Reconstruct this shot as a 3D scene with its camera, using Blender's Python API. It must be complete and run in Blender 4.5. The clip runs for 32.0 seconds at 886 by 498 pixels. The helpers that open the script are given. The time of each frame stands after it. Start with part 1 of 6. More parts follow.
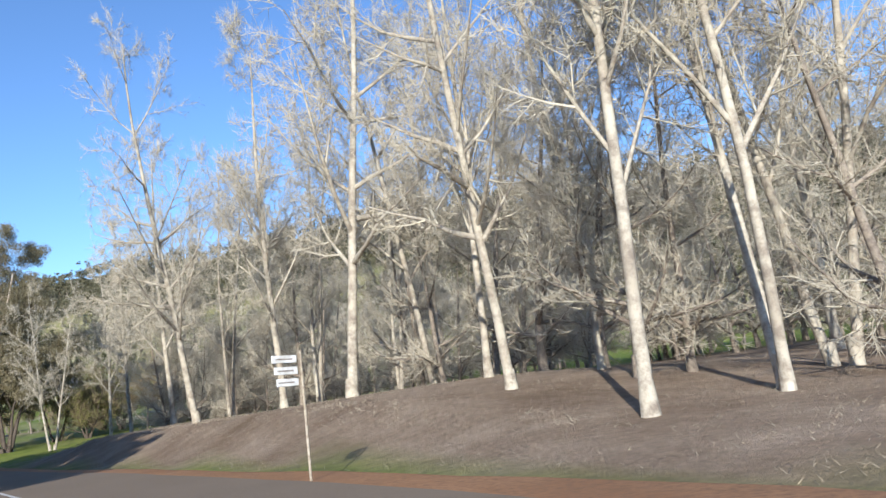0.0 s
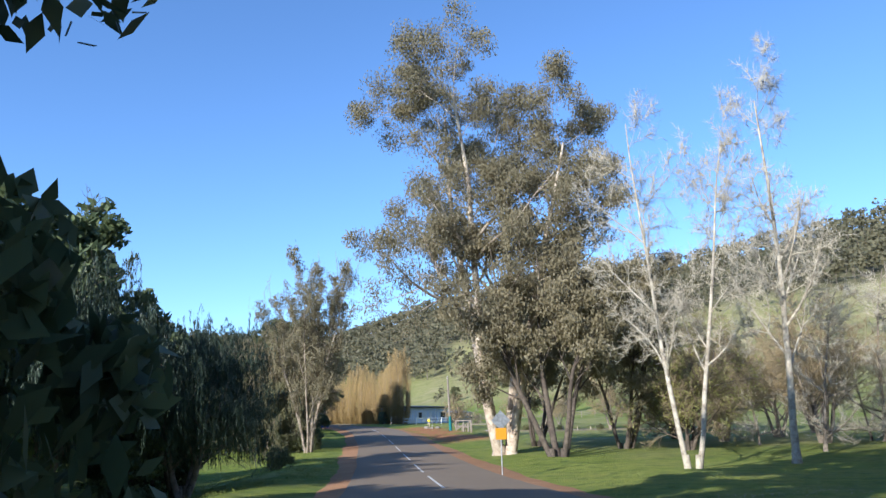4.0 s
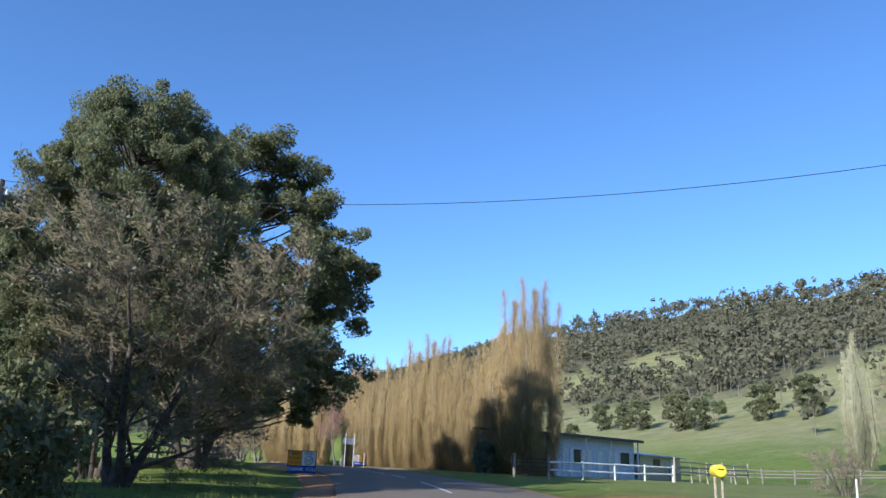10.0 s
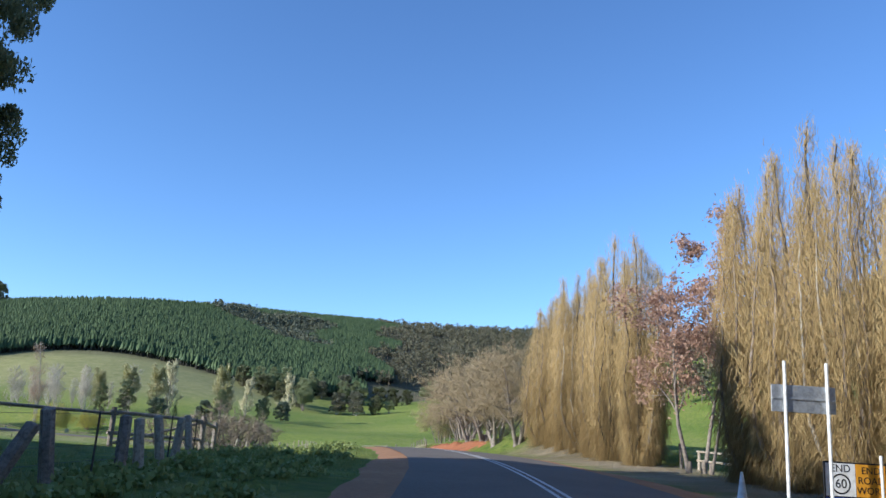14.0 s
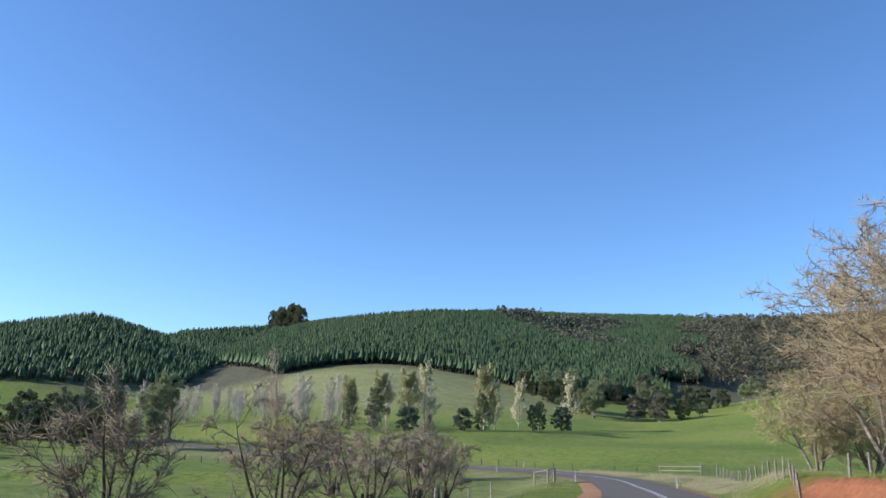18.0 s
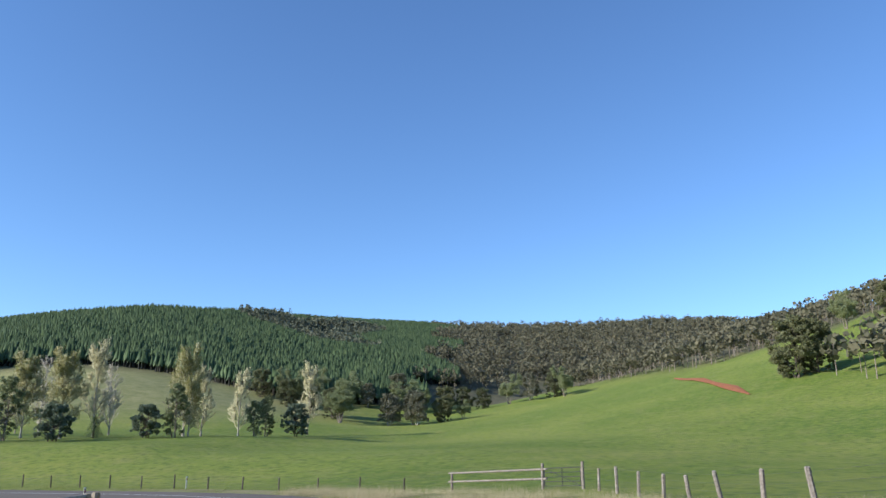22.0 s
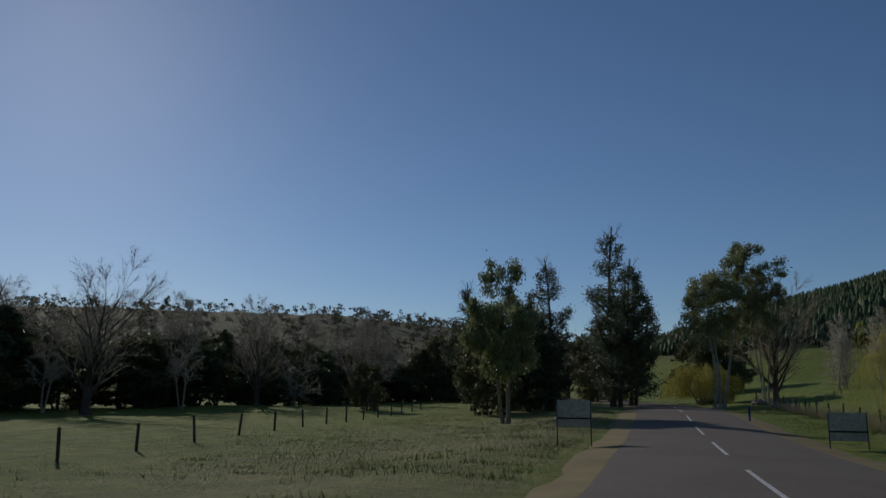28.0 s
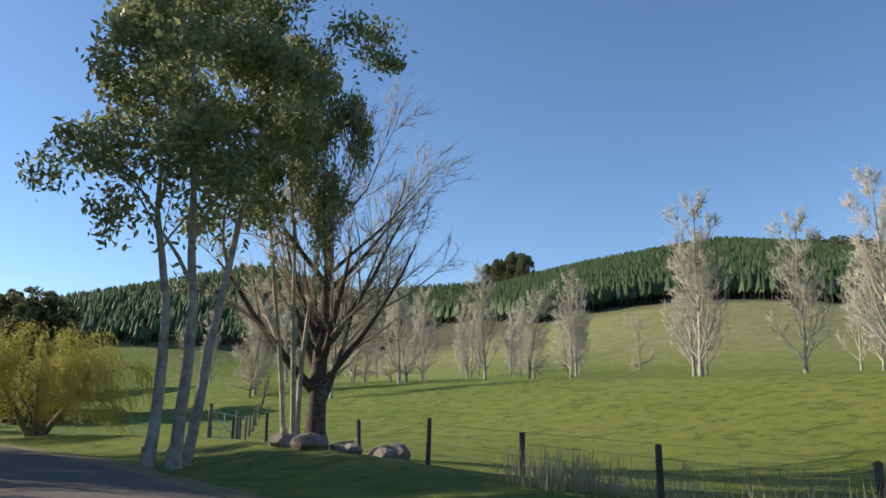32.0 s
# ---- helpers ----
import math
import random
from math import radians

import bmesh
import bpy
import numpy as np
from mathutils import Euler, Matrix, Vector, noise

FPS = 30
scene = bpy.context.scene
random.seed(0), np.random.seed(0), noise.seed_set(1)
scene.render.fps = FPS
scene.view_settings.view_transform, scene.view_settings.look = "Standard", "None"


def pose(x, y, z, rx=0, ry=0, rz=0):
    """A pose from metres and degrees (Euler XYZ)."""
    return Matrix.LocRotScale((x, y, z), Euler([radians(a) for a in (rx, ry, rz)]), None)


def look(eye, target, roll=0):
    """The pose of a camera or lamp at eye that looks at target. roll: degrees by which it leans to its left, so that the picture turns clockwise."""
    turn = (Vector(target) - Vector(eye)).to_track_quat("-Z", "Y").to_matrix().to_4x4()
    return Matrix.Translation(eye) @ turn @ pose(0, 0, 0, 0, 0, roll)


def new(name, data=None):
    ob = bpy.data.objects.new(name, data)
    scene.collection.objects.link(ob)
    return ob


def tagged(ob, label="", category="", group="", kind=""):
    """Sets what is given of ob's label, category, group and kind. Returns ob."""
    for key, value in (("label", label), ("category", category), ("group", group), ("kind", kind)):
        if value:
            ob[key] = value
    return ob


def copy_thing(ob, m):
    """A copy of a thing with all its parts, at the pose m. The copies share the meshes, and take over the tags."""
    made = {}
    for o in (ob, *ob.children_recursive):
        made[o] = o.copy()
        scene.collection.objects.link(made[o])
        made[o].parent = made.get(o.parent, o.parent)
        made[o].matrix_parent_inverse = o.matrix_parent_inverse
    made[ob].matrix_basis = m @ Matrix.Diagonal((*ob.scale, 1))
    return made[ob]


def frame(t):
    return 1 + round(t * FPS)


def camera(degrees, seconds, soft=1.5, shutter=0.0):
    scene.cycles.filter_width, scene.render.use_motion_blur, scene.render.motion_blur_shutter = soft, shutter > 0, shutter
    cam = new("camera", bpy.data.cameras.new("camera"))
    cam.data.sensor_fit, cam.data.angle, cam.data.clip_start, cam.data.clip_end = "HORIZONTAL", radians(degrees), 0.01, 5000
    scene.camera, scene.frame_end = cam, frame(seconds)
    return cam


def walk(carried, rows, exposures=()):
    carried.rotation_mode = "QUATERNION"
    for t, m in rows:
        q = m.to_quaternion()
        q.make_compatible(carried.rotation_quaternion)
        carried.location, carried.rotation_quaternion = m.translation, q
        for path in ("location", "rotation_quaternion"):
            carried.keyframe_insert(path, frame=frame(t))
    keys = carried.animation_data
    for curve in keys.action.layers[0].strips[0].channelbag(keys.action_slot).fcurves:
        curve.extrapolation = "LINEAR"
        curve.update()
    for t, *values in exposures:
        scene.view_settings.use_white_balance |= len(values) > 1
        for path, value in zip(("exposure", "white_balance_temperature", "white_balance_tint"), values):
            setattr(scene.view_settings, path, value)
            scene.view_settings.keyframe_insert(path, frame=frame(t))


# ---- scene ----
cam = camera(60.47, 32.0)
PATH = [
    (0.0, pose(0.00, 0.00, 1.50, 97.98, 7.49, -26.29)),
    (0.5, pose(-0.95, 6.92, 1.32, 99.05, 5.43, -17.00)),
    (1.0, pose(-1.94, 13.81, 1.12, 98.88, 4.05, -6.13)),
    (1.5, pose(-2.98, 20.67, 0.87, 97.83, 3.95, 0.35)),
    (2.0, pose(-4.13, 27.51, 0.61, 98.52, 4.24, 2.12)),
    (2.5, pose(-5.38, 34.33, 0.35, 99.27, 3.98, 3.30)),
    (3.0, pose(-6.65, 41.12, 0.09, 100.29, 2.32, 3.82)),
    (3.5, pose(-7.91, 47.90, -0.16, 101.37, 1.41, 4.36)),
    (4.0, pose(-9.12, 54.75, -0.41, 102.45, 1.21, 5.01)),
    (4.5, pose(-10.30, 61.71, -0.66, 103.42, 1.37, 5.78)),
    (5.0, pose(-11.47, 68.81, -0.90, 103.73, 0.23, 6.46)),
    (5.5, pose(-12.69, 76.06, -1.13, 103.12, -1.03, 6.54)),
    (6.0, pose(-13.96, 83.37, -1.34, 102.09, -0.20, 6.42)),
    (6.5, pose(-15.26, 90.66, -1.51, 101.21, 0.65, 6.33)),
    (7.0, pose(-16.59, 97.86, -1.62, 101.75, -0.41, 7.51)),
    (7.5, pose(-17.89, 104.95, -1.65, 103.13, -0.96, 7.86)),
    (8.0, pose(-19.19, 111.97, -1.59, 105.29, -1.20, 6.94)),
    (8.5, pose(-20.52, 118.95, -1.49, 105.37, -1.66, 6.12)),
    (9.0, pose(-21.93, 125.89, -1.38, 105.33, -1.32, 6.14)),
    (9.5, pose(-23.45, 132.78, -1.26, 105.81, -1.40, 7.97)),
    (10.0, pose(-25.03, 139.56, -1.07, 105.91, -2.09, 10.68)),
    (10.5, pose(-26.64, 146.30, -0.85, 106.09, -2.32, 13.65)),
    (11.0, pose(-28.35, 153.05, -0.62, 107.01, -2.53, 15.99)),
    (11.5, pose(-30.27, 159.79, -0.42, 106.96, -3.42, 17.50)),
    (12.0, pose(-32.48, 166.47, -0.31, 103.94, -6.23, 20.48)),
    (12.5, pose(-35.02, 173.14, -0.24, 101.47, -5.40, 24.81)),
    (13.0, pose(-37.89, 179.80, -0.17, 100.86, -2.97, 27.35)),
    (13.5, pose(-41.14, 186.47, -0.08, 101.74, -3.36, 28.60)),
    (14.0, pose(-44.80, 193.07, -0.01, 102.62, -3.49, 32.93)),
    (14.5, pose(-48.61, 199.53, 0.03, 102.27, -2.74, 37.38)),
    (15.0, pose(-52.57, 205.84, 0.03, 101.16, -1.45, 41.40)),
    (15.5, pose(-56.69, 212.05, 0.01, 101.30, -0.47, 46.29)),
    (16.0, pose(-60.99, 218.09, -0.06, 101.82, -0.39, 49.49)),
    (16.5, pose(-65.47, 223.92, -0.17, 102.39, -0.66, 52.33)),
    (17.0, pose(-70.10, 229.57, -0.33, 102.93, -1.29, 54.93)),
    (17.5, pose(-74.83, 235.05, -0.53, 103.24, -2.19, 56.82)),
    (18.0, pose(-79.59, 240.41, -0.79, 102.35, -1.57, 55.41)),
    (18.5, pose(-84.34, 245.70, -1.12, 102.75, -1.58, 51.64)),
    (19.0, pose(-89.06, 250.95, -1.49, 102.69, -1.45, 46.83)),
    (19.5, pose(-93.74, 256.19, -1.91, 100.76, -0.26, 43.12)),
    (20.0, pose(-98.42, 261.42, -2.35, 97.76, 1.58, 40.35)),
    (20.5, pose(-103.24, 266.61, -2.81, 99.60, 2.54, 34.59)),
    (21.0, pose(-108.08, 271.78, -3.28, 100.59, 2.72, 30.48)),
    (21.5, pose(-112.98, 276.88, -3.74, 101.93, 1.83, 31.44)),
    (22.0, pose(-118.02, 281.82, -4.12, 103.74, 0.07, 37.28)),
    (22.5, pose(-123.22, 286.55, -4.46, 103.59, -2.15, 41.88)),
    (23.0, pose(-128.60, 291.05, -4.76, 102.79, -4.31, 46.63)),
    (23.5, pose(-134.16, 295.25, -5.06, 102.56, -7.32, 54.07)),
    (24.0, pose(-139.95, 299.04, -5.34, 102.70, -8.87, 60.96)),
    (24.5, pose(-145.98, 302.26, -5.63, 101.79, -6.91, 67.07)),
    (25.0, pose(-152.27, 304.78, -5.92, 100.19, -4.48, 73.39)),
    (25.5, pose(-158.81, 306.50, -6.21, 99.37, -3.29, 80.89)),
    (26.0, pose(-165.59, 307.41, -6.48, 99.07, -3.50, 87.99)),
    (26.5, pose(-172.58, 307.54, -6.72, 98.26, -3.11, 95.76)),
    (27.0, pose(-179.69, 306.89, -6.93, 98.54, -1.32, 105.66)),
    (27.5, pose(-186.86, 305.61, -7.09, 99.43, -0.48, 114.74)),
    (28.0, pose(-194.01, 303.97, -7.21, 100.67, -0.40, 120.06)),
    (28.5, pose(-201.12, 302.22, -7.30, 102.17, -0.12, 117.19)),
    (29.0, pose(-208.17, 300.49, -7.36, 103.98, 2.24, 99.20)),
    (29.5, pose(-215.15, 298.72, -7.40, 104.94, 1.08, 79.11)),
    (30.0, pose(-222.11, 296.93, -7.45, 104.24, -0.45, 73.02)),
    (30.5, pose(-229.15, 295.08, -7.42, 104.90, 1.56, 72.03)),
    (31.0, pose(-236.26, 293.14, -7.29, 103.73, 1.70, 70.03)),
    (31.5, pose(-243.42, 291.15, -7.13, 101.61, 1.54, 69.56)),
    (32.0, pose(-250.63, 289.20, -6.97, 101.54, -0.39, 69.48)),
]
# ==== walk
EXPOSURES = [(0.0, 0.5, 5900, 10), (1.0, 0.55, 5900, 10), (2.0, 0.8, 5900, 10), (4.0, 0.7, 5700, 10), (6.0, 0.75, 5600, 10), (8.0, 0.55, 5400, 10), (9.0, 0.48, 5350, 10), (11.0, 0.6, 5450, 10), (12.0, 0.75, 5550, 10), (13.0, 0.6, 5550, 10), (14.0, 0.45, 5550, 10), (16.0, 0.42, 5550, 10), (20.0, 0.25, 5850, 10),
             (22.0, 0.42, 5850, 10), (23.0, 0.45, 5950, 10), (24.0, 0.18, 6150, 10), (25.0, 0.1, 6300, 10), (26.0, -0.15, 6600, 10), (27.2, -0.7, 6500, 10), (28.4, -1.75, 6300, 10), (28.8, -1.65, 6300, 10), (29.0, -1.45, 6300, 10), (29.3, -0.35, 6500, 10), (29.5, 0.0, 6500, 10), (30.0, 0.05, 6500, 10), (32.0, 0.25, 6700, 10)]
walk(cam, PATH, EXPOSURES)

# ==== daylight: low winter sun behind the left shoulder at the start
SUN_AZ, SUN_EL = 148.0, 25.0
world = bpy.data.worlds.new("world")
scene.world = world
world.use_nodes = True
wn = world.node_tree
sky = wn.nodes.new("ShaderNodeTexSky")
sky.sky_type = "NISHITA"
sky.sun_disc = False
sky.sun_elevation = radians(SUN_EL)
sky.sun_rotation = radians(-SUN_AZ)
sky.altitude = 900.0
sky.air_density, sky.dust_density, sky.ozone_density = 1.0, 0.35, 5.0
wn.links.new(sky.outputs[0], wn.nodes["Background"].inputs[0])
wn.nodes["Background"].inputs[1].default_value = 0.15
sun_data = bpy.data.lights.new("sun", "SUN")
sun_data.energy, sun_data.angle, sun_data.color = 5.0, radians(0.55), (1.0, 0.91, 0.76)
sun = new("sun", sun_data)
SUN_WAY = Vector((-math.sin(radians(SUN_AZ)) * math.cos(radians(SUN_EL)), math.cos(radians(SUN_AZ)) * math.cos(radians(SUN_EL)), math.sin(radians(SUN_EL))))
sun.matrix_world = look(SUN_WAY * 200, (0, 0, 0))


# ==== materials
def mat(name, base, rough=0.8, metal=0.0):
    m = bpy.data.materials.new(name)
    m.use_nodes = True
    b = m.node_tree.nodes["Principled BSDF"]
    b.inputs["Base Color"].default_value = (*base, 1)
    b.inputs["Roughness"].default_value = rough
    b.inputs["Metallic"].default_value = metal
    b.inputs["Specular IOR Level"].default_value = 0.3
    return m


def noise_node(m, scale, detail=4.0, rough=0.6, world_space=True):
    nt = m.node_tree
    n = nt.nodes.new("ShaderNodeTexNoise")
    n.inputs["Scale"].default_value = scale
    n.inputs["Detail"].default_value = detail
    n.inputs["Roughness"].default_value = rough
    co = nt.nodes.new("ShaderNodeNewGeometry" if world_space else "ShaderNodeTexCoord")
    nt.links.new(co.outputs["Position" if world_space else "Object"], n.inputs["Vector"])
    return n


def ramp(m, src, stops):
    nt = m.node_tree
    r = nt.nodes.new("ShaderNodeValToRGB")
    while len(r.color_ramp.elements) < len(stops):
        r.color_ramp.elements.new(0.5)
    for e, (p, c) in zip(r.color_ramp.elements, stops):
        e.position, e.color = p, (*c, 1)
    nt.links.new(src, r.inputs[0])
    return r.outputs[0]


def mix(m, fac, a, b, kind="MIX"):
    nt = m.node_tree
    n = nt.nodes.new("ShaderNodeMix")
    n.data_type, n.blend_type = "RGBA", kind
    for sock, v in ((n.inputs[0], fac), (n.inputs[6], a), (n.inputs[7], b)):
        if isinstance(v, (int, float)):
            sock.default_value = v
        elif isinstance(v, tuple):
            sock.default_value = (*v, 1)
        else:
            nt.links.new(v, sock)
    return n.outputs[2]


def bump(m, src, strength=0.4, dist=0.02):
    nt = m.node_tree
    n = nt.nodes.new("ShaderNodeBump")
    n.inputs["Strength"].default_value, n.inputs["Distance"].default_value = strength, dist
    nt.links.new(src, n.inputs["Height"])
    nt.links.new(n.outputs[0], nt.nodes["Principled BSDF"].inputs["Normal"])


def base(m, src):
    m.node_tree.links.new(src, m.node_tree.nodes["Principled BSDF"].inputs["Base Color"])


def varied(name, c0, c1, c2, big, small, rough=0.85, bump_h=0.0, world_space=True, metal=0.0):
    """Two scales of noise between three colours."""
    m = mat(name, c1, rough, metal)
    a = noise_node(m, big, 3, 0.6, world_space)
    b = noise_node(m, small, 5, 0.7, world_space)
    ca = ramp(m, a.outputs[0], [(0.35, c0), (0.65, c1)])
    fb = ramp(m, b.outputs[0], [(0.42, (0, 0, 0)), (0.66, (1, 1, 1))])
    base(m, mix(m, fb, ca, c2))
    if bump_h:
        bump(m, b.outputs[0], 0.6, bump_h)
    return m


def leafy(name, c0, c1, trans=0.3, rough=0.55):
    """Leaves: each one differs a little, some light comes through."""
    m = mat(name, c0, rough)
    nt = m.node_tree
    g = nt.nodes.new("ShaderNodeNewGeometry")
    oi = nt.nodes.new("ShaderNodeObjectInfo")
    add = nt.nodes.new("ShaderNodeMath")
    add.operation = "MULTIPLY_ADD"
    nt.links.new(g.outputs["Random Per Island"], add.inputs[0])
    add.inputs[1].default_value = 0.7
    sc = nt.nodes.new("ShaderNodeMath")
    sc.operation = "MULTIPLY"
    sc.inputs[1].default_value = 0.3
    nt.links.new(oi.outputs["Random"], sc.inputs[0])
    nt.links.new(sc.outputs[0], add.inputs[2])
    col = ramp(m, add.outputs[0], [(0.0, c0), (1.0, c1)])
    base(m, col)
    if trans:
        tr = nt.nodes.new("ShaderNodeBsdfTranslucent")
        nt.links.new(col, tr.inputs[0])
        mx = nt.nodes.new("ShaderNodeMixShader")
        mx.inputs[0].default_value = trans
        out = nt.nodes["Material Output"]
        nt.links.new(nt.nodes["Principled BSDF"].outputs[0], mx.inputs[1])
        nt.links.new(tr.outputs[0], mx.inputs[2])
        nt.links.new(mx.outputs[0], out.inputs[0])
    return m


M_ASPHALT = varied("asphalt", (0.102, 0.085, 0.070), (0.138, 0.115, 0.094), (0.175, 0.148, 0.12), 0.35, 22.0, 0.9, 0.01)
nt = M_ASPHALT.node_tree
geo, sep, along_y = nt.nodes.new("ShaderNodeNewGeometry"), nt.nodes.new("ShaderNodeSeparateXYZ"), nt.nodes.new("ShaderNodeMapRange")
nt.links.new(geo.outputs["Position"], sep.inputs[0])
nt.links.new(sep.outputs[1], along_y.inputs[0])
along_y.inputs[1].default_value, along_y.inputs[2].default_value, along_y.inputs[3].default_value, along_y.inputs[4].default_value = 150.0, 215.0, 1.0, 0.0
seal = nt.nodes["Principled BSDF"].inputs["Base Color"].links[0].from_socket
base(M_ASPHALT, mix(M_ASPHALT, along_y.outputs[0], seal, mix(M_ASPHALT, 0.45, seal, (0.26, 0.19, 0.12))))
M_GRAVEL = varied("red_gravel", (0.31, 0.155, 0.072), (0.40, 0.215, 0.105), (0.23, 0.125, 0.065), 0.5, 9.0, 0.95, 0.03)
M_VERGE = varied("straw_verge", (0.19, 0.13, 0.07), (0.28, 0.20, 0.11), (0.19, 0.19, 0.06), 0.7, 4.0, 0.95, 0.03)
M_EARTH = varied("red_earth", (0.30, 0.105, 0.042), (0.40, 0.155, 0.065), (0.19, 0.075, 0.036), 0.6, 5.0, 0.95, 0.06)
M_LINE = varied("road_paint", (0.62, 0.62, 0.60), (0.70, 0.70, 0.68), (0.30, 0.29, 0.27), 1.0, 14.0, 0.7)
M_WOOD = varied("weathered_wood", (0.25, 0.21, 0.17), (0.36, 0.32, 0.27), (0.14, 0.11, 0.09), 2.0, 14.0, 0.9, 0.01)
M_WOOD_PALE = varied("pale_wood", (0.40, 0.34, 0.25), (0.51, 0.45, 0.35), (0.25, 0.20, 0.15), 1.0, 12.0, 0.85, 0.01)
M_WOOD_DARK = varied("dark_wood", (0.10, 0.08, 0.065), (0.16, 0.13, 0.10), (0.06, 0.05, 0.04), 2.0, 14.0, 0.9, 0.01)
M_WHITE = varied("white_paint", (0.74, 0.74, 0.72), (0.80, 0.80, 0.78), (0.55, 0.53, 0.48), 0.8, 6.0, 0.5)
M_GREY_METAL = varied("galvanised_steel", (0.42, 0.44, 0.46), (0.55, 0.57, 0.58), (0.30, 0.31, 0.32), 1.5, 9.0, 0.45, 0.0, True, 0.7)
M_DARK_METAL = varied("dark_steel", (0.05, 0.05, 0.055), (0.08, 0.08, 0.085), (0.12, 0.10, 0.09), 1.5, 9.0, 0.5, 0.0, True, 0.5)
M_BLACK = mat("black_paint", (0.012, 0.012, 0.014), 0.5)
M_YELLOW = mat("sign_yellow", (0.62, 0.28, 0.02), 0.4)
M_BLUE = mat("sign_blue", (0.02, 0.07, 0.35), 0.4)
M_TEAL = varied("teal_paint", (0.01, 0.16, 0.17), (0.02, 0.22, 0.23), (0.01, 0.09, 0.10), 1.0, 8.0, 0.5)
M_RED = mat("reflector_red", (0.5, 0.02, 0.02), 0.3)
M_STONE = varied("field_stone", (0.22, 0.19, 0.16), (0.33, 0.29, 0.25), (0.14, 0.12, 0.10), 1.0, 7.0, 0.9, 0.03)
M_BARK_WHITE = varied("pale_bark", (0.42, 0.37, 0.29), (0.57, 0.52, 0.42), (0.24, 0.20, 0.16), 0.7, 3.0, 0.85, 0.01)
M_BARK_GUM = varied("gum_bark", (0.50, 0.41, 0.31), (0.66, 0.57, 0.46), (0.26, 0.19, 0.14), 0.35, 2.2, 0.85, 0.015)
M_BARK_BROWN = varied("brown_gum_bark", (0.27, 0.215, 0.165), (0.40, 0.335, 0.265), (0.13, 0.10, 0.08), 0.6, 3.0, 0.9, 0.02)
M_BARK_DARK = varied("dark_bark", (0.10, 0.08, 0.065), (0.16, 0.13, 0.10), (0.05, 0.04, 0.035), 1.2, 6.0, 0.95, 0.03)
M_BARK_GREY = varied("grey_bark", (0.24, 0.20, 0.16), (0.34, 0.29, 0.23), (0.14, 0.11, 0.09), 1.2, 6.0, 0.9, 0.02)
M_TWIG_PALE = leafy("pale_twigs", (0.40, 0.355, 0.27), (0.60, 0.545, 0.44), 0.0, 0.9)
M_TWIG_STRAW = leafy("straw_twigs", (0.40, 0.37, 0.20), (0.62, 0.57, 0.36), 0.0, 0.9)
M_TWIG_BEIGE = leafy("beige_twigs", (0.31, 0.26, 0.185), (0.50, 0.43, 0.32), 0.0, 0.9)
M_TWIG_BROWN = leafy("brown_twigs", (0.23, 0.175, 0.10), (0.40, 0.315, 0.185), 0.0, 0.9)
M_TWIG_GOLD = leafy("golden_twigs", (0.25, 0.168, 0.070), (0.57, 0.415, 0.185), 0.0, 0.9)
M_TWIG_BRUSH = leafy("brush_twigs", (0.16, 0.125, 0.08), (0.30, 0.24, 0.155), 0.0, 0.9)
M_TWIG_BUD = leafy("budding_twigs", (0.25, 0.205, 0.105), (0.46, 0.39, 0.22), 0.0, 0.9)
M_LEAF_BUD = leafy("bud_leaves", (0.34, 0.36, 0.07), (0.52, 0.50, 0.15), 0.4, 0.6)
M_TWIG_GREY = leafy("grey_twigs", (0.19, 0.145, 0.10), (0.32, 0.26, 0.185), 0.0, 0.9)
M_LEAF_GUM = leafy("gum_leaves", (0.165, 0.145, 0.082), (0.315, 0.27, 0.17), 0.3, 0.6)
M_LEAF_DARK = leafy("dark_leaves", (0.055, 0.088, 0.045), (0.165, 0.20, 0.09), 0.3, 0.5)
M_LEAF_OLIVE = leafy("olive_leaves", (0.085, 0.10, 0.045), (0.25, 0.245, 0.115), 0.3, 0.5)
M_LEAF_FORK = leafy("grey_green_leaves", (0.15, 0.185, 0.08), (0.36, 0.38, 0.19), 0.4, 0.45)
M_LEAF_BLUE = leafy("blue_green_leaves", (0.055, 0.08, 0.052), (0.18, 0.215, 0.125), 0.25, 0.45)
M_LEAF_BOUGH = leafy("bough_leaves", (0.11, 0.125, 0.06), (0.33, 0.32, 0.155), 0.5, 0.5)
M_LEAF_FIELD = leafy("field_tree_leaves", (0.13, 0.165, 0.08), (0.33, 0.355, 0.18), 0.5, 0.5)
M_LEAF_FIELD_BLUE = leafy("blue_field_leaves", (0.09, 0.125, 0.085), (0.24, 0.28, 0.18), 0.35, 0.5)
M_LEAF_FEATHER = leafy("feathery_leaves", (0.03, 0.05, 0.04), (0.09, 0.125, 0.085), 0.25, 0.45)
M_LEAF_GREYGREEN = leafy("greygreen_leaves", (0.12, 0.125, 0.08), (0.29, 0.275, 0.175), 0.35, 0.5)
M_LEAF_SAPLING = leafy("sapling_leaves", (0.11, 0.115, 0.06), (0.27, 0.25, 0.14), 0.3, 0.5)
M_LEAF_WATTLE = leafy("wattle_leaves", (0.065, 0.10, 0.06), (0.20, 0.25, 0.15), 0.3, 0.5)
M_LEAF_WILLOW = leafy("willow_leaves", (0.44, 0.41, 0.075), (0.66, 0.61, 0.19), 0.5, 0.6)
M_LEAF_WEED = leafy("weed_leaves", (0.15, 0.20, 0.05), (0.34, 0.38, 0.13), 0.3, 0.6)
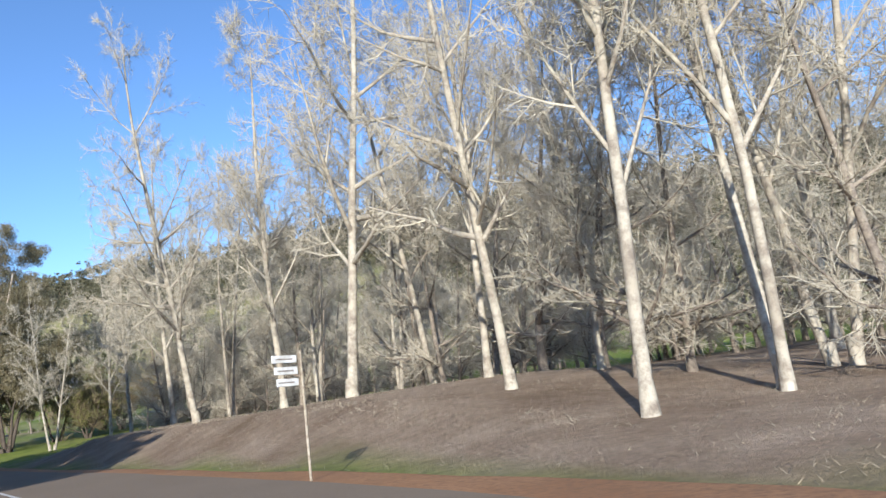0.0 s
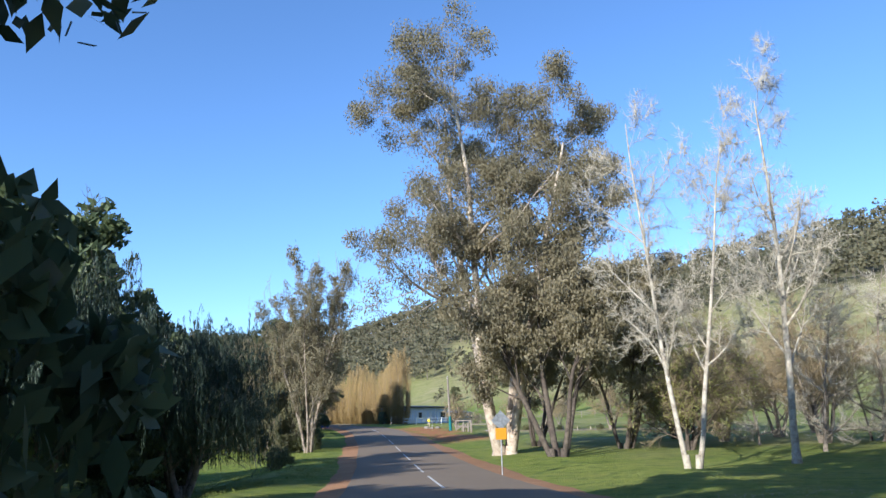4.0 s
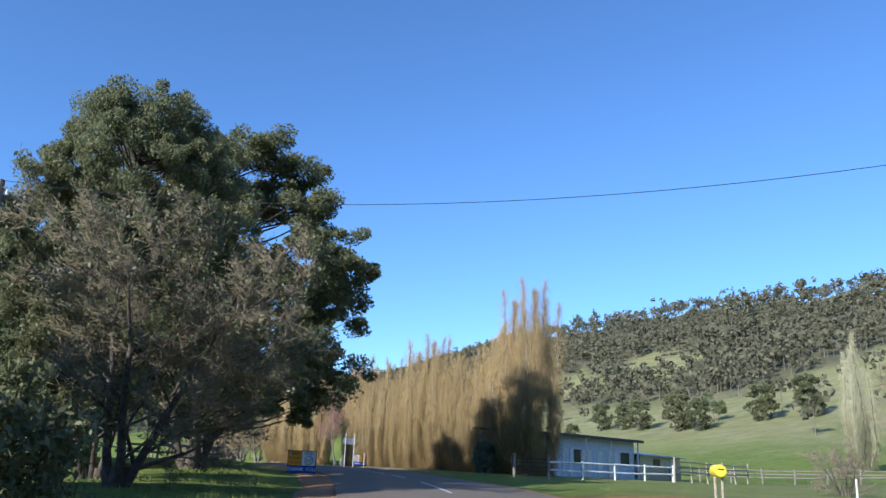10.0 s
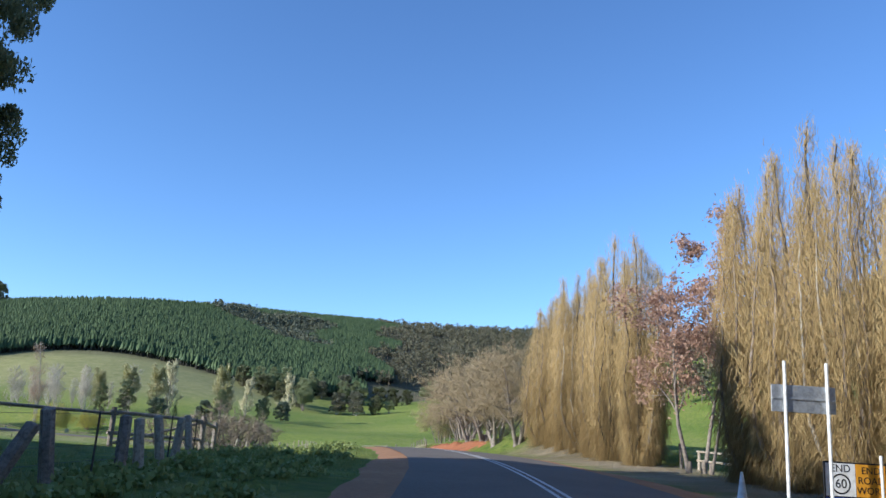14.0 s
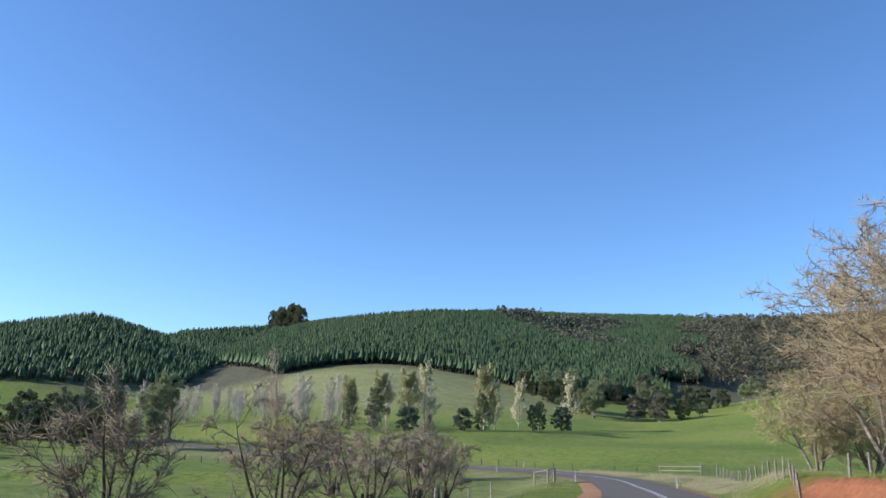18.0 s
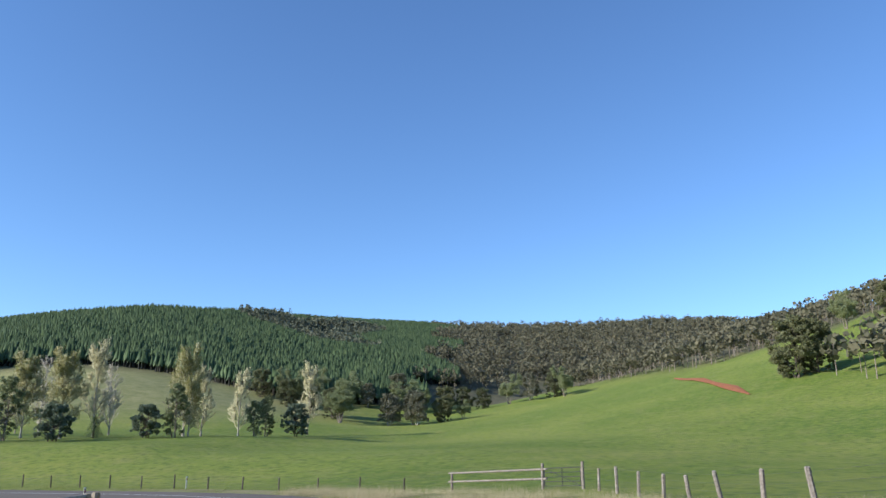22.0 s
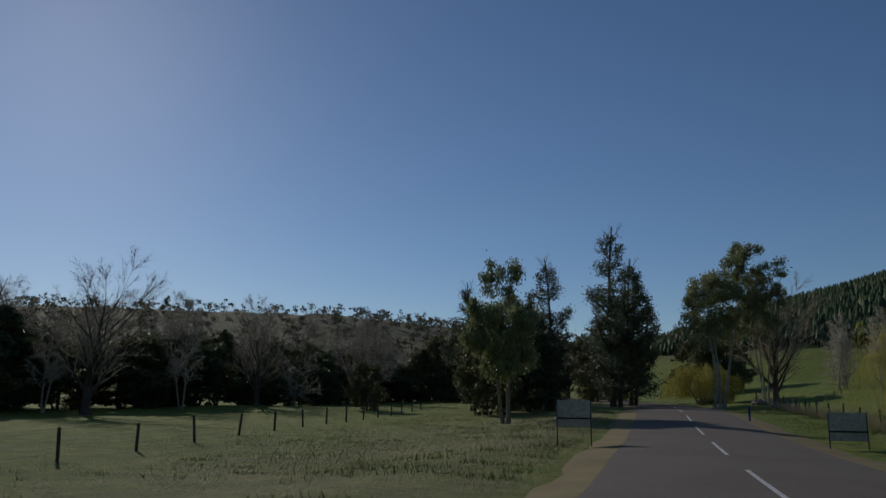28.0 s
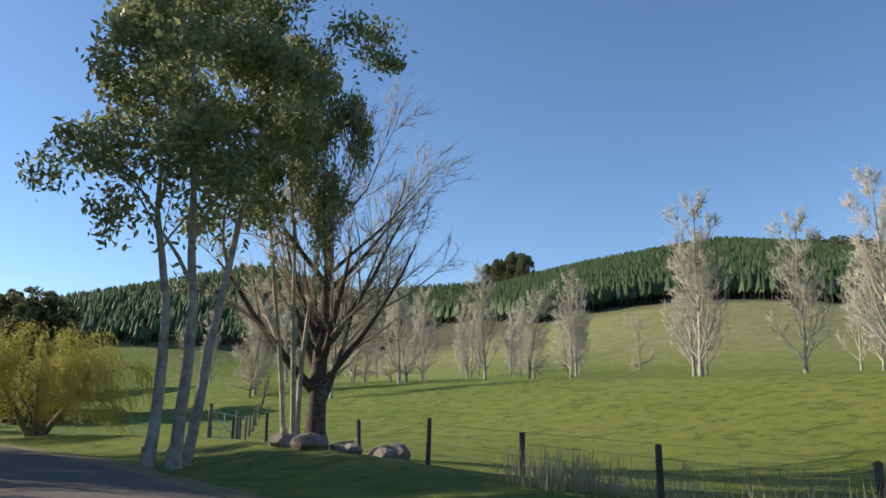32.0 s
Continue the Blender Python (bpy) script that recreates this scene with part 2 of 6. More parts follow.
M_LEAF_SPRING = leafy("young_leaves", (0.22, 0.24, 0.06), (0.38, 0.34, 0.14), 0.35, 0.6)
M_LEAF_RUST = leafy("rust_leaves", (0.33, 0.19, 0.125), (0.58, 0.38, 0.27), 0.35, 0.7)
M_LEAF_PINE = leafy("pine_needles", (0.036, 0.07, 0.031), (0.118, 0.168, 0.066), 0.1, 0.7)
# dead lower boughs, colour darkened for the shade under the pine crowns
M_SHADED_DEAD_NEEDLE = leafy("shaded_dead_needles", (0.03, 0.03, 0.024), (0.06, 0.055, 0.04), 0.0, 0.9)
M_LEAF_HILL = leafy("hill_bush_leaves", (0.09, 0.092, 0.054), (0.20, 0.18, 0.108), 0.3, 0.7)
M_LEAF_GULLY = leafy("gully_leaves", (0.075, 0.09, 0.058), (0.165, 0.172, 0.11), 0.25, 0.7)
M_GRASS_BLADE = leafy("grass_blades", (0.13, 0.18, 0.03), (0.31, 0.335, 0.085), 0.3, 0.7)
M_GRASS_DRY = leafy("dry_grass", (0.38, 0.32, 0.17), (0.58, 0.52, 0.32), 0.3, 0.8)

# ==== helpers for building


def smooth(a, b, x):
    t = np.clip((x - a) / (b - a), 0, 1)
    return t * t * (3 - 2 * t)


def raw_mesh(name, chunks):
    """A mesh from (vertices, faces) arrays; the faces of one chunk all have as many corners."""
    vs, loops, starts, totals, off, lo = [], [], [], [], 0, 0
    for v, f in chunks:
        if len(v) == 0:
            continue
        v, f = np.asarray(v, np.float32), np.asarray(f, np.int32)
        vs.append(v)
        loops.append((f + off).ravel())
        n, k = f.shape
        starts.append(lo + np.arange(n, dtype=np.int32) * k)
        totals.append(np.full(n, k, np.int32))
        off, lo = off + len(v), lo + n * k
    me = bpy.data.meshes.new(name)
    v, l = np.concatenate(vs), np.concatenate(loops)
    st, to = np.concatenate(starts), np.concatenate(totals)
    me.vertices.add(len(v))
    me.vertices.foreach_set("co", v.ravel())
    me.loops.add(len(l))
    me.loops.foreach_set("vertex_index", l)
    me.polygons.add(len(st))
    me.polygons.foreach_set("loop_start", st)
    me.polygons.foreach_set("loop_total", to)
    me.update(calc_edges=True)
    me.validate()
    return me


def mesh_part(name, chunks, material, parent=None, label="", smooth_shade=False):
    me = raw_mesh(name, chunks)
    me.materials.append(material)
    if smooth_shade:
        me.polygons.foreach_set("use_smooth", np.ones(len(me.polygons), bool))
    ob = new(name, me)
    if parent is not None:
        ob.parent = parent
    if label:
        tagged(ob, label)
    return ob


def part(name, bm, material, parent=None, label=""):
    me = bpy.data.meshes.new(name)
    bm.to_mesh(me)
    bm.free()
    me.materials.append(material)
    ob = new(name, me)
    if parent is not None:
        ob.parent = parent
    if label:
        tagged(ob, label)
    return ob


def box(size, at=(0, 0, 0), turn=(0, 0, 0), bevel=0.006, bm=None):
    """A bevelled box; at is its middle."""
    bm = bm or bmesh.new()
    m = pose(*at, *turn) @ Matrix.Diagonal((*size, 1))
    got = bmesh.ops.create_cube(bm, size=1, matrix=m)
    if bevel:
        edges = list({e for v in got["verts"] for e in v.link_edges})
        bmesh.ops.bevel(bm, geom=edges, offset=min(bevel, min(size) * 0.3), segments=1, affect="EDGES")
    return bm


def rod(p, q, r0, r1=None, sides=8, bm=None):
    """A tapered round bar from p to q."""
    bm = bm or bmesh.new()
    p, q = Vector(p), Vector(q)
    d = q - p
    m = Matrix.Translation((p + q) / 2) @ d.to_track_quat("Z", "Y").to_matrix().to_4x4()
    bmesh.ops.create_cone(bm, cap_ends=True, segments=sides, radius1=r0, radius2=r0 if r1 is None else r1, depth=d.length, matrix=m)
    return bm


def thing(name, at=(0, 0, 0), turn=0.0, label="", category="", group="", kind=""):
    ob = new(name)
    ob.empty_display_size = 0.3
    ob.matrix_basis = pose(*at, 0, 0, turn)
    return tagged(ob, label, category, group, kind)


def words(text, size, at, turn, material, parent, name="lettering"):
    """Flat raised letters in the built-in font, centred at a place of the parent."""
    cu = bpy.data.curves.new(name, "FONT")
    cu.body, cu.size, cu.align_x, cu.align_y, cu.extrude = text, size, "CENTER", "CENTER", 0.002
    tmp = new(name, cu)
    me = bpy.data.meshes.new_from_object(tmp.evaluated_get(bpy.context.evaluated_depsgraph_get()))
    bpy.data.objects.remove(tmp)
    me.materials.append(material)
    ob = new(name, me)
    ob.parent = parent
    ob.matrix_basis = pose(*at, *turn)
    return ob


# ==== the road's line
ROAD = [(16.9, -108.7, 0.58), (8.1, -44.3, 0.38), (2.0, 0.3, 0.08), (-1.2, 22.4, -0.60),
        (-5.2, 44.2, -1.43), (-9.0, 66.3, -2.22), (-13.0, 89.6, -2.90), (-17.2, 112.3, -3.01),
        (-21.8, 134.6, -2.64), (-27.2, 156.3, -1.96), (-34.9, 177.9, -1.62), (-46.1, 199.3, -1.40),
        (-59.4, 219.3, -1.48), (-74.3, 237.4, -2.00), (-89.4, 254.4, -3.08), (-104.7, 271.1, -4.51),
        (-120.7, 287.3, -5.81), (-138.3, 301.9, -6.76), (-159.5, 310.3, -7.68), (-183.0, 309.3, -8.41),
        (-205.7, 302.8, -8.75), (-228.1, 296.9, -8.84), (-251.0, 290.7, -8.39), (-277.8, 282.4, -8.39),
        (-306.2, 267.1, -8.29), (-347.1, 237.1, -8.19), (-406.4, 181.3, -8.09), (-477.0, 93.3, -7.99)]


def catmull(pts, step):
    pts = np.array(pts, float)
    out = []
    for i in range(1, len(pts) - 2):
        a, b, c, d = pts[i - 1 : i + 3]
        n = max(2, int(np.linalg.norm(c - b) / step))
        t = np.linspace(0, 1, n, endpoint=False)[:, None]
        out.append(0.5 * (2 * b + (c - a) * t + (2 * a - 5 * b + 4 * c - d) * t**2 + (3 * b - 3 * c + d - a) * t**3))
    return np.concatenate(out)


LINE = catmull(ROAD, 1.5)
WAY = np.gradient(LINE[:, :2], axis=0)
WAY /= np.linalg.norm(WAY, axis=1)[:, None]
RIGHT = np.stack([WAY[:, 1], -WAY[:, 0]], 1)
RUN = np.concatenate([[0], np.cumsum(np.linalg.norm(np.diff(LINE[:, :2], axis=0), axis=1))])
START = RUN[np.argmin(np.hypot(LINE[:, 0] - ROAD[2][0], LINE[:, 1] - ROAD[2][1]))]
HALF = 3.3


def narrow(s):
    """How much narrower each half of the road is there."""
    return 0.3 * smooth(392, 415, s) - 0.8 * smooth(335, 352, s) * (1 - smooth(395, 418, s))



def beside(x, y):
    """Of points: metres along the road from the start of the drive, metres to the right of its middle, and the road's height there."""
    x, y = np.atleast_1d(np.asarray(x, float)), np.atleast_1d(np.asarray(y, float))
    s, lat, z = np.empty(len(x)), np.empty(len(x)), np.empty(len(x))
    for i in range(0, len(x), 4000):
        dx, dy = x[i : i + 4000, None] - LINE[:, 0], y[i : i + 4000, None] - LINE[:, 1]
        j = np.argmin(dx * dx + dy * dy, axis=1)
        k = np.arange(len(j))
        ddx, ddy = dx[k, j], dy[k, j]
        side = ddx * RIGHT[j, 0] + ddy * RIGHT[j, 1]
        s[i : i + 4000] = RUN[j] - START + ddx * WAY[j, 0] + ddy * WAY[j, 1]
        lat[i : i + 4000] = np.sign(side) * np.hypot(ddx, ddy)
        z[i : i + 4000] = LINE[j, 2]
    return s, lat, z


def ridge(x, y, pts, width, power):
    """A hill's height over the plain: full along a line of crests, falling away to nothing at width, or at the width that each crest names."""
    best = np.zeros(len(x))
    for (ax, ay, ah, *aw), (bx, by, bh, *bw) in zip(pts[:-1], pts[1:]):
        ux, uy = bx - ax, by - ay
        t = np.clip(((x - ax) * ux + (y - ay) * uy) / (ux * ux + uy * uy), 0, 1)
        d = np.hypot(x - ax - t * ux, y - ay - t * uy)
        wide = aw[0] + t * (bw[0] - aw[0]) if aw else width
        f = np.clip(1 - d / wide, 0, 1)
        best = np.maximum(best, (ah + t * (bh - ah)) * f**power * (1 + 0.35 * (1 - f)))
    return best


NORTH_RIDGE = [(-300, 880, 70), (-170, 740, 69), (-60, 690, 96), (42, 640, 107), (130, 575, 104), (200, 480, 105), (290, 350, 92), (420, 190, 84), (470, 20, 80), (460, -250, 60)]
PINE_RIDGE = [(-900, 560, 76, 210), (-687, 500, 69, 210), (-610, 525, 72, 235), (-556, 552, 73.5, 265), (-585, 650, 85, 340), (-625, 760, 97, 410), (-630, 900, 109, 490), (-590, 1010, 115, 545), (-520, 1090, 119, 590), (-400, 1110, 118, 560)]
WEST_RIDGE = [(-690, 480, 66), (-672, 420, 57), (-648, 385, 50), (-632, 335, 60), (-655, 300, 54), (-675, 255, 32), (-700, 200, 10)]
SOUTH_RIDGE = [(-250, -380, 42), (-520, -200, 58), (-640, -100, 60), (-740, 40, 44), (-830, 160, 20)]


def wet(x, y):
    """Distance from the gully that runs down the pine hill."""
    best = np.full(len(x), 1e3)
    arms = ((-604, 668, -556, 652), (-556, 652, -510, 645), (-510, 645, -466, 632), (-510, 650, -540, 690), (-540, 690, -566, 745))
    for ax, ay, bx, by in arms:
        t = np.clip(((x - ax) * (bx - ax) + (y - ay) * (by - ay)) / ((bx - ax) ** 2 + (by - ay) ** 2), 0, 1)
        best = np.minimum(best, np.hypot(x - ax - t * (bx - ax), y - ay - t * (by - ay)))
    return best


def hills(x, y):
    n = ridge(x, y, NORTH_RIDGE, 330, 1.7)
    p = ridge(x, y, PINE_RIDGE, 210, 1.25)
    p = p - 7 * np.exp(-((wet(x, y) / 26) ** 2)) * smooth(12, 45, p) * smooth(-575, -520, x)
    w = ridge(x, y, WEST_RIDGE, 190, 1.2)
    s = ridge(x, y, SOUTH_RIDGE, 270, 1.2)
    f = 29 * np.exp(-(((x + 455) / 120) ** 2 + ((y - 452) / 85) ** 2) ** 1.1)
    return n, p, w, s, f


KNOTS = LINE[::6]
# open green patches in the bush
CLEARINGS = [(-36, 500, 16, 34), (6, 505, 22, 36), (55, 358, 42, 45), (76, 372, 40, 40), (110, 330, 40, 40), (-172, 530, 48, 58)]


def ground_z(x, y):
    x, y = np.atleast_1d(np.asarray(x, float)), np.atleast_1d(np.asarray(y, float))
    s, lat, zr = beside(x, y)
    zb = np.empty(len(x))
    for i in range(0, len(x), 8000):
        w = 1 / ((x[i : i + 8000, None] - KNOTS[:, 0]) ** 2 + (y[i : i + 8000, None] - KNOTS[:, 1]) ** 2 + 60) ** 2
        zb[i : i + 8000] = (w * KNOTS[:, 2]).sum(1) / w.sum(1)
    n, p, w, h, f = hills(x, y)
    up = np.maximum.reduce([n, p, w, h, f])
    a = np.abs(lat)
    far = smooth(8, 45, a)
    wob = np.array([noise.noise((px * 0.045, py * 0.045, 0.3)) for px, py in zip(x, y)]) if len(x) < 200000 else 0
    z = zb + up * far + wob * 0.35 * smooth(6, 16, a)
    # the cut bank on the right, the fall to the paddock on the left
    bank = 1.55 * smooth(232, 264, s) * (1 - smooth(312, 338, s)) + 1.0 * smooth(7, 22, s) * (1 - smooth(52, 72, s)) * (1 - 0.6 * smooth(14, 26, lat))
    z = z + bank * smooth(5.6, 9.0, lat) * (1 - smooth(26, 60, lat) * 0.6)
    dip = 1.5 * smooth(225, 250, s) * (1 - smooth(330, 350, s)) + 0.8 * smooth(50, 70, s) * (1 - smooth(120, 140, s)) + 0.7 * smooth(335, 360, s)
    z = z - dip * smooth(5.4, 12, -lat)
    z = z - (0.5 * smooth(345, 375, s) + 0.15 * smooth(385, 425, s)) * smooth(6, 13, lat) * (1 - smooth(40, 80, lat) * 0.5)
    z = z + (2.3 * smooth(345, 385, s) + 1.5 * smooth(400, 428, s) * (1 - 0.5 * smooth(75, 115, lat))) * smooth(18, 48, lat)
    z = z + 0.5 * np.exp(-(((x + 278) / 13) ** 2 + ((y - 294) / 9) ** 2))
    k = smooth(4.7, 8.5, a)
    return (zr - 0.2) * (1 - k) + z * k


def stand(x, y):
    return float(ground_z(x, y)[0])


def beside_road(s, lat):
    """The place s metres along the drive and lat metres right of the road's middle."""
    j = int(np.argmin(np.abs(RUN - START - s)))
    return float(LINE[j, 0] + RIGHT[j, 0] * lat), float(LINE[j, 1] + RIGHT[j, 1] * lat)


def heading(s):
    j = int(np.argmin(np.abs(RUN - START - s)))
    return math.degrees(math.atan2(-WAY[j, 0], WAY[j, 1]))


# ==== ground, road, shoulders, lines
def spread(lo, hi, step, far):
    mid = np.arange(lo, hi + 0.1, step)
    out, d = [], step
    p = 0.0
    while p < far:
        d = min(d * 1.16, 24 if p < 900 else 160)
        p += d
        out.append(p)
    out = np.array(out)
    return np.concatenate([lo - out[::-1], mid, hi + out])


def make_ground():
    xs, ys = spread(-330, 60, 1.7, 3600), spread(-60, 345, 1.7, 3600)
    gx, gy = np.meshgrid(xs, ys)
    z = ground_z(gx.ravel(), gy.ravel())
    v = np.stack([gx.ravel(), gy.ravel(), z], 1)
    w, h = len(xs), len(ys)
    i = (np.arange(h - 1)[:, None] * w + np.arange(w - 1)).ravel()
    f = np.stack([i, i + 1, i + w + 1, i + w], 1)
    m = mat("pasture", (0.1, 0.15, 0.03), 0.95)
    big, mid, small = noise_node(m, 0.02, 3), noise_node(m, 0.22, 5, 0.7), noise_node(m, 5.0, 6, 0.8)
    c = mix(m, ramp(m, big.outputs[0], [(0.4, (0, 0, 0)), (0.62, (1, 1, 1))]), (0.150, 0.215, 0.022), (0.25, 0.29, 0.045))
    c = mix(m, ramp(m, mid.outputs[0], [(0.48, (0, 0, 0)), (0.70, (0.6, 0.6, 0.6))]), c, (0.31, 0.29, 0.09))
    tuft = noise_node(m, 1.1, 4, 0.65)
    c = mix(m, ramp(m, tuft.outputs[0], [(0.36, (0.75, 0.75, 0.75)), (0.50, (0, 0, 0))]), c, (0.085, 0.14, 0.018))
    c = mix(m, ramp(m, tuft.outputs[0], [(0.54, (0, 0, 0)), (0.68, (0.7, 0.7, 0.7))]), c, (0.31, 0.33, 0.055))
    cover = m.node_tree.nodes.new("ShaderNodeAttribute")
    cover.attribute_name = "cover"
    sep = m.node_tree.nodes.new("ShaderNodeSeparateColor")
    m.node_tree.links.new(cover.outputs["Color"], sep.inputs[0])
    litter = ramp(m, mid.outputs[0], [(0.32, (0.22, 0.145, 0.095)), (0.66, (0.46, 0.35, 0.26))])
    c = mix(m, sep.outputs[0], c, litter)
    c = mix(m, sep.outputs[1], c, ramp(m, mid.outputs[0], [(0.35, (0.36, 0.14, 0.055)), (0.65, (0.48, 0.21, 0.09))]))
    c = mix(m, sep.outputs[2], c, ramp(m, mid.outputs[0], [(0.35, (0.26, 0.22, 0.11)), (0.65, (0.42, 0.36, 0.20))]))
    c = mix(m, cover.outputs["Alpha"], c, ramp(m, mid.outputs[0], [(0.35, (0.085, 0.085, 0.045)), (0.65, (0.16, 0.14, 0.08))]))
    c = mix(m, ramp(m, small.outputs[0], [(0.32, (0.35, 0.35, 0.35)), (0.62, (1, 1, 1))]), mix(m, 0.6, c, (0.05, 0.06, 0.02)), c)
    base(m, c)
    bump(m, small.outputs[0], 0.9, 0.18)
    g = mesh_part("ground", [(v, f)], m, None, "", True)
    gs, gl, _ = beside(v[:, 0], v[:, 1])
    ragged = np.array([noise.noise((a * 0.12, b * 0.12, 4.0)) for a, b in v[:, :2]]) * 3.0
    soil = smooth(4.3, 5.8, gl + ragged * 0.3) * (1 - smooth(34, 48, gl + ragged * 2)) * (1 - smooth(58, 74, gs + ragged * 2)) * smooth(-60, -50, gs)
    soil = np.maximum(soil, 0.75 * smooth(4.4, 5.5, -gl) * (1 - smooth(11, 16, -gl + ragged)) * (1 - smooth(52, 66, gs)))
    red = smooth(5.0, 6.0, gl + ragged * 0.5) * (1 - smooth(8.4, 9.6, gl + ragged * 0.5)) * smooth(268, 276, gs + ragged * 2) * (1 - smooth(305, 312, gs + ragged * 2)) * 0.7
    red = np.maximum(red, smooth(4.2, 5.0, gl) * (1 - smooth(8.5, 10.5, gl + ragged)) * smooth(128, 136, gs) * (1 - smooth(166, 172, gs)))
    dry = smooth(4.4, 5.2, gl) * (1 - smooth(9, 13, gl + ragged)) * smooth(312, 324, gs) * (1 - smooth(372, 392, gs)) * 0.8
    dry = np.maximum(dry, np.clip(0.5 + ragged * 0.12, 0, 1) * smooth(4.4, 5.0, -gl) * (1 - smooth(9, 22, -gl + ragged)) * smooth(318, 330, gs))
    dry = np.maximum(dry, np.maximum(0.56 * smooth(2, 12, hills(v[:, 0], v[:, 1])[4]), np.clip(0.68 + ragged * 0.12, 0, 1) * smooth(2, 12, hills(v[:, 0], v[:, 1])[0]) * smooth(-90, -40, v[:, 0])))
    dry = np.maximum(dry, np.clip(0.34 + ragged * 0.14, 0, 1) * smooth(7, 14, gl) * smooth(96, 112, gs) * (1 - smooth(190, 205, gs)) * smooth(-40, -24, v[:, 0]))
    soil = np.maximum(soil, 0.8 * smooth(4.4, 5.4, gl + ragged * 0.2) * (1 - smooth(9, 12, gl + ragged)) * smooth(196, 206, gs + ragged) * (1 - smooth(252, 262, gs + ragged)))
    soil = np.maximum(soil, 0.8 * smooth(148.2, 149.4, v[:, 1] + ragged * 0.4) * (1 - smooth(151.6, 153.2, v[:, 1] + ragged * 0.4)) * smooth(-14, -11, v[:, 0]) * (1 - smooth(16, 24, v[:, 0])))
    hn, hp, hw, hs, hf = hills(v[:, 0], v[:, 1])
    gap = np.ones(len(v))
    for cx, cy, rx, ry in CLEARINGS:
        gap *= smooth(0.7, 1.3, np.hypot((v[:, 0] - cx) / rx, (v[:, 1] - cy) / ry) + ragged * 0.1)
    scrub = np.maximum.reduce([smooth(20, 36, np.maximum(hn, hp)) * gap, smooth(11, 14, hp) * (hp > hf * 0.92 + 4), smooth(12, 16, hw), smooth(7, 10, hs)])
    col = np.stack([soil, red, dry, scrub], 1).astype(np.float32)
    att = g.data.color_attributes.new("cover", "FLOAT_COLOR", "POINT")
    att.data.foreach_set("color", col.ravel())
    tagged(g, "green winter pasture with drier tufted patches", "ground", kind="structure")


def ribbon(name, lats, zs, material, label, s0=-60, s1=760, jitter=0.0, parent=None, category="road", dash=None, squeeze=True):
    """A strip along the road, from the given cross-section; its outer edges wander by the jitter."""
    run = RUN - START
    sel = np.where((run >= s0) & (run <= s1))[0]
    chunks = []
    groups = [sel] if dash is None else [g for g in (sel[(run[sel] >= a) & (run[sel] <= a + dash[0])] for a in np.arange(s0, s1, dash[0] + dash[1])) if len(g) > 1]
    for g in groups:
        vs = []
        for k, (la, dz) in enumerate(zip(lats, zs)):
            j = np.array([noise.noise((q * 0.11, la * 3.0, 0.5)) + 0.5 * noise.noise((q * 0.5, la * 3.0, 2.5)) for q in run[g]]) * jitter if jitter and abs(la) > 1.7 else 0
            w = la - np.sign(la) * narrow(run[g]) * (abs(la) > 1.7) if squeeze else la + 0 * run[g]
            if abs(la) > HALF:
                w = w - np.sign(la) * (abs(la) - HALF) * 0.35 * smooth(322, 338, run[g])
            vs.append(np.stack([LINE[g, 0] + RIGHT[g, 0] * (w + j), LINE[g, 1] + RIGHT[g, 1] * (w + j), LINE[g, 2] + dz + 0 * run[g]], 1))
        v = np.concatenate(vs)
        n = len(g)
        i = (np.arange(len(lats) - 1)[:, None] * n + np.arange(n - 1)).ravel()
        chunks.append((v, np.stack([i, i + n, i + n + 1, i + 1], 1)))
    ob = mesh_part(name, chunks, material, parent, "", True)
    return tagged(ob, label, category, kind="structure") if parent is None else ob


make_ground()
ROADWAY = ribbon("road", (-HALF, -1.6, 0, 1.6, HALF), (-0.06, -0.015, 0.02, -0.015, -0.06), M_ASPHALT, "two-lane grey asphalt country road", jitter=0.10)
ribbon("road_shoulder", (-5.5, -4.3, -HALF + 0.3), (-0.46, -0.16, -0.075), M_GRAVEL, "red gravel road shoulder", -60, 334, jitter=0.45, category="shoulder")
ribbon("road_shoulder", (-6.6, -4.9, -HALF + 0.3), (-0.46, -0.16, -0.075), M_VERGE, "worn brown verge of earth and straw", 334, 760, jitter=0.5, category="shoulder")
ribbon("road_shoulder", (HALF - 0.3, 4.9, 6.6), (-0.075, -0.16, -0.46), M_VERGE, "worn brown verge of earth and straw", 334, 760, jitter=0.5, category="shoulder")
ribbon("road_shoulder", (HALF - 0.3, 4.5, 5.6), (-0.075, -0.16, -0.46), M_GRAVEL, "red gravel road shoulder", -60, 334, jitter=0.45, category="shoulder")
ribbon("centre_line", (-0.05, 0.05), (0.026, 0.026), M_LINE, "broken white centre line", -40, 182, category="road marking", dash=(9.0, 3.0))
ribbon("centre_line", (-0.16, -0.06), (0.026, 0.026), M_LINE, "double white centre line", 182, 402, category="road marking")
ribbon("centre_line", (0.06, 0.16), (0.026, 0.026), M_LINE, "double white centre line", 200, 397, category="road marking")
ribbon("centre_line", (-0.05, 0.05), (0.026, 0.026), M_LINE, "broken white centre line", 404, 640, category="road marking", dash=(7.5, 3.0))


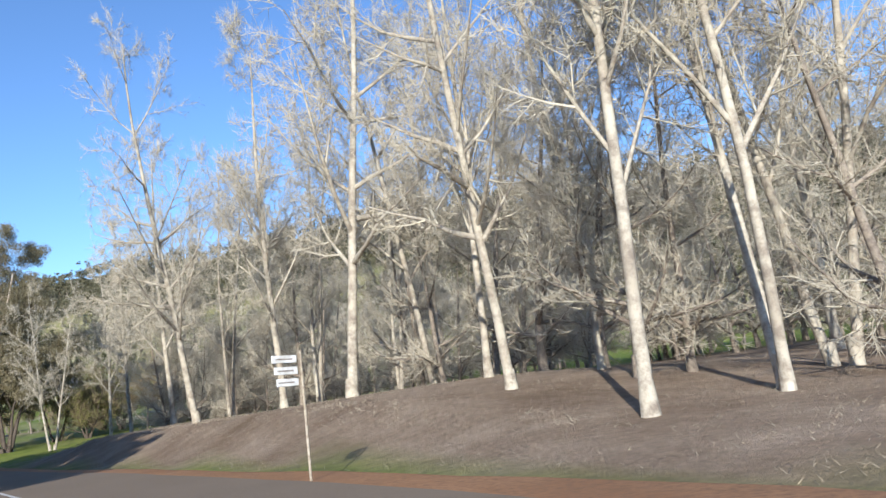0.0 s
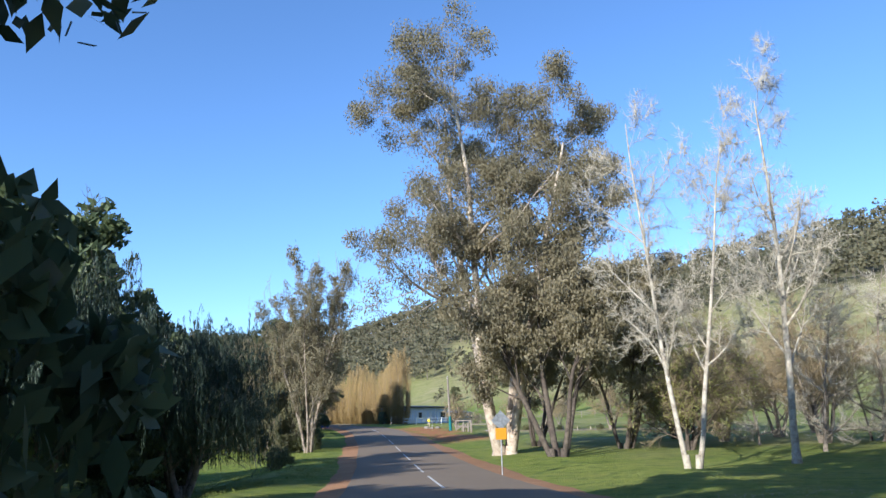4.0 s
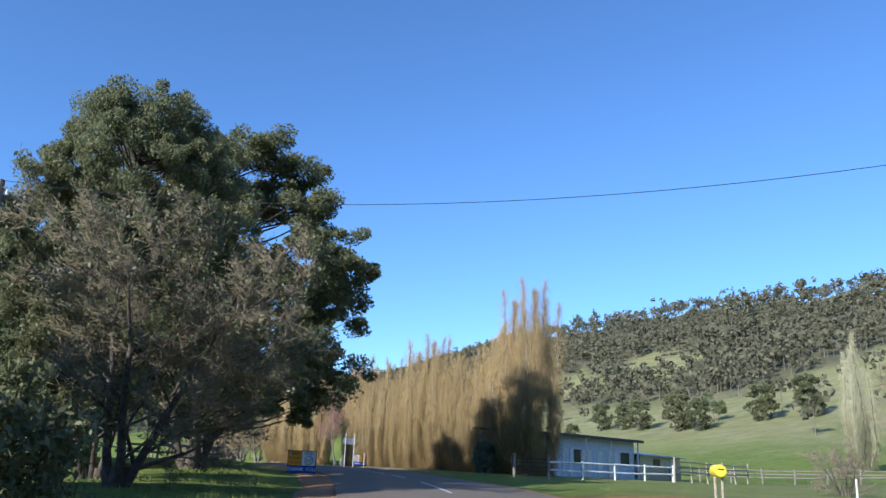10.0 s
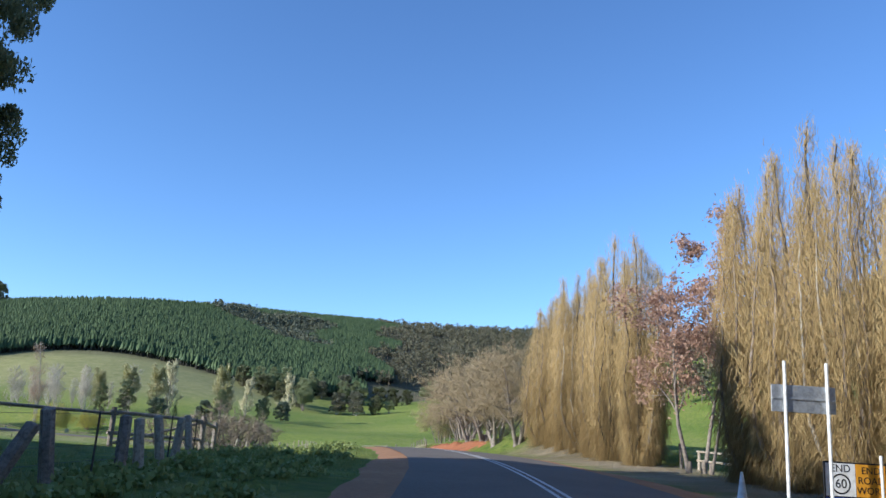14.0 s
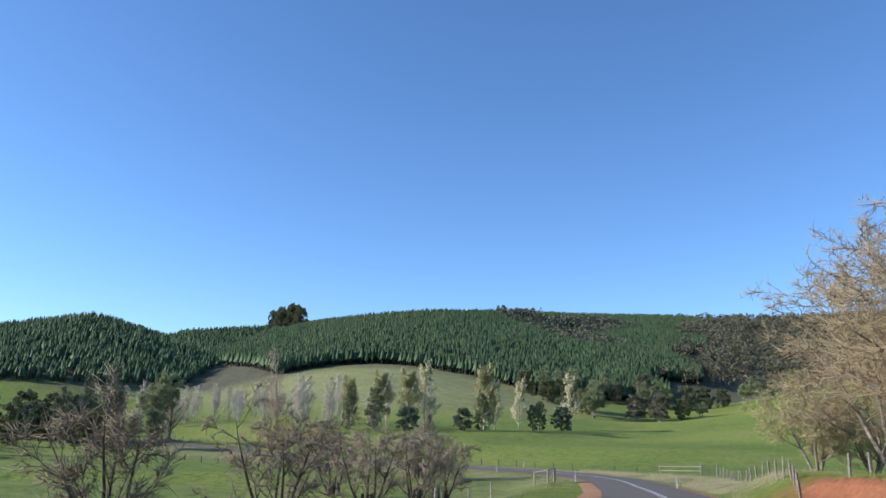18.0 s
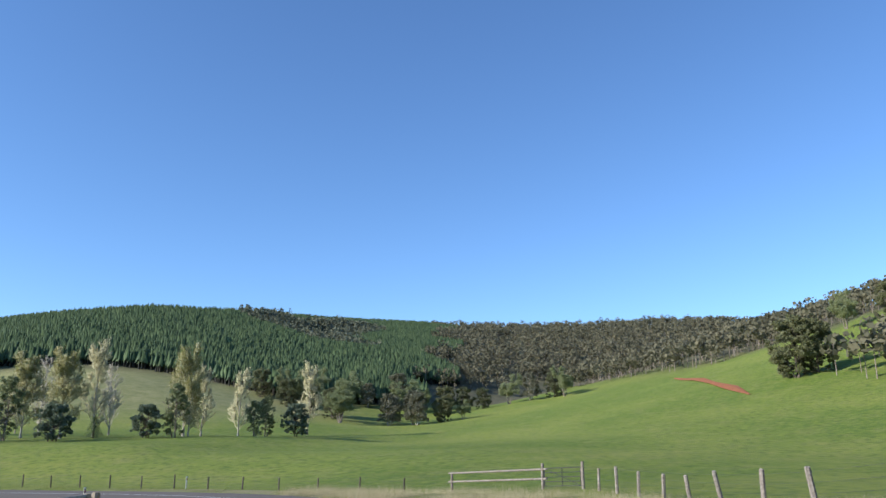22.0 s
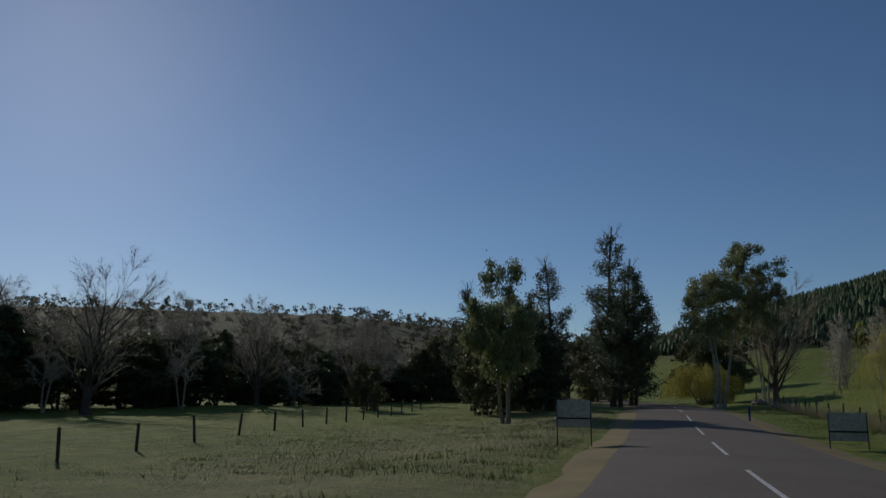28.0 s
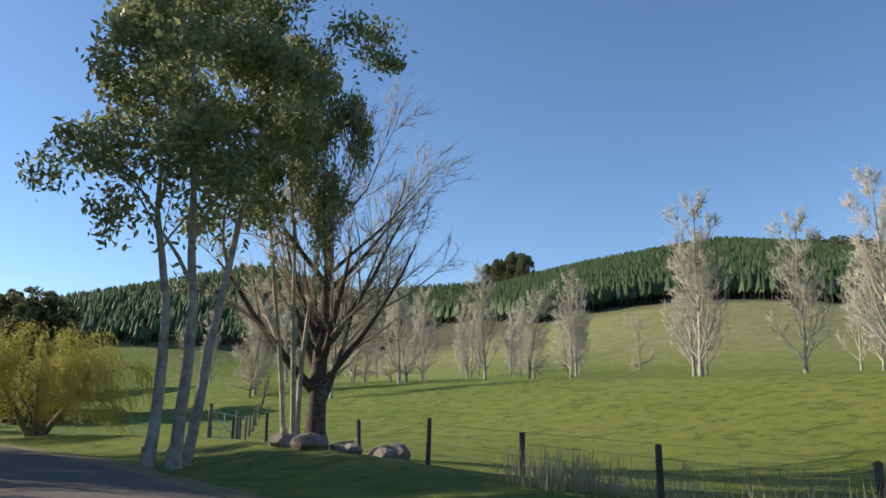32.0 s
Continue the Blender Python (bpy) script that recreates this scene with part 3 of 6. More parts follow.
def red_bank():
    """The bare cut face of the bank beside the road, rough and a little proud of the grass."""
    run = np.arange(256, 321, 0.45)
    lats = np.linspace(5.0, 9.6, 12)
    g, l = np.meshgrid(run, lats)
    j = np.array([int(np.argmin(np.abs(RUN - START - q))) for q in run])
    x = LINE[j, 0][None] + RIGHT[j, 0][None] * l + WAY[j, 0][None] * (g - (RUN - START)[j][None])
    y = LINE[j, 1][None] + RIGHT[j, 1][None] * l + WAY[j, 1][None] * (g - (RUN - START)[j][None])
    z = ground_z(x.ravel(), y.ravel()).reshape(x.shape)
    rough = np.array([noise.noise((a * 0.9, b * 0.9, 3.0)) + 0.6 * noise.noise((a * 2.4, b * 2.4, 7.0)) for a, b in zip(x.ravel(), y.ravel())]).reshape(x.shape)
    rim = np.array([noise.noise((q * 0.16, 9.0, 1.0)) * 0.8 for q in run])[None]
    body = smooth(5.3, 6.0, l + rim * 0.5) * (1 - smooth(7.7, 8.5, l + rim)) * smooth(268, 276, g) * (1 - smooth(300, 312, g))
    z = z - 0.35 + (0.68 + 0.16 * rough) * body
    v = np.stack([x, y, z], 2).reshape(-1, 3)
    n, k = len(run), len(lats)
    i = (np.arange(k - 1)[:, None] * n + np.arange(n - 1)).ravel()
    ob = mesh_part("earth_bank", [(v, np.stack([i, i + n, i + n + 1, i + 1], 1))], M_EARTH, None, "", True)
    tagged(ob, "bare red earth cut bank beside the road", "bank", kind="structure")


red_bank()

# ==== plants: skeletons of limbs, spikes for twigs, small leaves
def tube_chunk(segs, sides):
    """Tapered tubes from rows (p, q, r0, r1)."""
    a = np.array([s[0] for s in segs]); b = np.array([s[1] for s in segs])
    r0 = np.array([s[2] for s in segs]); r1 = np.array([s[3] for s in segs])
    d = b - a
    d /= np.linalg.norm(d, axis=1)[:, None] + 1e-9
    ref = np.where(np.abs(d[:, 2:3]) > 0.9, [[1.0, 0, 0]], [[0, 0, 1.0]])
    u = np.cross(d, ref)
    u /= np.linalg.norm(u, axis=1)[:, None] + 1e-9
    w = np.cross(d, u)
    an = np.arange(sides) * 2 * math.pi / sides
    ring = u[:, None] * np.cos(an)[None, :, None] + w[:, None] * np.sin(an)[None, :, None]
    v = np.concatenate([a[:, None] + ring * r0[:, None, None], b[:, None] + ring * r1[:, None, None]], 1).reshape(-1, 3)
    k = np.arange(sides)
    f = np.stack([k, (k + 1) % sides, (k + 1) % sides + sides, k + sides], 1)
    return v, (f[None] + (np.arange(len(segs)) * 2 * sides)[:, None, None]).reshape(-1, 4)


def chain_chunk(pts, radii, sides=6):
    """One bent tapered tube through the points."""
    p = np.array(pts, float)
    d = np.gradient(p, axis=0)
    d /= np.linalg.norm(d, axis=1)[:, None] + 1e-9
    u = np.cross(d, [[1.0, 0.02, 0.01]])
    u /= np.linalg.norm(u, axis=1)[:, None] + 1e-9
    w = np.cross(d, u)
    an = np.arange(sides) * 2 * math.pi / sides
    r = np.array(radii)[:, None, None]
    v = (p[:, None] + (u[:, None] * np.cos(an)[None, :, None] + w[:, None] * np.sin(an)[None, :, None]) * r).reshape(-1, 3)
    k = np.arange(sides)
    f = np.stack([k, (k + 1) % sides, (k + 1) % sides + sides, k + sides], 1)
    return v, (f[None] + (np.arange(len(p) - 1) * sides)[:, None, None]).reshape(-1, 4)


def spike_chunk(p, d, length, r):
    """Thin three-sided spikes from p along d."""
    p, d = np.asarray(p, float), np.asarray(d, float)
    d = d / (np.linalg.norm(d, axis=1)[:, None] + 1e-9)
    ref = np.where(np.abs(d[:, 2:3]) > 0.9, [[1.0, 0, 0]], [[0, 0, 1.0]])
    u = np.cross(d, ref)
    u /= np.linalg.norm(u, axis=1)[:, None] + 1e-9
    w = np.cross(d, u)
    r = np.broadcast_to(np.asarray(r, float), (len(p),))[:, None]
    length = np.broadcast_to(np.asarray(length, float), (len(p),))[:, None]
    v = np.stack([p + u * r, p - u * r * 0.5 + w * r * 0.87, p - u * r * 0.5 - w * r * 0.87, p + d * length], 1).reshape(-1, 3)
    f = np.array([[0, 1, 3], [1, 2, 3], [2, 0, 3]])
    return v, (f[None] + (np.arange(len(p)) * 4)[:, None, None]).reshape(-1, 3)


def leaf_chunk(rng, c, size, long=1.6, droop=0.0):
    """Four-cornered leaves round the places c, turned at random; droop hangs them down."""
    n = len(c)
    u = rng.normal(0, 1, (n, 3))
    u[:, 2] -= droop * 2.0
    u /= np.linalg.norm(u, axis=1)[:, None]
    w = np.cross(u, rng.normal(0, 1, (n, 3)))
    w /= np.linalg.norm(w, axis=1)[:, None] + 1e-9
    h = np.asarray(size) * rng.uniform(0.6, 1.3, n)
    h = h[:, None]
    a, b = u * h * long * 0.5, w * h * 0.5
    v = np.stack([c - a, c + b * 0.9 - a * 0.1, c + a, c - b * 0.9 - a * 0.1], 1).reshape(-1, 3)
    return v, (np.arange(4)[None] + (np.arange(n) * 4)[:, None])


def unit(v):
    return v / (np.linalg.norm(v) + 1e-9)


def limb(rng, segs, ends, p, d, length, r, lvl, spec):
    """One limb that forks: spec gives, level by level, forks, angle, length ratio, wobble and lift."""
    last = lvl >= len(spec["forks"])
    n = spec.get("n", (6, 4, 3, 2))[min(lvl, 3)]
    kids = 0 if last else spec["forks"][lvl]
    spots = np.sort(rng.uniform(spec["bare"][min(lvl, len(spec["bare"]) - 1)], 1.0, kids)) * n if kids else []
    ki = 0
    ph = rng.uniform(0, 6.28)
    for i in range(n):
        q = p + d * length / n
        ra, rb = r * (1 - 0.8 * i / n), r * (1 - 0.8 * (i + 1) / n)
        segs.append((p, q, ra, rb, lvl))
        while ki < kids and spots[ki] <= i + 1:
            ph += 2.4 + rng.normal(0, 0.5)
            ang = radians(spec["angle"][lvl]) * rng.uniform(0.7, 1.3)
            ref = np.array([1.0, 0, 0]) if abs(d[2]) > 0.9 else np.array([0, 0, 1.0])
            u = unit(np.cross(d, ref))
            w = np.cross(d, u)
            nd = unit(d * math.cos(ang) + (u * math.cos(ph) + w * math.sin(ph)) * math.sin(ang))
            f = spots[ki] / n
            nl = length * spec["ratio"][lvl] * rng.uniform(0.7, 1.2) * (1 - spec.get("taper", 0.45) * f)
            limb(rng, segs, ends, p + (q - p) * (spots[ki] - i), nd, nl, max(rb * rng.uniform(0.45, 0.7), 0.012), lvl + 1, spec)
            ki += 1
        d = unit(d + rng.normal(0, spec["wob"][min(lvl, len(spec["wob"]) - 1)], 3) + np.array([0, 0, spec["lift"][min(lvl, len(spec["lift"]) - 1)]]))
        p = q
    ends.append((p, d, length, lvl))


def skeleton(rng, stems, spec):
    out, ends = [], []
    for k, (p, d, length, r) in enumerate(stems):
        segs = []
        limb(rng, segs, ends, np.array(p, float), unit(np.array(d, float)), length, r, 0, spec)
        out += [(*s, k) for s in segs + flare(p, r)]
    return out, ends


def stems_of(ob, segs, bark, top=99, name="trunk"):
    """Each stem with its limbs is a part of its own."""
    for k in sorted({s[5] for s in segs}):
        mesh_part(name, wood_chunks([s for s in segs if s[5] == k and s[4] <= top]), bark, ob, "", True)


def wood_chunks(segs):
    thick = [s for s in segs if s[2] > 0.09]
    mid = [s for s in segs if 0.03 < s[2] <= 0.09]
    thin = [s for s in segs if s[2] <= 0.03]
    return [tube_chunk(g, k) for g, k in ((thick, 9), (mid, 5), (thin, 3)) if g]


def flare(p, r, h=0.7):
    """A root flare at the foot of a stem."""
    p = np.array(p, float)
    return [(p - (0, 0, 0.5), p + (0, 0, 0.1), r * 1.6, r * 1.35, 0), (p + (0, 0, 0.1), p + (0, 0, h), r * 1.35, r * 1.0, 0)]


def twigs(rng, segs, lvl, per, length, r, up=0.3, spreadv=0.7):
    pts, dirs = [], []
    mean = np.mean([np.linalg.norm(s[1] - s[0]) for s in segs if s[4] >= lvl])
    for s in segs:
        if s[4] >= lvl:
            k = rng.poisson(per * np.linalg.norm(s[1] - s[0]) / mean)
            if k:
                t = rng.uniform(0, 1, k)[:, None]
                pts.append(s[0] + (s[1] - s[0]) * t)
                dirs.append(unit(s[1] - s[0]) + rng.normal(0, spreadv, (k, 3)) + np.array([0, 0, up]))
    p, d = np.concatenate(pts), np.concatenate(dirs)
    return spike_chunk(p, d, length * rng.uniform(0.5, 1.3, len(p)), r)


def around(rng, ends, lvl, per, rad, squash=0.8):
    """Leaf places in puffs round the limbs' ends."""
    out = []
    for p, d, l, k in ends:
        if k >= lvl:
            g = rng.normal(0, 1, (per, 3))
            g /= np.linalg.norm(g, axis=1)[:, None]
            g *= (rng.uniform(0, 1, per) ** 0.45)[:, None] * rad * rng.uniform(0.6, 1.25)
            g[:, 2] *= squash
            out.append(p + g)
    return np.concatenate(out)


def along_limbs(rng, segs, lvl, per, spreadv, top=1e9):
    """Leaf places scattered all along the limbs of a level and finer."""
    out = []
    mean = np.mean([np.linalg.norm(s[1] - s[0]) for s in segs if s[4] >= lvl])
    for s in segs:
        if s[4] >= lvl and s[1][2] < top:
            k = rng.poisson(per * np.linalg.norm(s[1] - s[0]) / mean)
            out.append(s[0] + (s[1] - s[0]) * rng.uniform(0, 1, (k, 1)) + rng.normal(0, spreadv, (k, 3)))
    return np.concatenate(out)


PROTO = {}


def plant(kind, x, y, height=None, turn=None, sink=0.15, label="", group="", wide=None, rng=np.random.default_rng(11)):
    """Sets one plant of a kind at a place; the first of a kind is built, the others share its meshes."""
    turn = rng.uniform(0, 360) if turn is None else turn
    build, h0, name, lab, cat = KINDS[kind]
    k = (height or h0) / h0
    wv = k if wide is None else wide
    m = pose(x, y, stand(x, y) - sink, 0, 0, turn) @ Matrix.Diagonal((wv, wv, k, 1))
    if kind not in PROTO:
        ob = thing(name, label=label or lab, category=cat)
        build(ob, np.random.default_rng(sum(map(ord, kind)) * 7 + len(kind)))
        PROTO[kind] = ob
        ob.matrix_basis = m
    else:
        ob = copy_thing(PROTO[kind], Matrix.Identity(4))
        ob.matrix_basis = m
    if label:
        tagged(ob, label)
    if group:
        tagged(ob, group=group)
    return ob


def bare_white(ob, rng, forks=(15, 8, 6), stems=1, bare=0.18, twig=M_TWIG_PALE, bark=M_BARK_WHITE, h=18.0, per=5.0, lean=0.05, ang=(50, 48, 48), ratio=(0.34, 0.6, 0.6), up=0.1, tl=0.5):
    spec = dict(forks=forks, angle=ang, ratio=ratio, wob=(0.04, 0.10, 0.14, 0.2), lift=(0.02, 0.09, 0.06, 0.03), bare=(bare, 0.12, 0.1), taper=0.5, n=(9, 4, 3, 2))
    st = []
    for i in range(stems):
        a = rng.uniform(0, 6.28)
        p = (0, 0, 0) if stems == 1 else (0.35 * math.cos(a), 0.35 * math.sin(a), 0)
        st.append((p, (rng.normal(0, lean) + (0.18 * math.cos(a) if stems > 1 else 0), rng.normal(0, lean) + (0.18 * math.sin(a) if stems > 1 else 0), 1), h * rng.uniform(0.85, 1.0), h * 0.0115 / (1 if stems == 1 else 1.25)))
    segs, ends = skeleton(rng, st, spec)
    stems_of(ob, segs, bark, 1)
    fine = [s for s in segs if s[4] > 1]
    mesh_part("crown", wood_chunks(fine) + [twigs(rng, segs, 1, per, tl, 0.0095, up, 1.0)], twig, ob)


def gum(ob, rng, h=19.0, stems=3, leaf=M_LEAF_GUM, bark=M_BARK_GUM, per=34, rad=0.95, size=0.21, forks=(7, 5, 4), bare=0.3, spreadv=0.24, r=0.017, ang=(40, 46, 45), droop=0.8, fill=0, dead=0.0):
    spec = dict(forks=forks, angle=ang, ratio=(0.45, 0.55, 0.5), wob=(0.07, 0.13, 0.18, 0.2), lift=(0.03, 0.05, 0.02, 0.0), bare=(bare, 0.3, 0.2), taper=0.45, n=(8, 5, 3, 2))
    st = []
    for i in range(stems):
        a = 6.28 * i / stems + rng.uniform(-0.4, 0.4)
        o = 0.0 if stems == 1 else 0.5
        sp = 0.0 if stems == 1 else spreadv
        st.append(((o * math.cos(a), o * math.sin(a), 0), (sp * math.cos(a) + rng.normal(0, 0.05), sp * math.sin(a) + rng.normal(0, 0.05), 1), h * rng.uniform(0.72, 1.0), h * r * rng.uniform(0.75, 1.1)))
    segs, ends = skeleton(rng, st, spec)
    stems_of(ob, segs, bark)
    c = around(rng, ends, 2, per, rad)
    if fill:
        c = np.concatenate([c, along_limbs(rng, segs, 1, fill, rad * 0.55)])
    mesh_part("crown", [leaf_chunk(rng, c, size, 2.2, droop)], leaf, ob)
    if dead:
        tips = [e for e in ends if e[3] <= 2 and e[0][2] > h * 0.45]
        tips = [tips[q] for q in rng.permutation(len(tips))[: len(tips) // 2]]
        for e in tips[:14]:
            p, d = np.array([e[0]]), np.array([e[1]]) * 0.5 + np.array([0, 0, 0.8]) + rng.normal(0, 0.25, (1, 3))
            line = [p[0], p[0] + d[0] * dead * 0.35, p[0] + (d[0] + rng.normal(0, 0.2, 3)) * dead * rng.uniform(0.6, 0.9)]
            bits = [chain_chunk(line, (0.035, 0.022, 0.006), 5)]
            at = line[0] + (line[2] - line[0]) * rng.uniform(0.1, 0.8, (7, 1))
            bits.append(spike_chunk(at, d + rng.normal(0, 0.6, (7, 3)), rng.uniform(0.2, 0.5, 7) * dead, 0.014))
            mesh_part("dead_branch", bits, bark, ob, "bare dead branch")


def dense(ob, rng, h=13.0, wide=5.5, leaf=M_LEAF_DARK, bark=M_BARK_DARK, n=11000, size=0.3, lumps=26, base_h=0.12, lump=(0.22, 0.42), waist=0.38):
    """A thick tree whose crown hangs nearly to the ground: boughs that each carry a cluster of small leafy lumps, with gaps between."""
    spec = dict(forks=(9, 5, 3), angle=(55, 45, 45), ratio=(0.38, 0.55, 0.5), wob=(0.05, 0.12, 0.16, 0.2), lift=(0.02, 0.06, 0.02, 0), bare=(0.3, 0.3, 0.2), taper=0.5, n=(7, 4, 3, 2))
    st = [((0, 0, 0), (0.04, 0.02, 1), h * 0.85, h * 0.014), ((0.4, 0.3, 0), (0.25, 0.2, 1), h * 0.7, h * 0.010), ((-0.4, 0.1, 0), (-0.25, 0.05, 1), h * 0.7, h * 0.010)]
    segs, ends = skeleton(rng, st, spec)
    stems_of(ob, segs, bark)
    pts, boughs = [], []
    k = max(1, n // (lumps * 7))
    for i in range(lumps):
        f = rng.uniform(0, 1) ** 0.8
        z = h * (base_h + (0.93 - base_h) * f)
        rr = wide * math.sqrt(max(0.03, 1 - ((f - waist) / (1.04 - waist)) ** 2)) * rng.uniform(0.4, 0.88)
        a = rng.uniform(0, 6.28)
        c = np.array([rr * math.cos(a), rr * math.sin(a), z])
        big = wide * rng.uniform(*lump)
        root = np.array([0.0, 0.0, max(z - rr * rng.uniform(0.3, 0.7), h * 0.1)])
        boughs.append((root, root + (c - root) * 0.6 - (0, 0, 0.05 * rr), 0.010 * rr + 0.03, 0.006 * rr + 0.02))
        boughs.append((boughs[-1][1], c, 0.006 * rr + 0.02, 0.012))
        for q in range(7):
            o = rng.normal(0, 1, 3)
            o *= big * rng.uniform(0.55, 1.0) / np.linalg.norm(o)
            o[2] *= 0.85
            g = rng.normal(0, 1, (k, 3))
            g /= np.linalg.norm(g, axis=1)[:, None]
            g *= (rng.uniform(0, 1, k) ** 0.4)[:, None] * big * rng.uniform(0.3, 0.62)
            g[:, 2] *= 0.78
            pts.append(c + o + g)
    c = np.concatenate(pts)
    c = c[c[:, 2] > 0.15]
    mesh_part("inner_branching", [tube_chunk(boughs, 4)], bark, ob)
    mesh_part("crown", [leaf_chunk(rng, c, size, 1.9, 0.3)], leaf, ob)


def lombardy(ob, rng, h=15.0, n=12, twig=M_TWIG_GOLD):
    """A column of upright limbs: below a thick skirt of hanging twigs, above a soft round-tipped plume on every limb with sky between."""
    pts, dirs, ln = [], [], []
    m = 12
    for i in range(n):
        a, rr = 2.4 * i + rng.uniform(-0.4, 0.4), math.sqrt(i / n)
        side = np.array([math.cos(a), math.sin(a), 0.0])
        top = h * (1 - 0.32 * rr ** 1.7) * rng.uniform(0.84, 1.0)
        reach = (0.16 + 1.05 * rr) * (h / 15) ** 0.5 * rng.uniform(0.75, 1.2)
        sway = rng.normal(0, 0.028, 2) * top
        p = side * 0.3 * rr
        line, rad = [p - (0, 0, 0.4), p], [0.3 if i == 0 else 0.1, 0.2 if i == 0 else 0.085]
        for k in range(m):
            f = (k + 1) / m
            out = reach * (1 - (1 - min(f / 0.38, 1)) ** 2) * (1 - 0.22 * max(0.0, (f - 0.38) / 0.62))
            q = side * (0.3 * rr + out) + np.array([rng.normal(0, 0.05) + sway[0] * f**2.2, rng.normal(0, 0.05) + sway[1] * f**2.2, top * 0.95 * f])
            line.append(q)
            rad.append(0.075 * (1 - 0.85 * f) * (1.8 if i < 2 else 1.0))
            zf = q[2] / h
            cnt = int(np.linalg.norm(q - p) * (190 if zf < 0.45 else 165))
            t = rng.uniform(0, 1, cnt)[:, None]
            # the plume swells above the middle and rounds off at its tip
            swell = 0.09 + (0.19 * math.sin(math.pi * min(1.0, max(0.0, (f - 0.35) / 0.68))) if f > 0.35 else 0.10 * (1 - f))
            pts.append(p + (q - p) * t + rng.normal(0, swell, (cnt, 3)))
            dd = rng.normal(0, 0.30, (cnt, 3)) + np.array([0, 0, 1.0]) + side * 0.2
            low = rng.uniform(0, 1, cnt) < np.clip(0.95 - 1.75 * zf, 0.06, 1)
            dd[low] = rng.normal(0, 0.22, (low.sum(), 3)) + side * 0.35 - np.array([0, 0, 0.9])
            dirs.append(dd)
            ln.append(rng.uniform(0.2, 0.62, cnt) * (1.25 - 0.6 * f) + 0.35 * low)
            p = q
        mesh_part("trunk" if i == 0 else "limb", [chain_chunk(line, rad)], (M_BARK_BROWN, M_BARK_DARK, M_BARK_BROWN, M_BARK_BROWN, M_BARK_WHITE)[i % 5], ob, "", True)
    mesh_part("crown", [spike_chunk(np.concatenate(pts), np.concatenate(dirs), np.concatenate(ln), 0.0085)], twig, ob)


def broom(ob, rng, h=9.0, twig=M_TWIG_BROWN, bark=M_BARK_GREY, leaf=None, forks=(8, 8, 6), per=3.6, nleaf=0):
    """A bare tree that forks low into a wide fan of fine twigs."""
    spec = dict(forks=forks, angle=(46, 40, 40), ratio=(0.62, 0.55, 0.5), wob=(0.07, 0.12, 0.15, 0.2), lift=(0.03, 0.05, 0.03, 0), bare=(0.12, 0.2, 0.15), taper=0.3, n=(6, 4, 3, 2))
    st = [((0.2 * math.cos(a), 0.2 * math.sin(a), 0), (0.5 * math.cos(a) * rng.uniform(0.3, 1.2), 0.5 * math.sin(a) * rng.uniform(0.3, 1.2), 1), h * rng.uniform(0.6, 0.8), h * 0.016) for a in (0.3, 2.2, 4.1, 5.4)]
    segs, ends = skeleton(rng, st, spec)
    stems_of(ob, segs, bark, 1)
    fine = [s for s in segs if s[4] > 1]
    mesh_part("crown", wood_chunks(fine) + [twigs(rng, segs, 2, per, 0.36, 0.010, 0.15, 0.9)], twig, ob)
    if leaf:
        c = around(rng, ends, 3, nleaf, 0.35)
        mesh_part("foliage", [leaf_chunk(rng, c, 0.075, 1.6, 0.2)], leaf, ob, "sparse small green leaves")


def upright_fan(ob, rng, h=12.0):
    spec = dict(forks=(18, 9, 6), angle=(38, 28, 30), ratio=(0.75, 0.55, 0.5), wob=(0.05, 0.08, 0.12, 0.2), lift=(0.03, 0.10, 0.06, 0), bare=(0.14, 0.2, 0.15), taper=0.35, n=(6, 5, 3, 2))
    segs, ends = skeleton(rng, [((0, 0, 0), (0.03, 0, 1), h * 0.72, h * 0.03)], spec)
    stems_of(ob, segs, M_BARK_DARK, 1)
    mesh_part("crown", wood_chunks([s for s in segs if s[4] > 1]) + [twigs(rng, segs, 2, 3.0, 0.5, 0.007, 0.4, 0.45)], M_TWIG_BEIGE, ob)


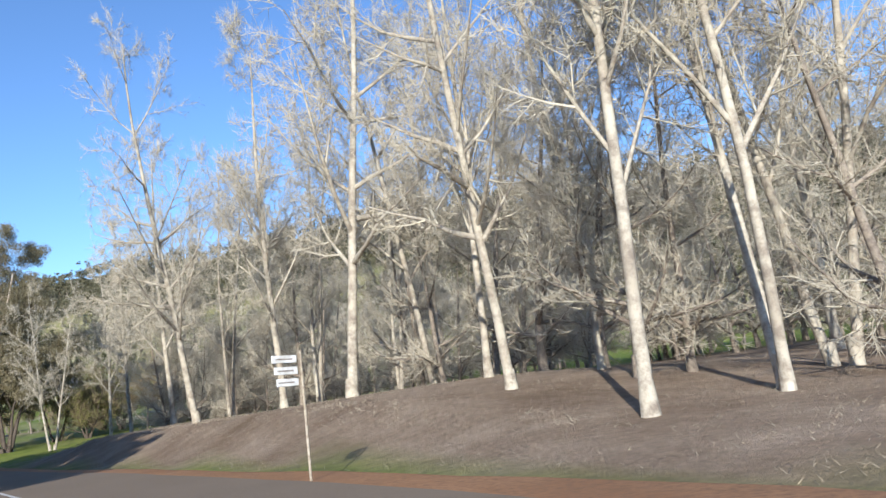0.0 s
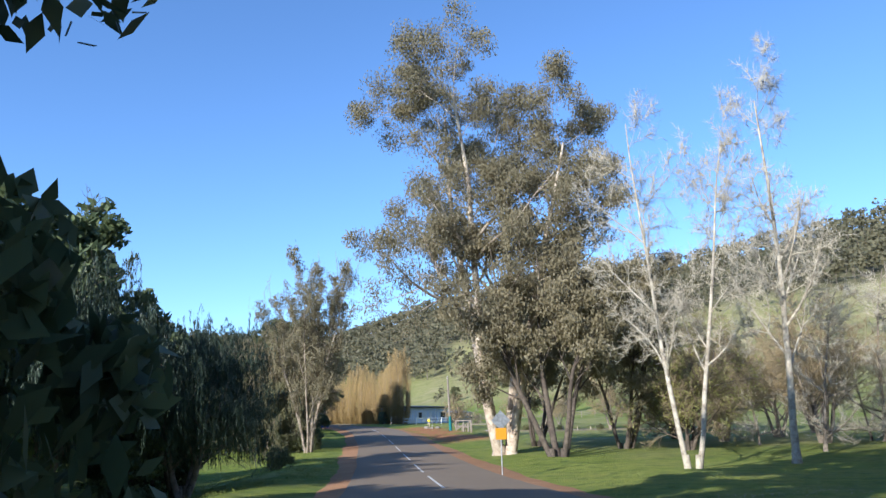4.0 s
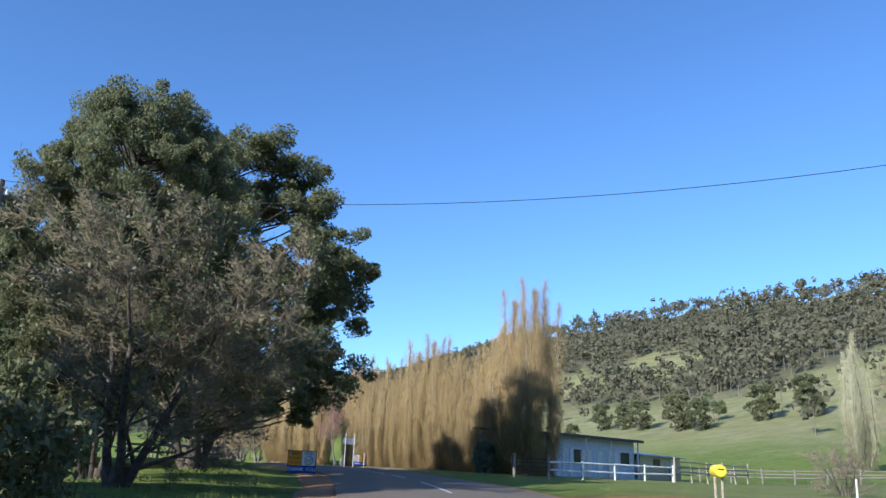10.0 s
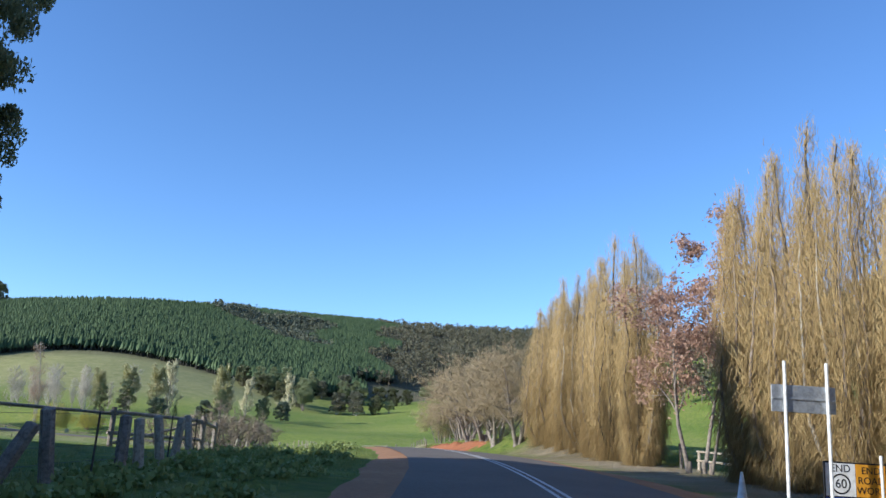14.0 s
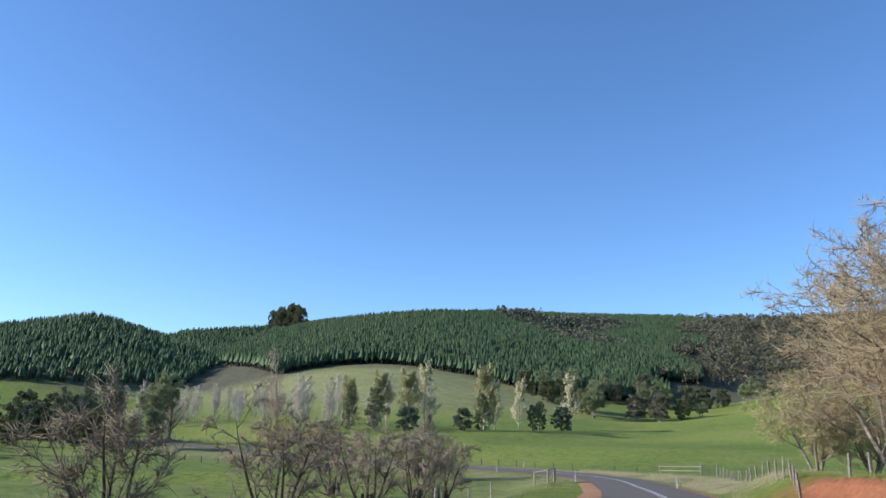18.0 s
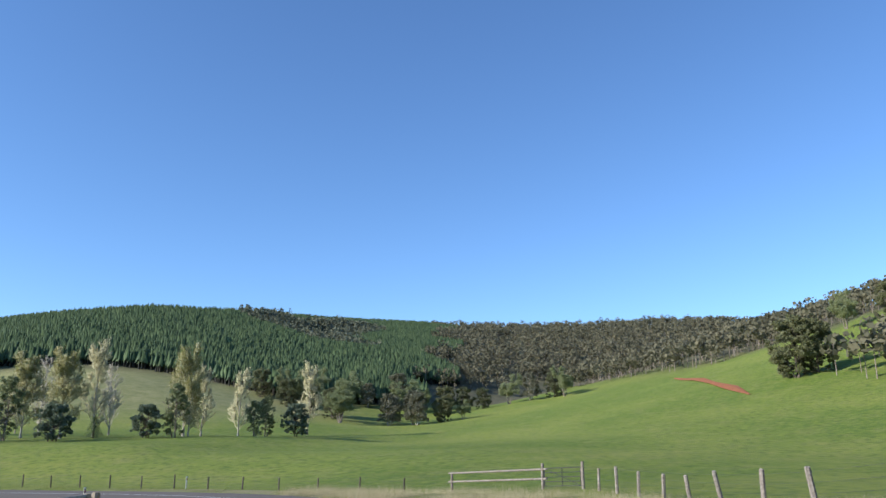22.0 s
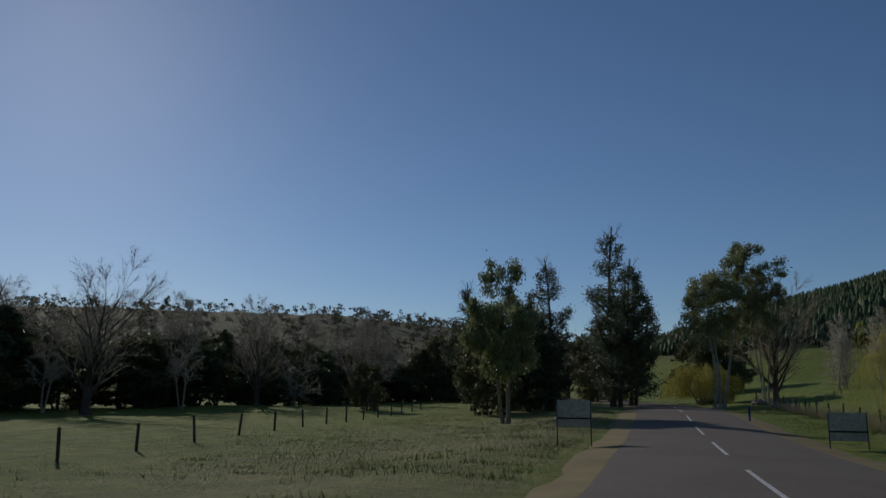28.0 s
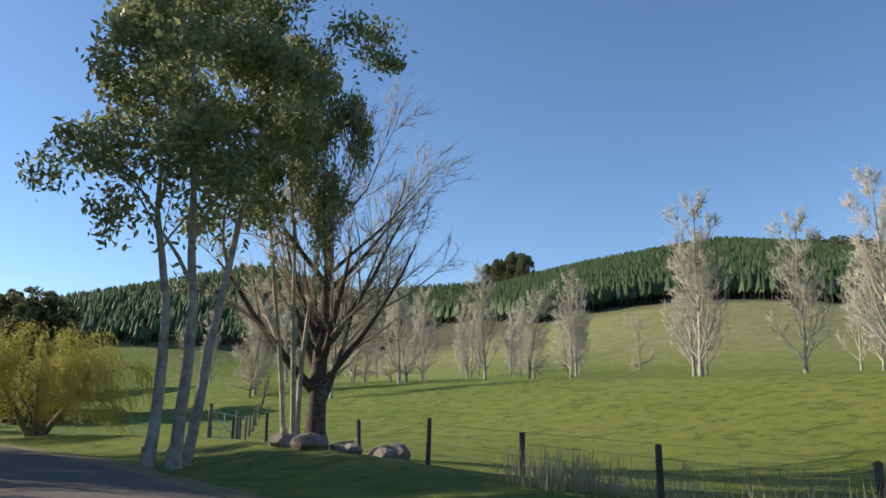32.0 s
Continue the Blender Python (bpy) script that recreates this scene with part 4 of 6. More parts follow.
def willow(ob, rng, h=8.0, leaf=M_LEAF_WILLOW, wide=4.4, n=1800, size=0.028, arch=0.35, leaves=9, thick=0.013):
    """A weeping tree: limbs that arch out and long strands that hang from them."""
    spec = dict(forks=(8, 5), angle=(55, 45), ratio=(0.75, 0.6), wob=(0.08, 0.15, 0.2), lift=(0.0, 0.02, -0.05), bare=(0.2, 0.3), taper=0.2, n=(5, 5, 4))
    st = [((0.25 * math.cos(a), 0.25 * math.sin(a), 0), (0.6 * math.cos(a), 0.6 * math.sin(a), 1), h * 0.62, h * 0.024) for a in (0.0, 1.7, 3.1, 4.6)]
    segs, ends = skeleton(rng, st, spec)
    stems_of(ob, segs, M_BARK_GREY)
    pts, sp, sd, sl = [], [], [], []
    src = np.array([s[1] for s in segs if s[4] >= 1 and s[1][2] < h * 0.78])
    for i in range(n):
        p = src[rng.integers(len(src))] + rng.normal(0, 0.13, 3)
        out = unit(np.array([p[0], p[1], 0.0])) * rng.uniform(0.0, 1.2)
        L = min(rng.uniform(0.6, 2.6), max(p[2] - 0.7, 0.4))
        k = int(3 + L * 3)
        t = np.linspace(0, 1, k)[:, None]
        line = p + out * t**0.6 + np.array([0, 0, arch]) * np.sin(t * 2.2) - np.array([0, 0, 1.0]) * L * t**1.25 + rng.normal(0, 0.03, (k, 3))
        sp.append(line[:-1])
        sd.append(np.diff(line, axis=0))
        f = rng.uniform(0, k - 1.001, int(3 + L * leaves))
        j = f.astype(int)
        pts.append(line[j] + (line[j + 1] - line[j]) * (f - j)[:, None] + rng.normal(0, 0.035, (len(f), 3)))
    d = np.concatenate(sd)
    mesh_part("crown", [spike_chunk(np.concatenate(sp), d, np.linalg.norm(d, axis=1) * 1.6, thick), leaf_chunk(rng, np.concatenate(pts), size, 3.2, 2.2)], leaf, ob)


def white_poplar(ob, rng, h=11.0, leaf=None, per=4.5, twig=M_TWIG_STRAW):
    spec = dict(forks=(26, 8, 5), angle=(34, 32, 34), ratio=(0.40, 0.5, 0.5), wob=(0.03, 0.07, 0.10, 0.2), lift=(0.02, 0.17, 0.11, 0.05), bare=(0.08, 0.12, 0.1), taper=0.55, n=(8, 4, 3, 2))
    segs, ends = skeleton(rng, [((0, 0, 0), (0.02, 0.01, 1), h * 0.97, h * 0.014)], spec)
    stems_of(ob, segs, M_BARK_WHITE, 0)
    mesh_part("crown", wood_chunks([s for s in segs if s[4] > 0]) + [twigs(rng, segs, 1, per, 0.45, 0.014, 0.6, 0.5)], twig, ob)
    if leaf:
        c = around(rng, ends, 2, 9, 0.5)
        mesh_part("foliage", [leaf_chunk(rng, c, 0.10, 1.5, 0.3)], leaf, ob)


def rust_tree(ob, rng, h=19.0, leaf=M_LEAF_RUST):
    spec = dict(forks=(24, 7, 5), angle=(38, 42, 42), ratio=(0.21, 0.6, 0.55), wob=(0.04, 0.1, 0.15, 0.2), lift=(0.02, 0.1, 0.05, 0), bare=(0.15, 0.2, 0.2), taper=0.6, n=(9, 4, 3, 2))
    segs, ends = skeleton(rng, [((0, 0, 0), (0.02, 0.0, 1), h * 0.97, h * 0.0115), ((1.9, 0.5, 0), (0.1, 0.05, 1), h * 0.62, h * 0.007)], spec)
    stems_of(ob, segs, M_BARK_WHITE)
    c = along_limbs(rng, segs, 1, 2.7, 0.36)
    mesh_part("crown", [leaf_chunk(rng, c, 0.065, 1.3, 0.2)], leaf, ob)
    mesh_part("twig_mass", [twigs(rng, segs, 2, 1.6, 0.35, 0.010, 0.3, 0.8)], M_TWIG_BEIGE, ob)


def wattle_round(ob, rng):
    dense(ob, rng, 4.6, 2.2, M_LEAF_FIELD_BLUE, M_BARK_DARK, 10000, 0.14, 60, 0.12, (0.13, 0.26))


def field_gum(ob, rng):
    dense(ob, rng, 8.5, 2.3, M_LEAF_FIELD, M_BARK_GREY, 8500, 0.15, 50, 0.08, (0.13, 0.28))


def field_cypress(ob, rng):
    dense(ob, rng, 7.5, 1.7, M_LEAF_FIELD, M_BARK_DARK, 9500, 0.13, 56, 0.05, (0.14, 0.30))


def ragged_conifer(ob, rng, h=17.0):
    """A thin-topped dark she-oak with gaps."""
    spec = dict(forks=(30, 6), angle=(55, 45), ratio=(0.30, 0.5), wob=(0.03, 0.12, 0.15), lift=(0.02, 0.14, 0.08), bare=(0.06, 0.2), taper=0.75, n=(10, 4, 3))
    segs, ends = skeleton(rng, [((0, 0, 0), (0.02, 0, 1), h, h * 0.016), ((0.8, 0.2, 0), (0.1, 0.05, 1), h * 0.75, h * 0.012)], spec)
    stems_of(ob, segs, M_BARK_DARK)
    c = []
    for s in segs:
        if s[4] >= 1 and s[1][2] < h * 0.93:
            k = int(6 + 34 * np.linalg.norm(s[1] - s[0]))
            c.append(s[0] + (s[1] - s[0]) * rng.uniform(0, 1, (k, 1)) + rng.normal(0, 0.26, (k, 3)))
    mesh_part("crown", [leaf_chunk(rng, np.concatenate(c), 0.10, 3.2, 0.2)], M_LEAF_BLUE, ob)
    mesh_part("dead_twig_mass", [twigs(rng, segs, 1, 1.2, 0.6, 0.01, 0.7, 0.5)], M_TWIG_GREY, ob)


def young_pine(ob, rng, h=4.0):
    pts, dr, ln = [], [], []
    for k in range(16):
        z = h * (0.08 + 0.9 * k / 16)
        for a in np.arange(7) * 0.9 + k:
            L = (h - z) * 0.42 + 0.12
            for j in range(14):
                f = j / 14
                pts.append((L * f * math.cos(a), L * f * math.sin(a), z + L * 0.2 * f))
                dr.append((math.cos(a) + rng.normal(0, 0.6), math.sin(a) + rng.normal(0, 0.6), rng.normal(0.1, 0.3)))
                ln.append(0.32)
    mesh_part("trunk", [tube_chunk([(np.array([0, 0, -0.3]), np.array([0, 0, h]), 0.09, 0.01)], 7)], M_BARK_DARK, ob, "", True)
    mesh_part("crown", [spike_chunk(pts, dr, ln, 0.03)], M_LEAF_PINE, ob)


def shrub(ob, rng, leaf=M_LEAF_OLIVE, h=2.2):
    spec = dict(forks=(5, 4), angle=(45, 45), ratio=(0.6, 0.6), wob=(0.1, 0.15, 0.2), lift=(0.02, 0.03, 0), bare=(0.15, 0.2), taper=0.2, n=(4, 3, 2))
    segs, ends = skeleton(rng, [((0, 0, -0.1), (0.5 * math.cos(a), 0.5 * math.sin(a), 1), h * 0.7, 0.035) for a in (0.2, 1.6, 3.0, 4.4, 5.6)], spec)
    stems_of(ob, segs, M_BARK_GREY, name="stem")
    mesh_part("crown", [leaf_chunk(rng, around(rng, ends, 1, 60, 0.36), 0.075, 1.9, 0.3)], leaf, ob)


def bare_shrub(ob, rng, h=3.6):
    broom(ob, rng, h, M_TWIG_GREY, M_BARK_DARK, None, (6, 5, 4), 1.8)


KINDS = {
    "white_a": (lambda o, r: bare_white(o, r), 18.0, "bare_tree", "tall bare tree with pale trunk and fine grey twigs", "tree"),
    "white_b": (lambda o, r: bare_white(o, r, (12, 7, 6), 2, h=17.0), 17.0, "bare_tree", "bare pale tree that forks into two stems", "tree"),
    "white_c": (lambda o, r: bare_white(o, r, (17, 7, 6), 1, h=20.0, lean=0.1, ang=(60, 45, 40)), 20.0, "bare_tree", "tall bare pale tree with long level boughs", "tree"),
    "grey_a": (lambda o, r: bare_white(o, r, (14, 9, 7), 1, 0.2, twig=M_TWIG_BRUSH, bark=M_BARK_BROWN, per=7.0), 18.0, "bare_tree", "bare grey-brown tree with a pruned trunk", "tree"),
    "thin_a": (lambda o, r: bare_white(o, r, (18, 8), 1, 0.04, h=11.0, per=7.0, tl=0.6, ang=(62, 50), twig=M_TWIG_PALE, bark=M_BARK_GREY), 11.0, "bare_tree", "thin bare grey tree in the thicket", "tree"),
    "gum_big": (lambda o, r: gum(o, r, 26.0, 4, forks=(10, 6, 4), per=150, rad=0.95, size=0.088, bare=0.24, spreadv=0.22), 26.0, "eucalyptus_tree", "large many-stemmed eucalyptus with pale bark and olive leaves", "tree"),
    "gum_ragged": (lambda o, r: gum(o, r, 18.0, 6, forks=(8, 5, 3), per=20, rad=0.46, size=0.105, bare=0.12, spreadv=0.2, fill=15, dead=2.6, r=0.0105, bark=M_BARK_BROWN, ang=(26, 34, 45)), 18.0, "eucalyptus_tree", "ragged eucalyptus with dead pale top branches", "tree"),
    "gum_fork": (lambda o, r: gum(o, r, 15.0, 3, forks=(7, 4, 4), per=52, rad=0.62, size=0.115, fill=5, bare=0.42, spreadv=0.085, r=0.011, leaf=M_LEAF_FORK, bark=M_BARK_WHITE, ang=(30, 40, 45), droop=0.5), 15.0, "eucalyptus_tree", "slender pale-stemmed eucalyptus with clustered green crown", "tree"),
    "gum_dark": (lambda o, r: gum(o, r, 16.0, 4, forks=(8, 6, 4), per=60, rad=0.85, size=0.12, bare=0.2, spreadv=0.35, bark=M_BARK_DARK), 16.0, "eucalyptus_tree", "leaning dark-stemmed eucalyptus with drooping brown-green leaves", "tree"),
    "sapling": (lambda o, r: gum(o, r, 7.0, 3, forks=(11, 5, 3), per=34, rad=0.42, size=0.10, bare=0.06, spreadv=0.24, fill=10, r=0.006, bark=M_BARK_BROWN, leaf=M_LEAF_SAPLING), 7.0, "eucalyptus_tree", "bushy young eucalyptus with olive-grey leaves", "tree"),
    "thin_sapling": (lambda o, r: gum(o, r, 3.4, 2, forks=(5, 3, 3), per=5, rad=0.25, size=0.07, bare=0.45, spreadv=0.35, r=0.011, bark=M_BARK_BROWN, leaf=M_LEAF_SAPLING), 3.4, "sapling", "thin leaning sapling with few leaves on the lawn", "tree"),
    "mint": (lambda o, r: gum(o, r, 12.0, 3, forks=(7, 5, 3), per=45, rad=0.75, size=0.15, fill=8, bare=0.3, spreadv=0.15, bark=M_BARK_GREY, leaf=M_LEAF_FORK), 12.0, "eucalyptus_tree", "grey-green eucalyptus with clumped open crown", "tree"),
    "dark_a": (lambda o, r: dense(o, r, 22.0, 7.0, n=150000, size=0.15, lumps=130, base_h=0.03, lump=(0.12, 0.24)), 22.0, "dark_tree", "dense dark evergreen tree with foliage down to the ground", "tree"),
    "dark_far": (lambda o, r: dense(o, r, 13.0, 5.4, n=26000, size=0.25, lumps=52, base_h=0.06, lump=(0.16, 0.30)), 13.0, "dark_tree", "dense dark evergreen tree with a lumpy crown", "tree"),
    "olive_far": (lambda o, r: dense(o, r, 12.0, 5.2, M_LEAF_OLIVE, n=26000, size=0.2, lumps=60, base_h=0.06, lump=(0.14, 0.27)), 12.0, "evergreen_tree", "broad evergreen tree with olive crown", "tree"),
    "dark_b": (lambda o, r: dense(o, r, 20.0, 9.0, M_LEAF_BOUGH, n=290000, size=0.105, lumps=190, base_h=0.15, lump=(0.09, 0.17), waist=0.42), 20.0, "evergreen_tree", "broad evergreen tree with olive crown", "tree"),
    "wattle": (lambda o, r: dense(o, r, 9.0, 3.7, M_LEAF_WATTLE, n=70000, size=0.11, lumps=90, base_h=0.04, lump=(0.13, 0.24)), 9.0, "wattle_tree", "blue-green wattle with soft foliage down to the ground", "tree"),
    "feather": (lambda o, r: willow(o, r, 9.5, M_LEAF_FEATHER, 5.0, 3000, 0.045, 1.1, 16, 0.012), 9.5, "weeping_tree", "dark weeping tree with feathery hanging strands", "tree"),
    "poplar_a": (lambda o, r: lombardy(o, r), 15.0, "lombardy_poplar", "leafless golden-brown columnar poplar", "tree"),
    "plume": (lambda o, r: lombardy(o, r, 13.0, 9, M_TWIG_STRAW), 13.0, "poplar_tree", "pale leafless poplar like a slender plume", "tree"),
    "poplar_b": (lambda o, r: lombardy(o, r, 13.0, 11), 13.0, "lombardy_poplar", "leafless golden-brown columnar poplar", "tree"),
    "poplar_c": (lambda o, r: lombardy(o, r, 11.0, 9), 11.0, "lombardy_poplar", "leafless golden-brown columnar poplar", "tree"),
    "brown_a": (lambda o, r: broom(o, r), 9.0, "bare_tree", "wide bare tree with a fan of fine brown twigs", "tree"),
    "brush": (lambda o, r: broom(o, r, 8.5, twig=M_TWIG_BRUSH, bark=M_BARK_DARK, leaf=M_LEAF_OLIVE, nleaf=8, per=6.0), 8.5, "bare_tree", "brushy grey-brown tree with a few olive leaves", "tree"),
    "brown_b": (lambda o, r: broom(o, r, 8.5, leaf=M_LEAF_SPRING, nleaf=9, per=6.5, twig=M_TWIG_BRUSH, bark=M_BARK_DARK), 8.5, "budding_tree", "wide tree with brown twigs and first yellow-green leaves", "tree"),
    "bud": (lambda o, r: broom(o, r, 8.5, leaf=M_LEAF_BUD, nleaf=5, per=8.0, twig=M_TWIG_BUD, bark=M_BARK_GREY), 8.5, "budding_tree", "wide tree with olive-brown twigs and first yellow-green leaves", "tree"),
    "fan": (lambda o, r: upright_fan(o, r), 12.0, "bare_tree", "dark bare tree with an upright fan of branches", "tree"),
    "willow": (lambda o, r: willow(o, r, n=3200, thick=0.009, leaves=13), 8.0, "willow_tree", "weeping willow with yellow-green spring strands", "tree"),
    "wpop_a": (lambda o, r: white_poplar(o, r), 11.0, "poplar_tree", "pale leafless poplar with upright branches", "tree"),
    "wpop_t": (lambda o, r: white_poplar(o, r, 11.0, None, 1.6, M_TWIG_PALE), 11.0, "poplar_tree", "thin pale leafless poplar", "tree"),
    "wpop_b": (lambda o, r: white_poplar(o, r, 10.0, M_LEAF_SPRING, 3.5), 10.0, "poplar_tree", "pale poplar with first yellow-green leaves", "tree"),
    "rust": (lambda o, r: rust_tree(o, r), 19.0, "autumn_tree", "tall tree with sparse rust-brown leaves", "tree"),
    "rust_round": (lambda o, r: gum(o, r, 11.5, 3, forks=(9, 6, 4), per=22, rad=0.5, size=0.085, bare=0.28, spreadv=0.16, r=0.009, bark=M_BARK_GREY, leaf=M_LEAF_RUST, ang=(34, 42, 45), droop=0.2, fill=3), 11.5, "autumn_tree", "slender tree with pinkish rust leaves between the poplars", "tree"),
    "round": (wattle_round, 4.6, "round_tree", "small dark round-crowned tree", "tree"),
    "field_gum": (field_gum, 8.5, "eucalyptus_tree", "small olive eucalyptus standing in the pasture", "tree"),
    "bush_gum": (lambda o, r: dense(o, r, 11.0, 4.4, M_LEAF_GREYGREEN, M_BARK_WHITE, 22000, 0.17, 50, 0.16, (0.15, 0.28)), 11.0, "eucalyptus_tree", "grey-green eucalyptus with rounded crown and pale stems", "tree"),
    "cypress": (field_cypress, 7.5, "dark_tree", "narrow dark evergreen in the pasture", "tree"),
    "conifer": (ragged_conifer, 17.0, "she_oak", "ragged dark she-oak with thin spiky tops", "tree"),
    "young_pine": (young_pine, 4.0, "young_pine", "small young pine in tiers", "tree"),
    "shrub": (shrub, 2.2, "shrub", "small olive-green roadside shrub", "shrub"),
    "bare_shrub": (bare_shrub, 3.6, "bare_shrub", "low grey leafless shrub tree", "shrub"),
}

# ---- the bare grove on the right at the start
prng = random.Random(5)
for x, y, k, h in ( (10.5, 30, "white_c", 19), (16, 33, "white_b", 17), (6.6, 45.5, "white_c", 17), (11, 43, "white_a", 18), (15, 50, "white_b", 16), (7.0, 59, "white_a", 17),
                   (11.5, 62, "white_b", 16), (5.0, 71, "white_a", 15), (9, 78, "white_c", 16), (17, 68, "white_a", 17), (-1.3, 90, "white_b", 13), (4.5, 94, "white_a", 16), (21, 27, "white_c", 18),
                   (25, 40, "white_a", 17), (23, 55, "white_b", 17), (19, 14, "white_b", 16), (27, 20, "white_a", 17), (14, 86, "white_c", 15)):
    plant(k, x, y, h * 1.35, group="bare pale trees of the grove", wide=h * 1.05 / KINDS[k][1])
for i in range(150):
    x, y = prng.uniform(14, 60), prng.uniform(5, 112)
    if x > 14 + (y > 60) * 2:
        plant("thin_a", x, y, prng.uniform(9, 15), group="thin bare trees of the thicket")
for x, y, k, h, w in ((9.7, 11.3, "white_a", 21, 0.72), (13.5, 11.2, "white_b", 22, 0.85), (11.0, 18.3, "white_c", 20, 0.66), (15.4, 19.9, "white_a", 16, 0.6), (13.0, 23.0, "white_a", 20, 0.7)):
    plant(k, x, y, h, group="bare pale trees of the grove", wide=w)
for i in range(60):
    plant("thin_a", prng.uniform(7, 30), prng.uniform(62, 114), prng.uniform(6.5, 10.5), group="thin bare trees of the thicket")
# dark trees on the left
# those at y 25 and 13 are unseen, added to shade the road
for x, y, k, h in ((-13.9, 49.5, "dark_a", 24), (-15.8, 57, "dark_a", 24), (-14.2, 37.5, "dark_a", 24), (-17.2, 25, "dark_a", 22), (-17.5, 13, "dark_a", 18), (-22.5, 41, "dark_far", 15), (-23, 53, "dark_far", 14), (-24, 30, "dark_far", 14), (-27, 91, "dark_far", 6), (-31.5, 96, "dark_far", 8), (-25, 63, "olive_far", 11), (-28, 48, "dark_far", 16), (-33, 74, "dark_far", 12), (-37, 88, "olive_far", 10)):
    plant(k, x, y, h, group="dark trees on the verge", wide=0.95 if k == "dark_a" else None)
plant("feather", -22.6, 86.0, 9.2, wide=0.7)
plant("feather", -26.8, 82.0, 11.0, wide=0.86)
plant("dark_far", -28.0, 79.0, 11)
plant("dark_far", -24.6, 87.6, 7.5, wide=0.5)
# stands out of view, added only to cast shadow on the road
plant("dark_far", -31.5, 88.0, 15, label="unseen tall dark evergreen, added to shade the road")
# the two large eucalyptuses either side
plant("gum_big", -9.6, 110, 27, 40, wide=1.0)
plant("gum_dark", -6.2, 104.5, 15, 200)
plant("gum_dark", -1.0, 112.0, 12, 70)
plant("gum_dark", -7.2, 118.6, 13.0, 130, wide=0.72)
for x, y, h in ((2.5, 108, 9), (7, 116, 10), (5, 124, 9), (12, 110, 11), (13, 122, 10), (19, 130, 11)):
    plant("brown_b" if x < 6 else "brown_a", x, y, h, group="brown trees beside the gums")
plant("gum_ragged", -26.0, 118.8, 15.6, 10, wide=0.58)
plant("gum_ragged", -28.5, 122.5, 11, 130, wide=0.6)
plant("olive_far", -33.0, 131, 8)
plant("wattle", -29.6, 127.4, 9.4)
for x, y, h in ((-50, 134, 13), (-55, 142, 10), (-60, 126, 16), (-46.5, 146, 8), (-43, 150, 7)):
    plant("dark_far", x, y, h, group="dark trees beyond the paddock")
for x, y, h in ((-23.2, 101.5, 1.5), (-36.5, 131, 2.2), (-30.0, 127, 2.4), (-27.4, 121.2, 1.6), (-26.6, 122.0, 1.5)):
    plant("shrub", x, y, h, group="roadside shrubs")
# leafy saplings round the eucalyptus
for x, y, h, w in ((-30.2, 121.4, 6.0, 0.62), (-32.4, 123.2, 7.4, 0.7), (-34.4, 124.4, 6.2, 0.8), (-36.4, 126.0, 5.0, 0.7), (-28.9, 121.0, 4.6, 0.5)):
    plant("sapling", x, y, h, group="eucalyptus saplings", wide=w)
for x, y, h in ((-28.6, 117.4, 3.2), (-29.6, 117.2, 3.6)):
    plant("thin_sapling", x, y, h, group="thin leaning saplings")
plant("wattle", -31.2, 131.0, 7.5, wide=0.8)
# dark tree at the bend
plant("dark_b", -44.0, 174.7, 17.8, 30, wide=1.0)
plant("dark_b", -48.7, 184.9, 13.5, 130, wide=0.45)
plant("dark_far", -50, 171, 8)
plant("dark_b", -40.8, 162.4, 14.0, 200, wide=0.55)
for x, y, h in ((-23.6, 83.5, 3.6), (-25.5, 86.5, 4.2), (-27, 79, 5)):
    plant("dark_far", x, y, h, group="dark undergrowth below the weeping trees")
plant("dark_far", -54.0, 176, 12, 70)
plant("dark_b", -66.9, 198.2, 18.0, 220, wide=0.61)
# unseen evergreens, added as casters for the shadow at the bend
for x, y, h in ((-67.5, 187.5, 17), (-76.0, 186.5, 21), (-71.5, 182.5, 19), (-61.5, 181.0, 15)):
    plant("dark_far", x, y, h, group="dark evergreens that shade the road", label="tall dark evergreen out of view, added for its shade across the road")
plant("brush", -37.4, 158.6, 8.0, wide=1.0)
plant("shrub", -34.5, 150.5, 2.6)
plant("olive_far", -36.0, 141.0, 8.0)
plant("dark_far", -41.5, 149.0, 8.5)
# right paddock near the pole
plant("grey_a", -5.0, 146.5, 10.5, wide=0.72, label="bare grey tree with an old pruned trunk")
plant("brown_a", -9.0, 158, 4.5)
plant("brown_a", 3.0, 150.5, 8.5)
plant("brown_a", 9.0, 158.0, 7.5)
plant("brown_a", -16.4, 158.5, 5.0)
plant("brown_a", -2.0, 172, 5.0)
plant("plume", 2.8, 229, 16)
plant("bare_shrub", -14.5, 176, 2.6)
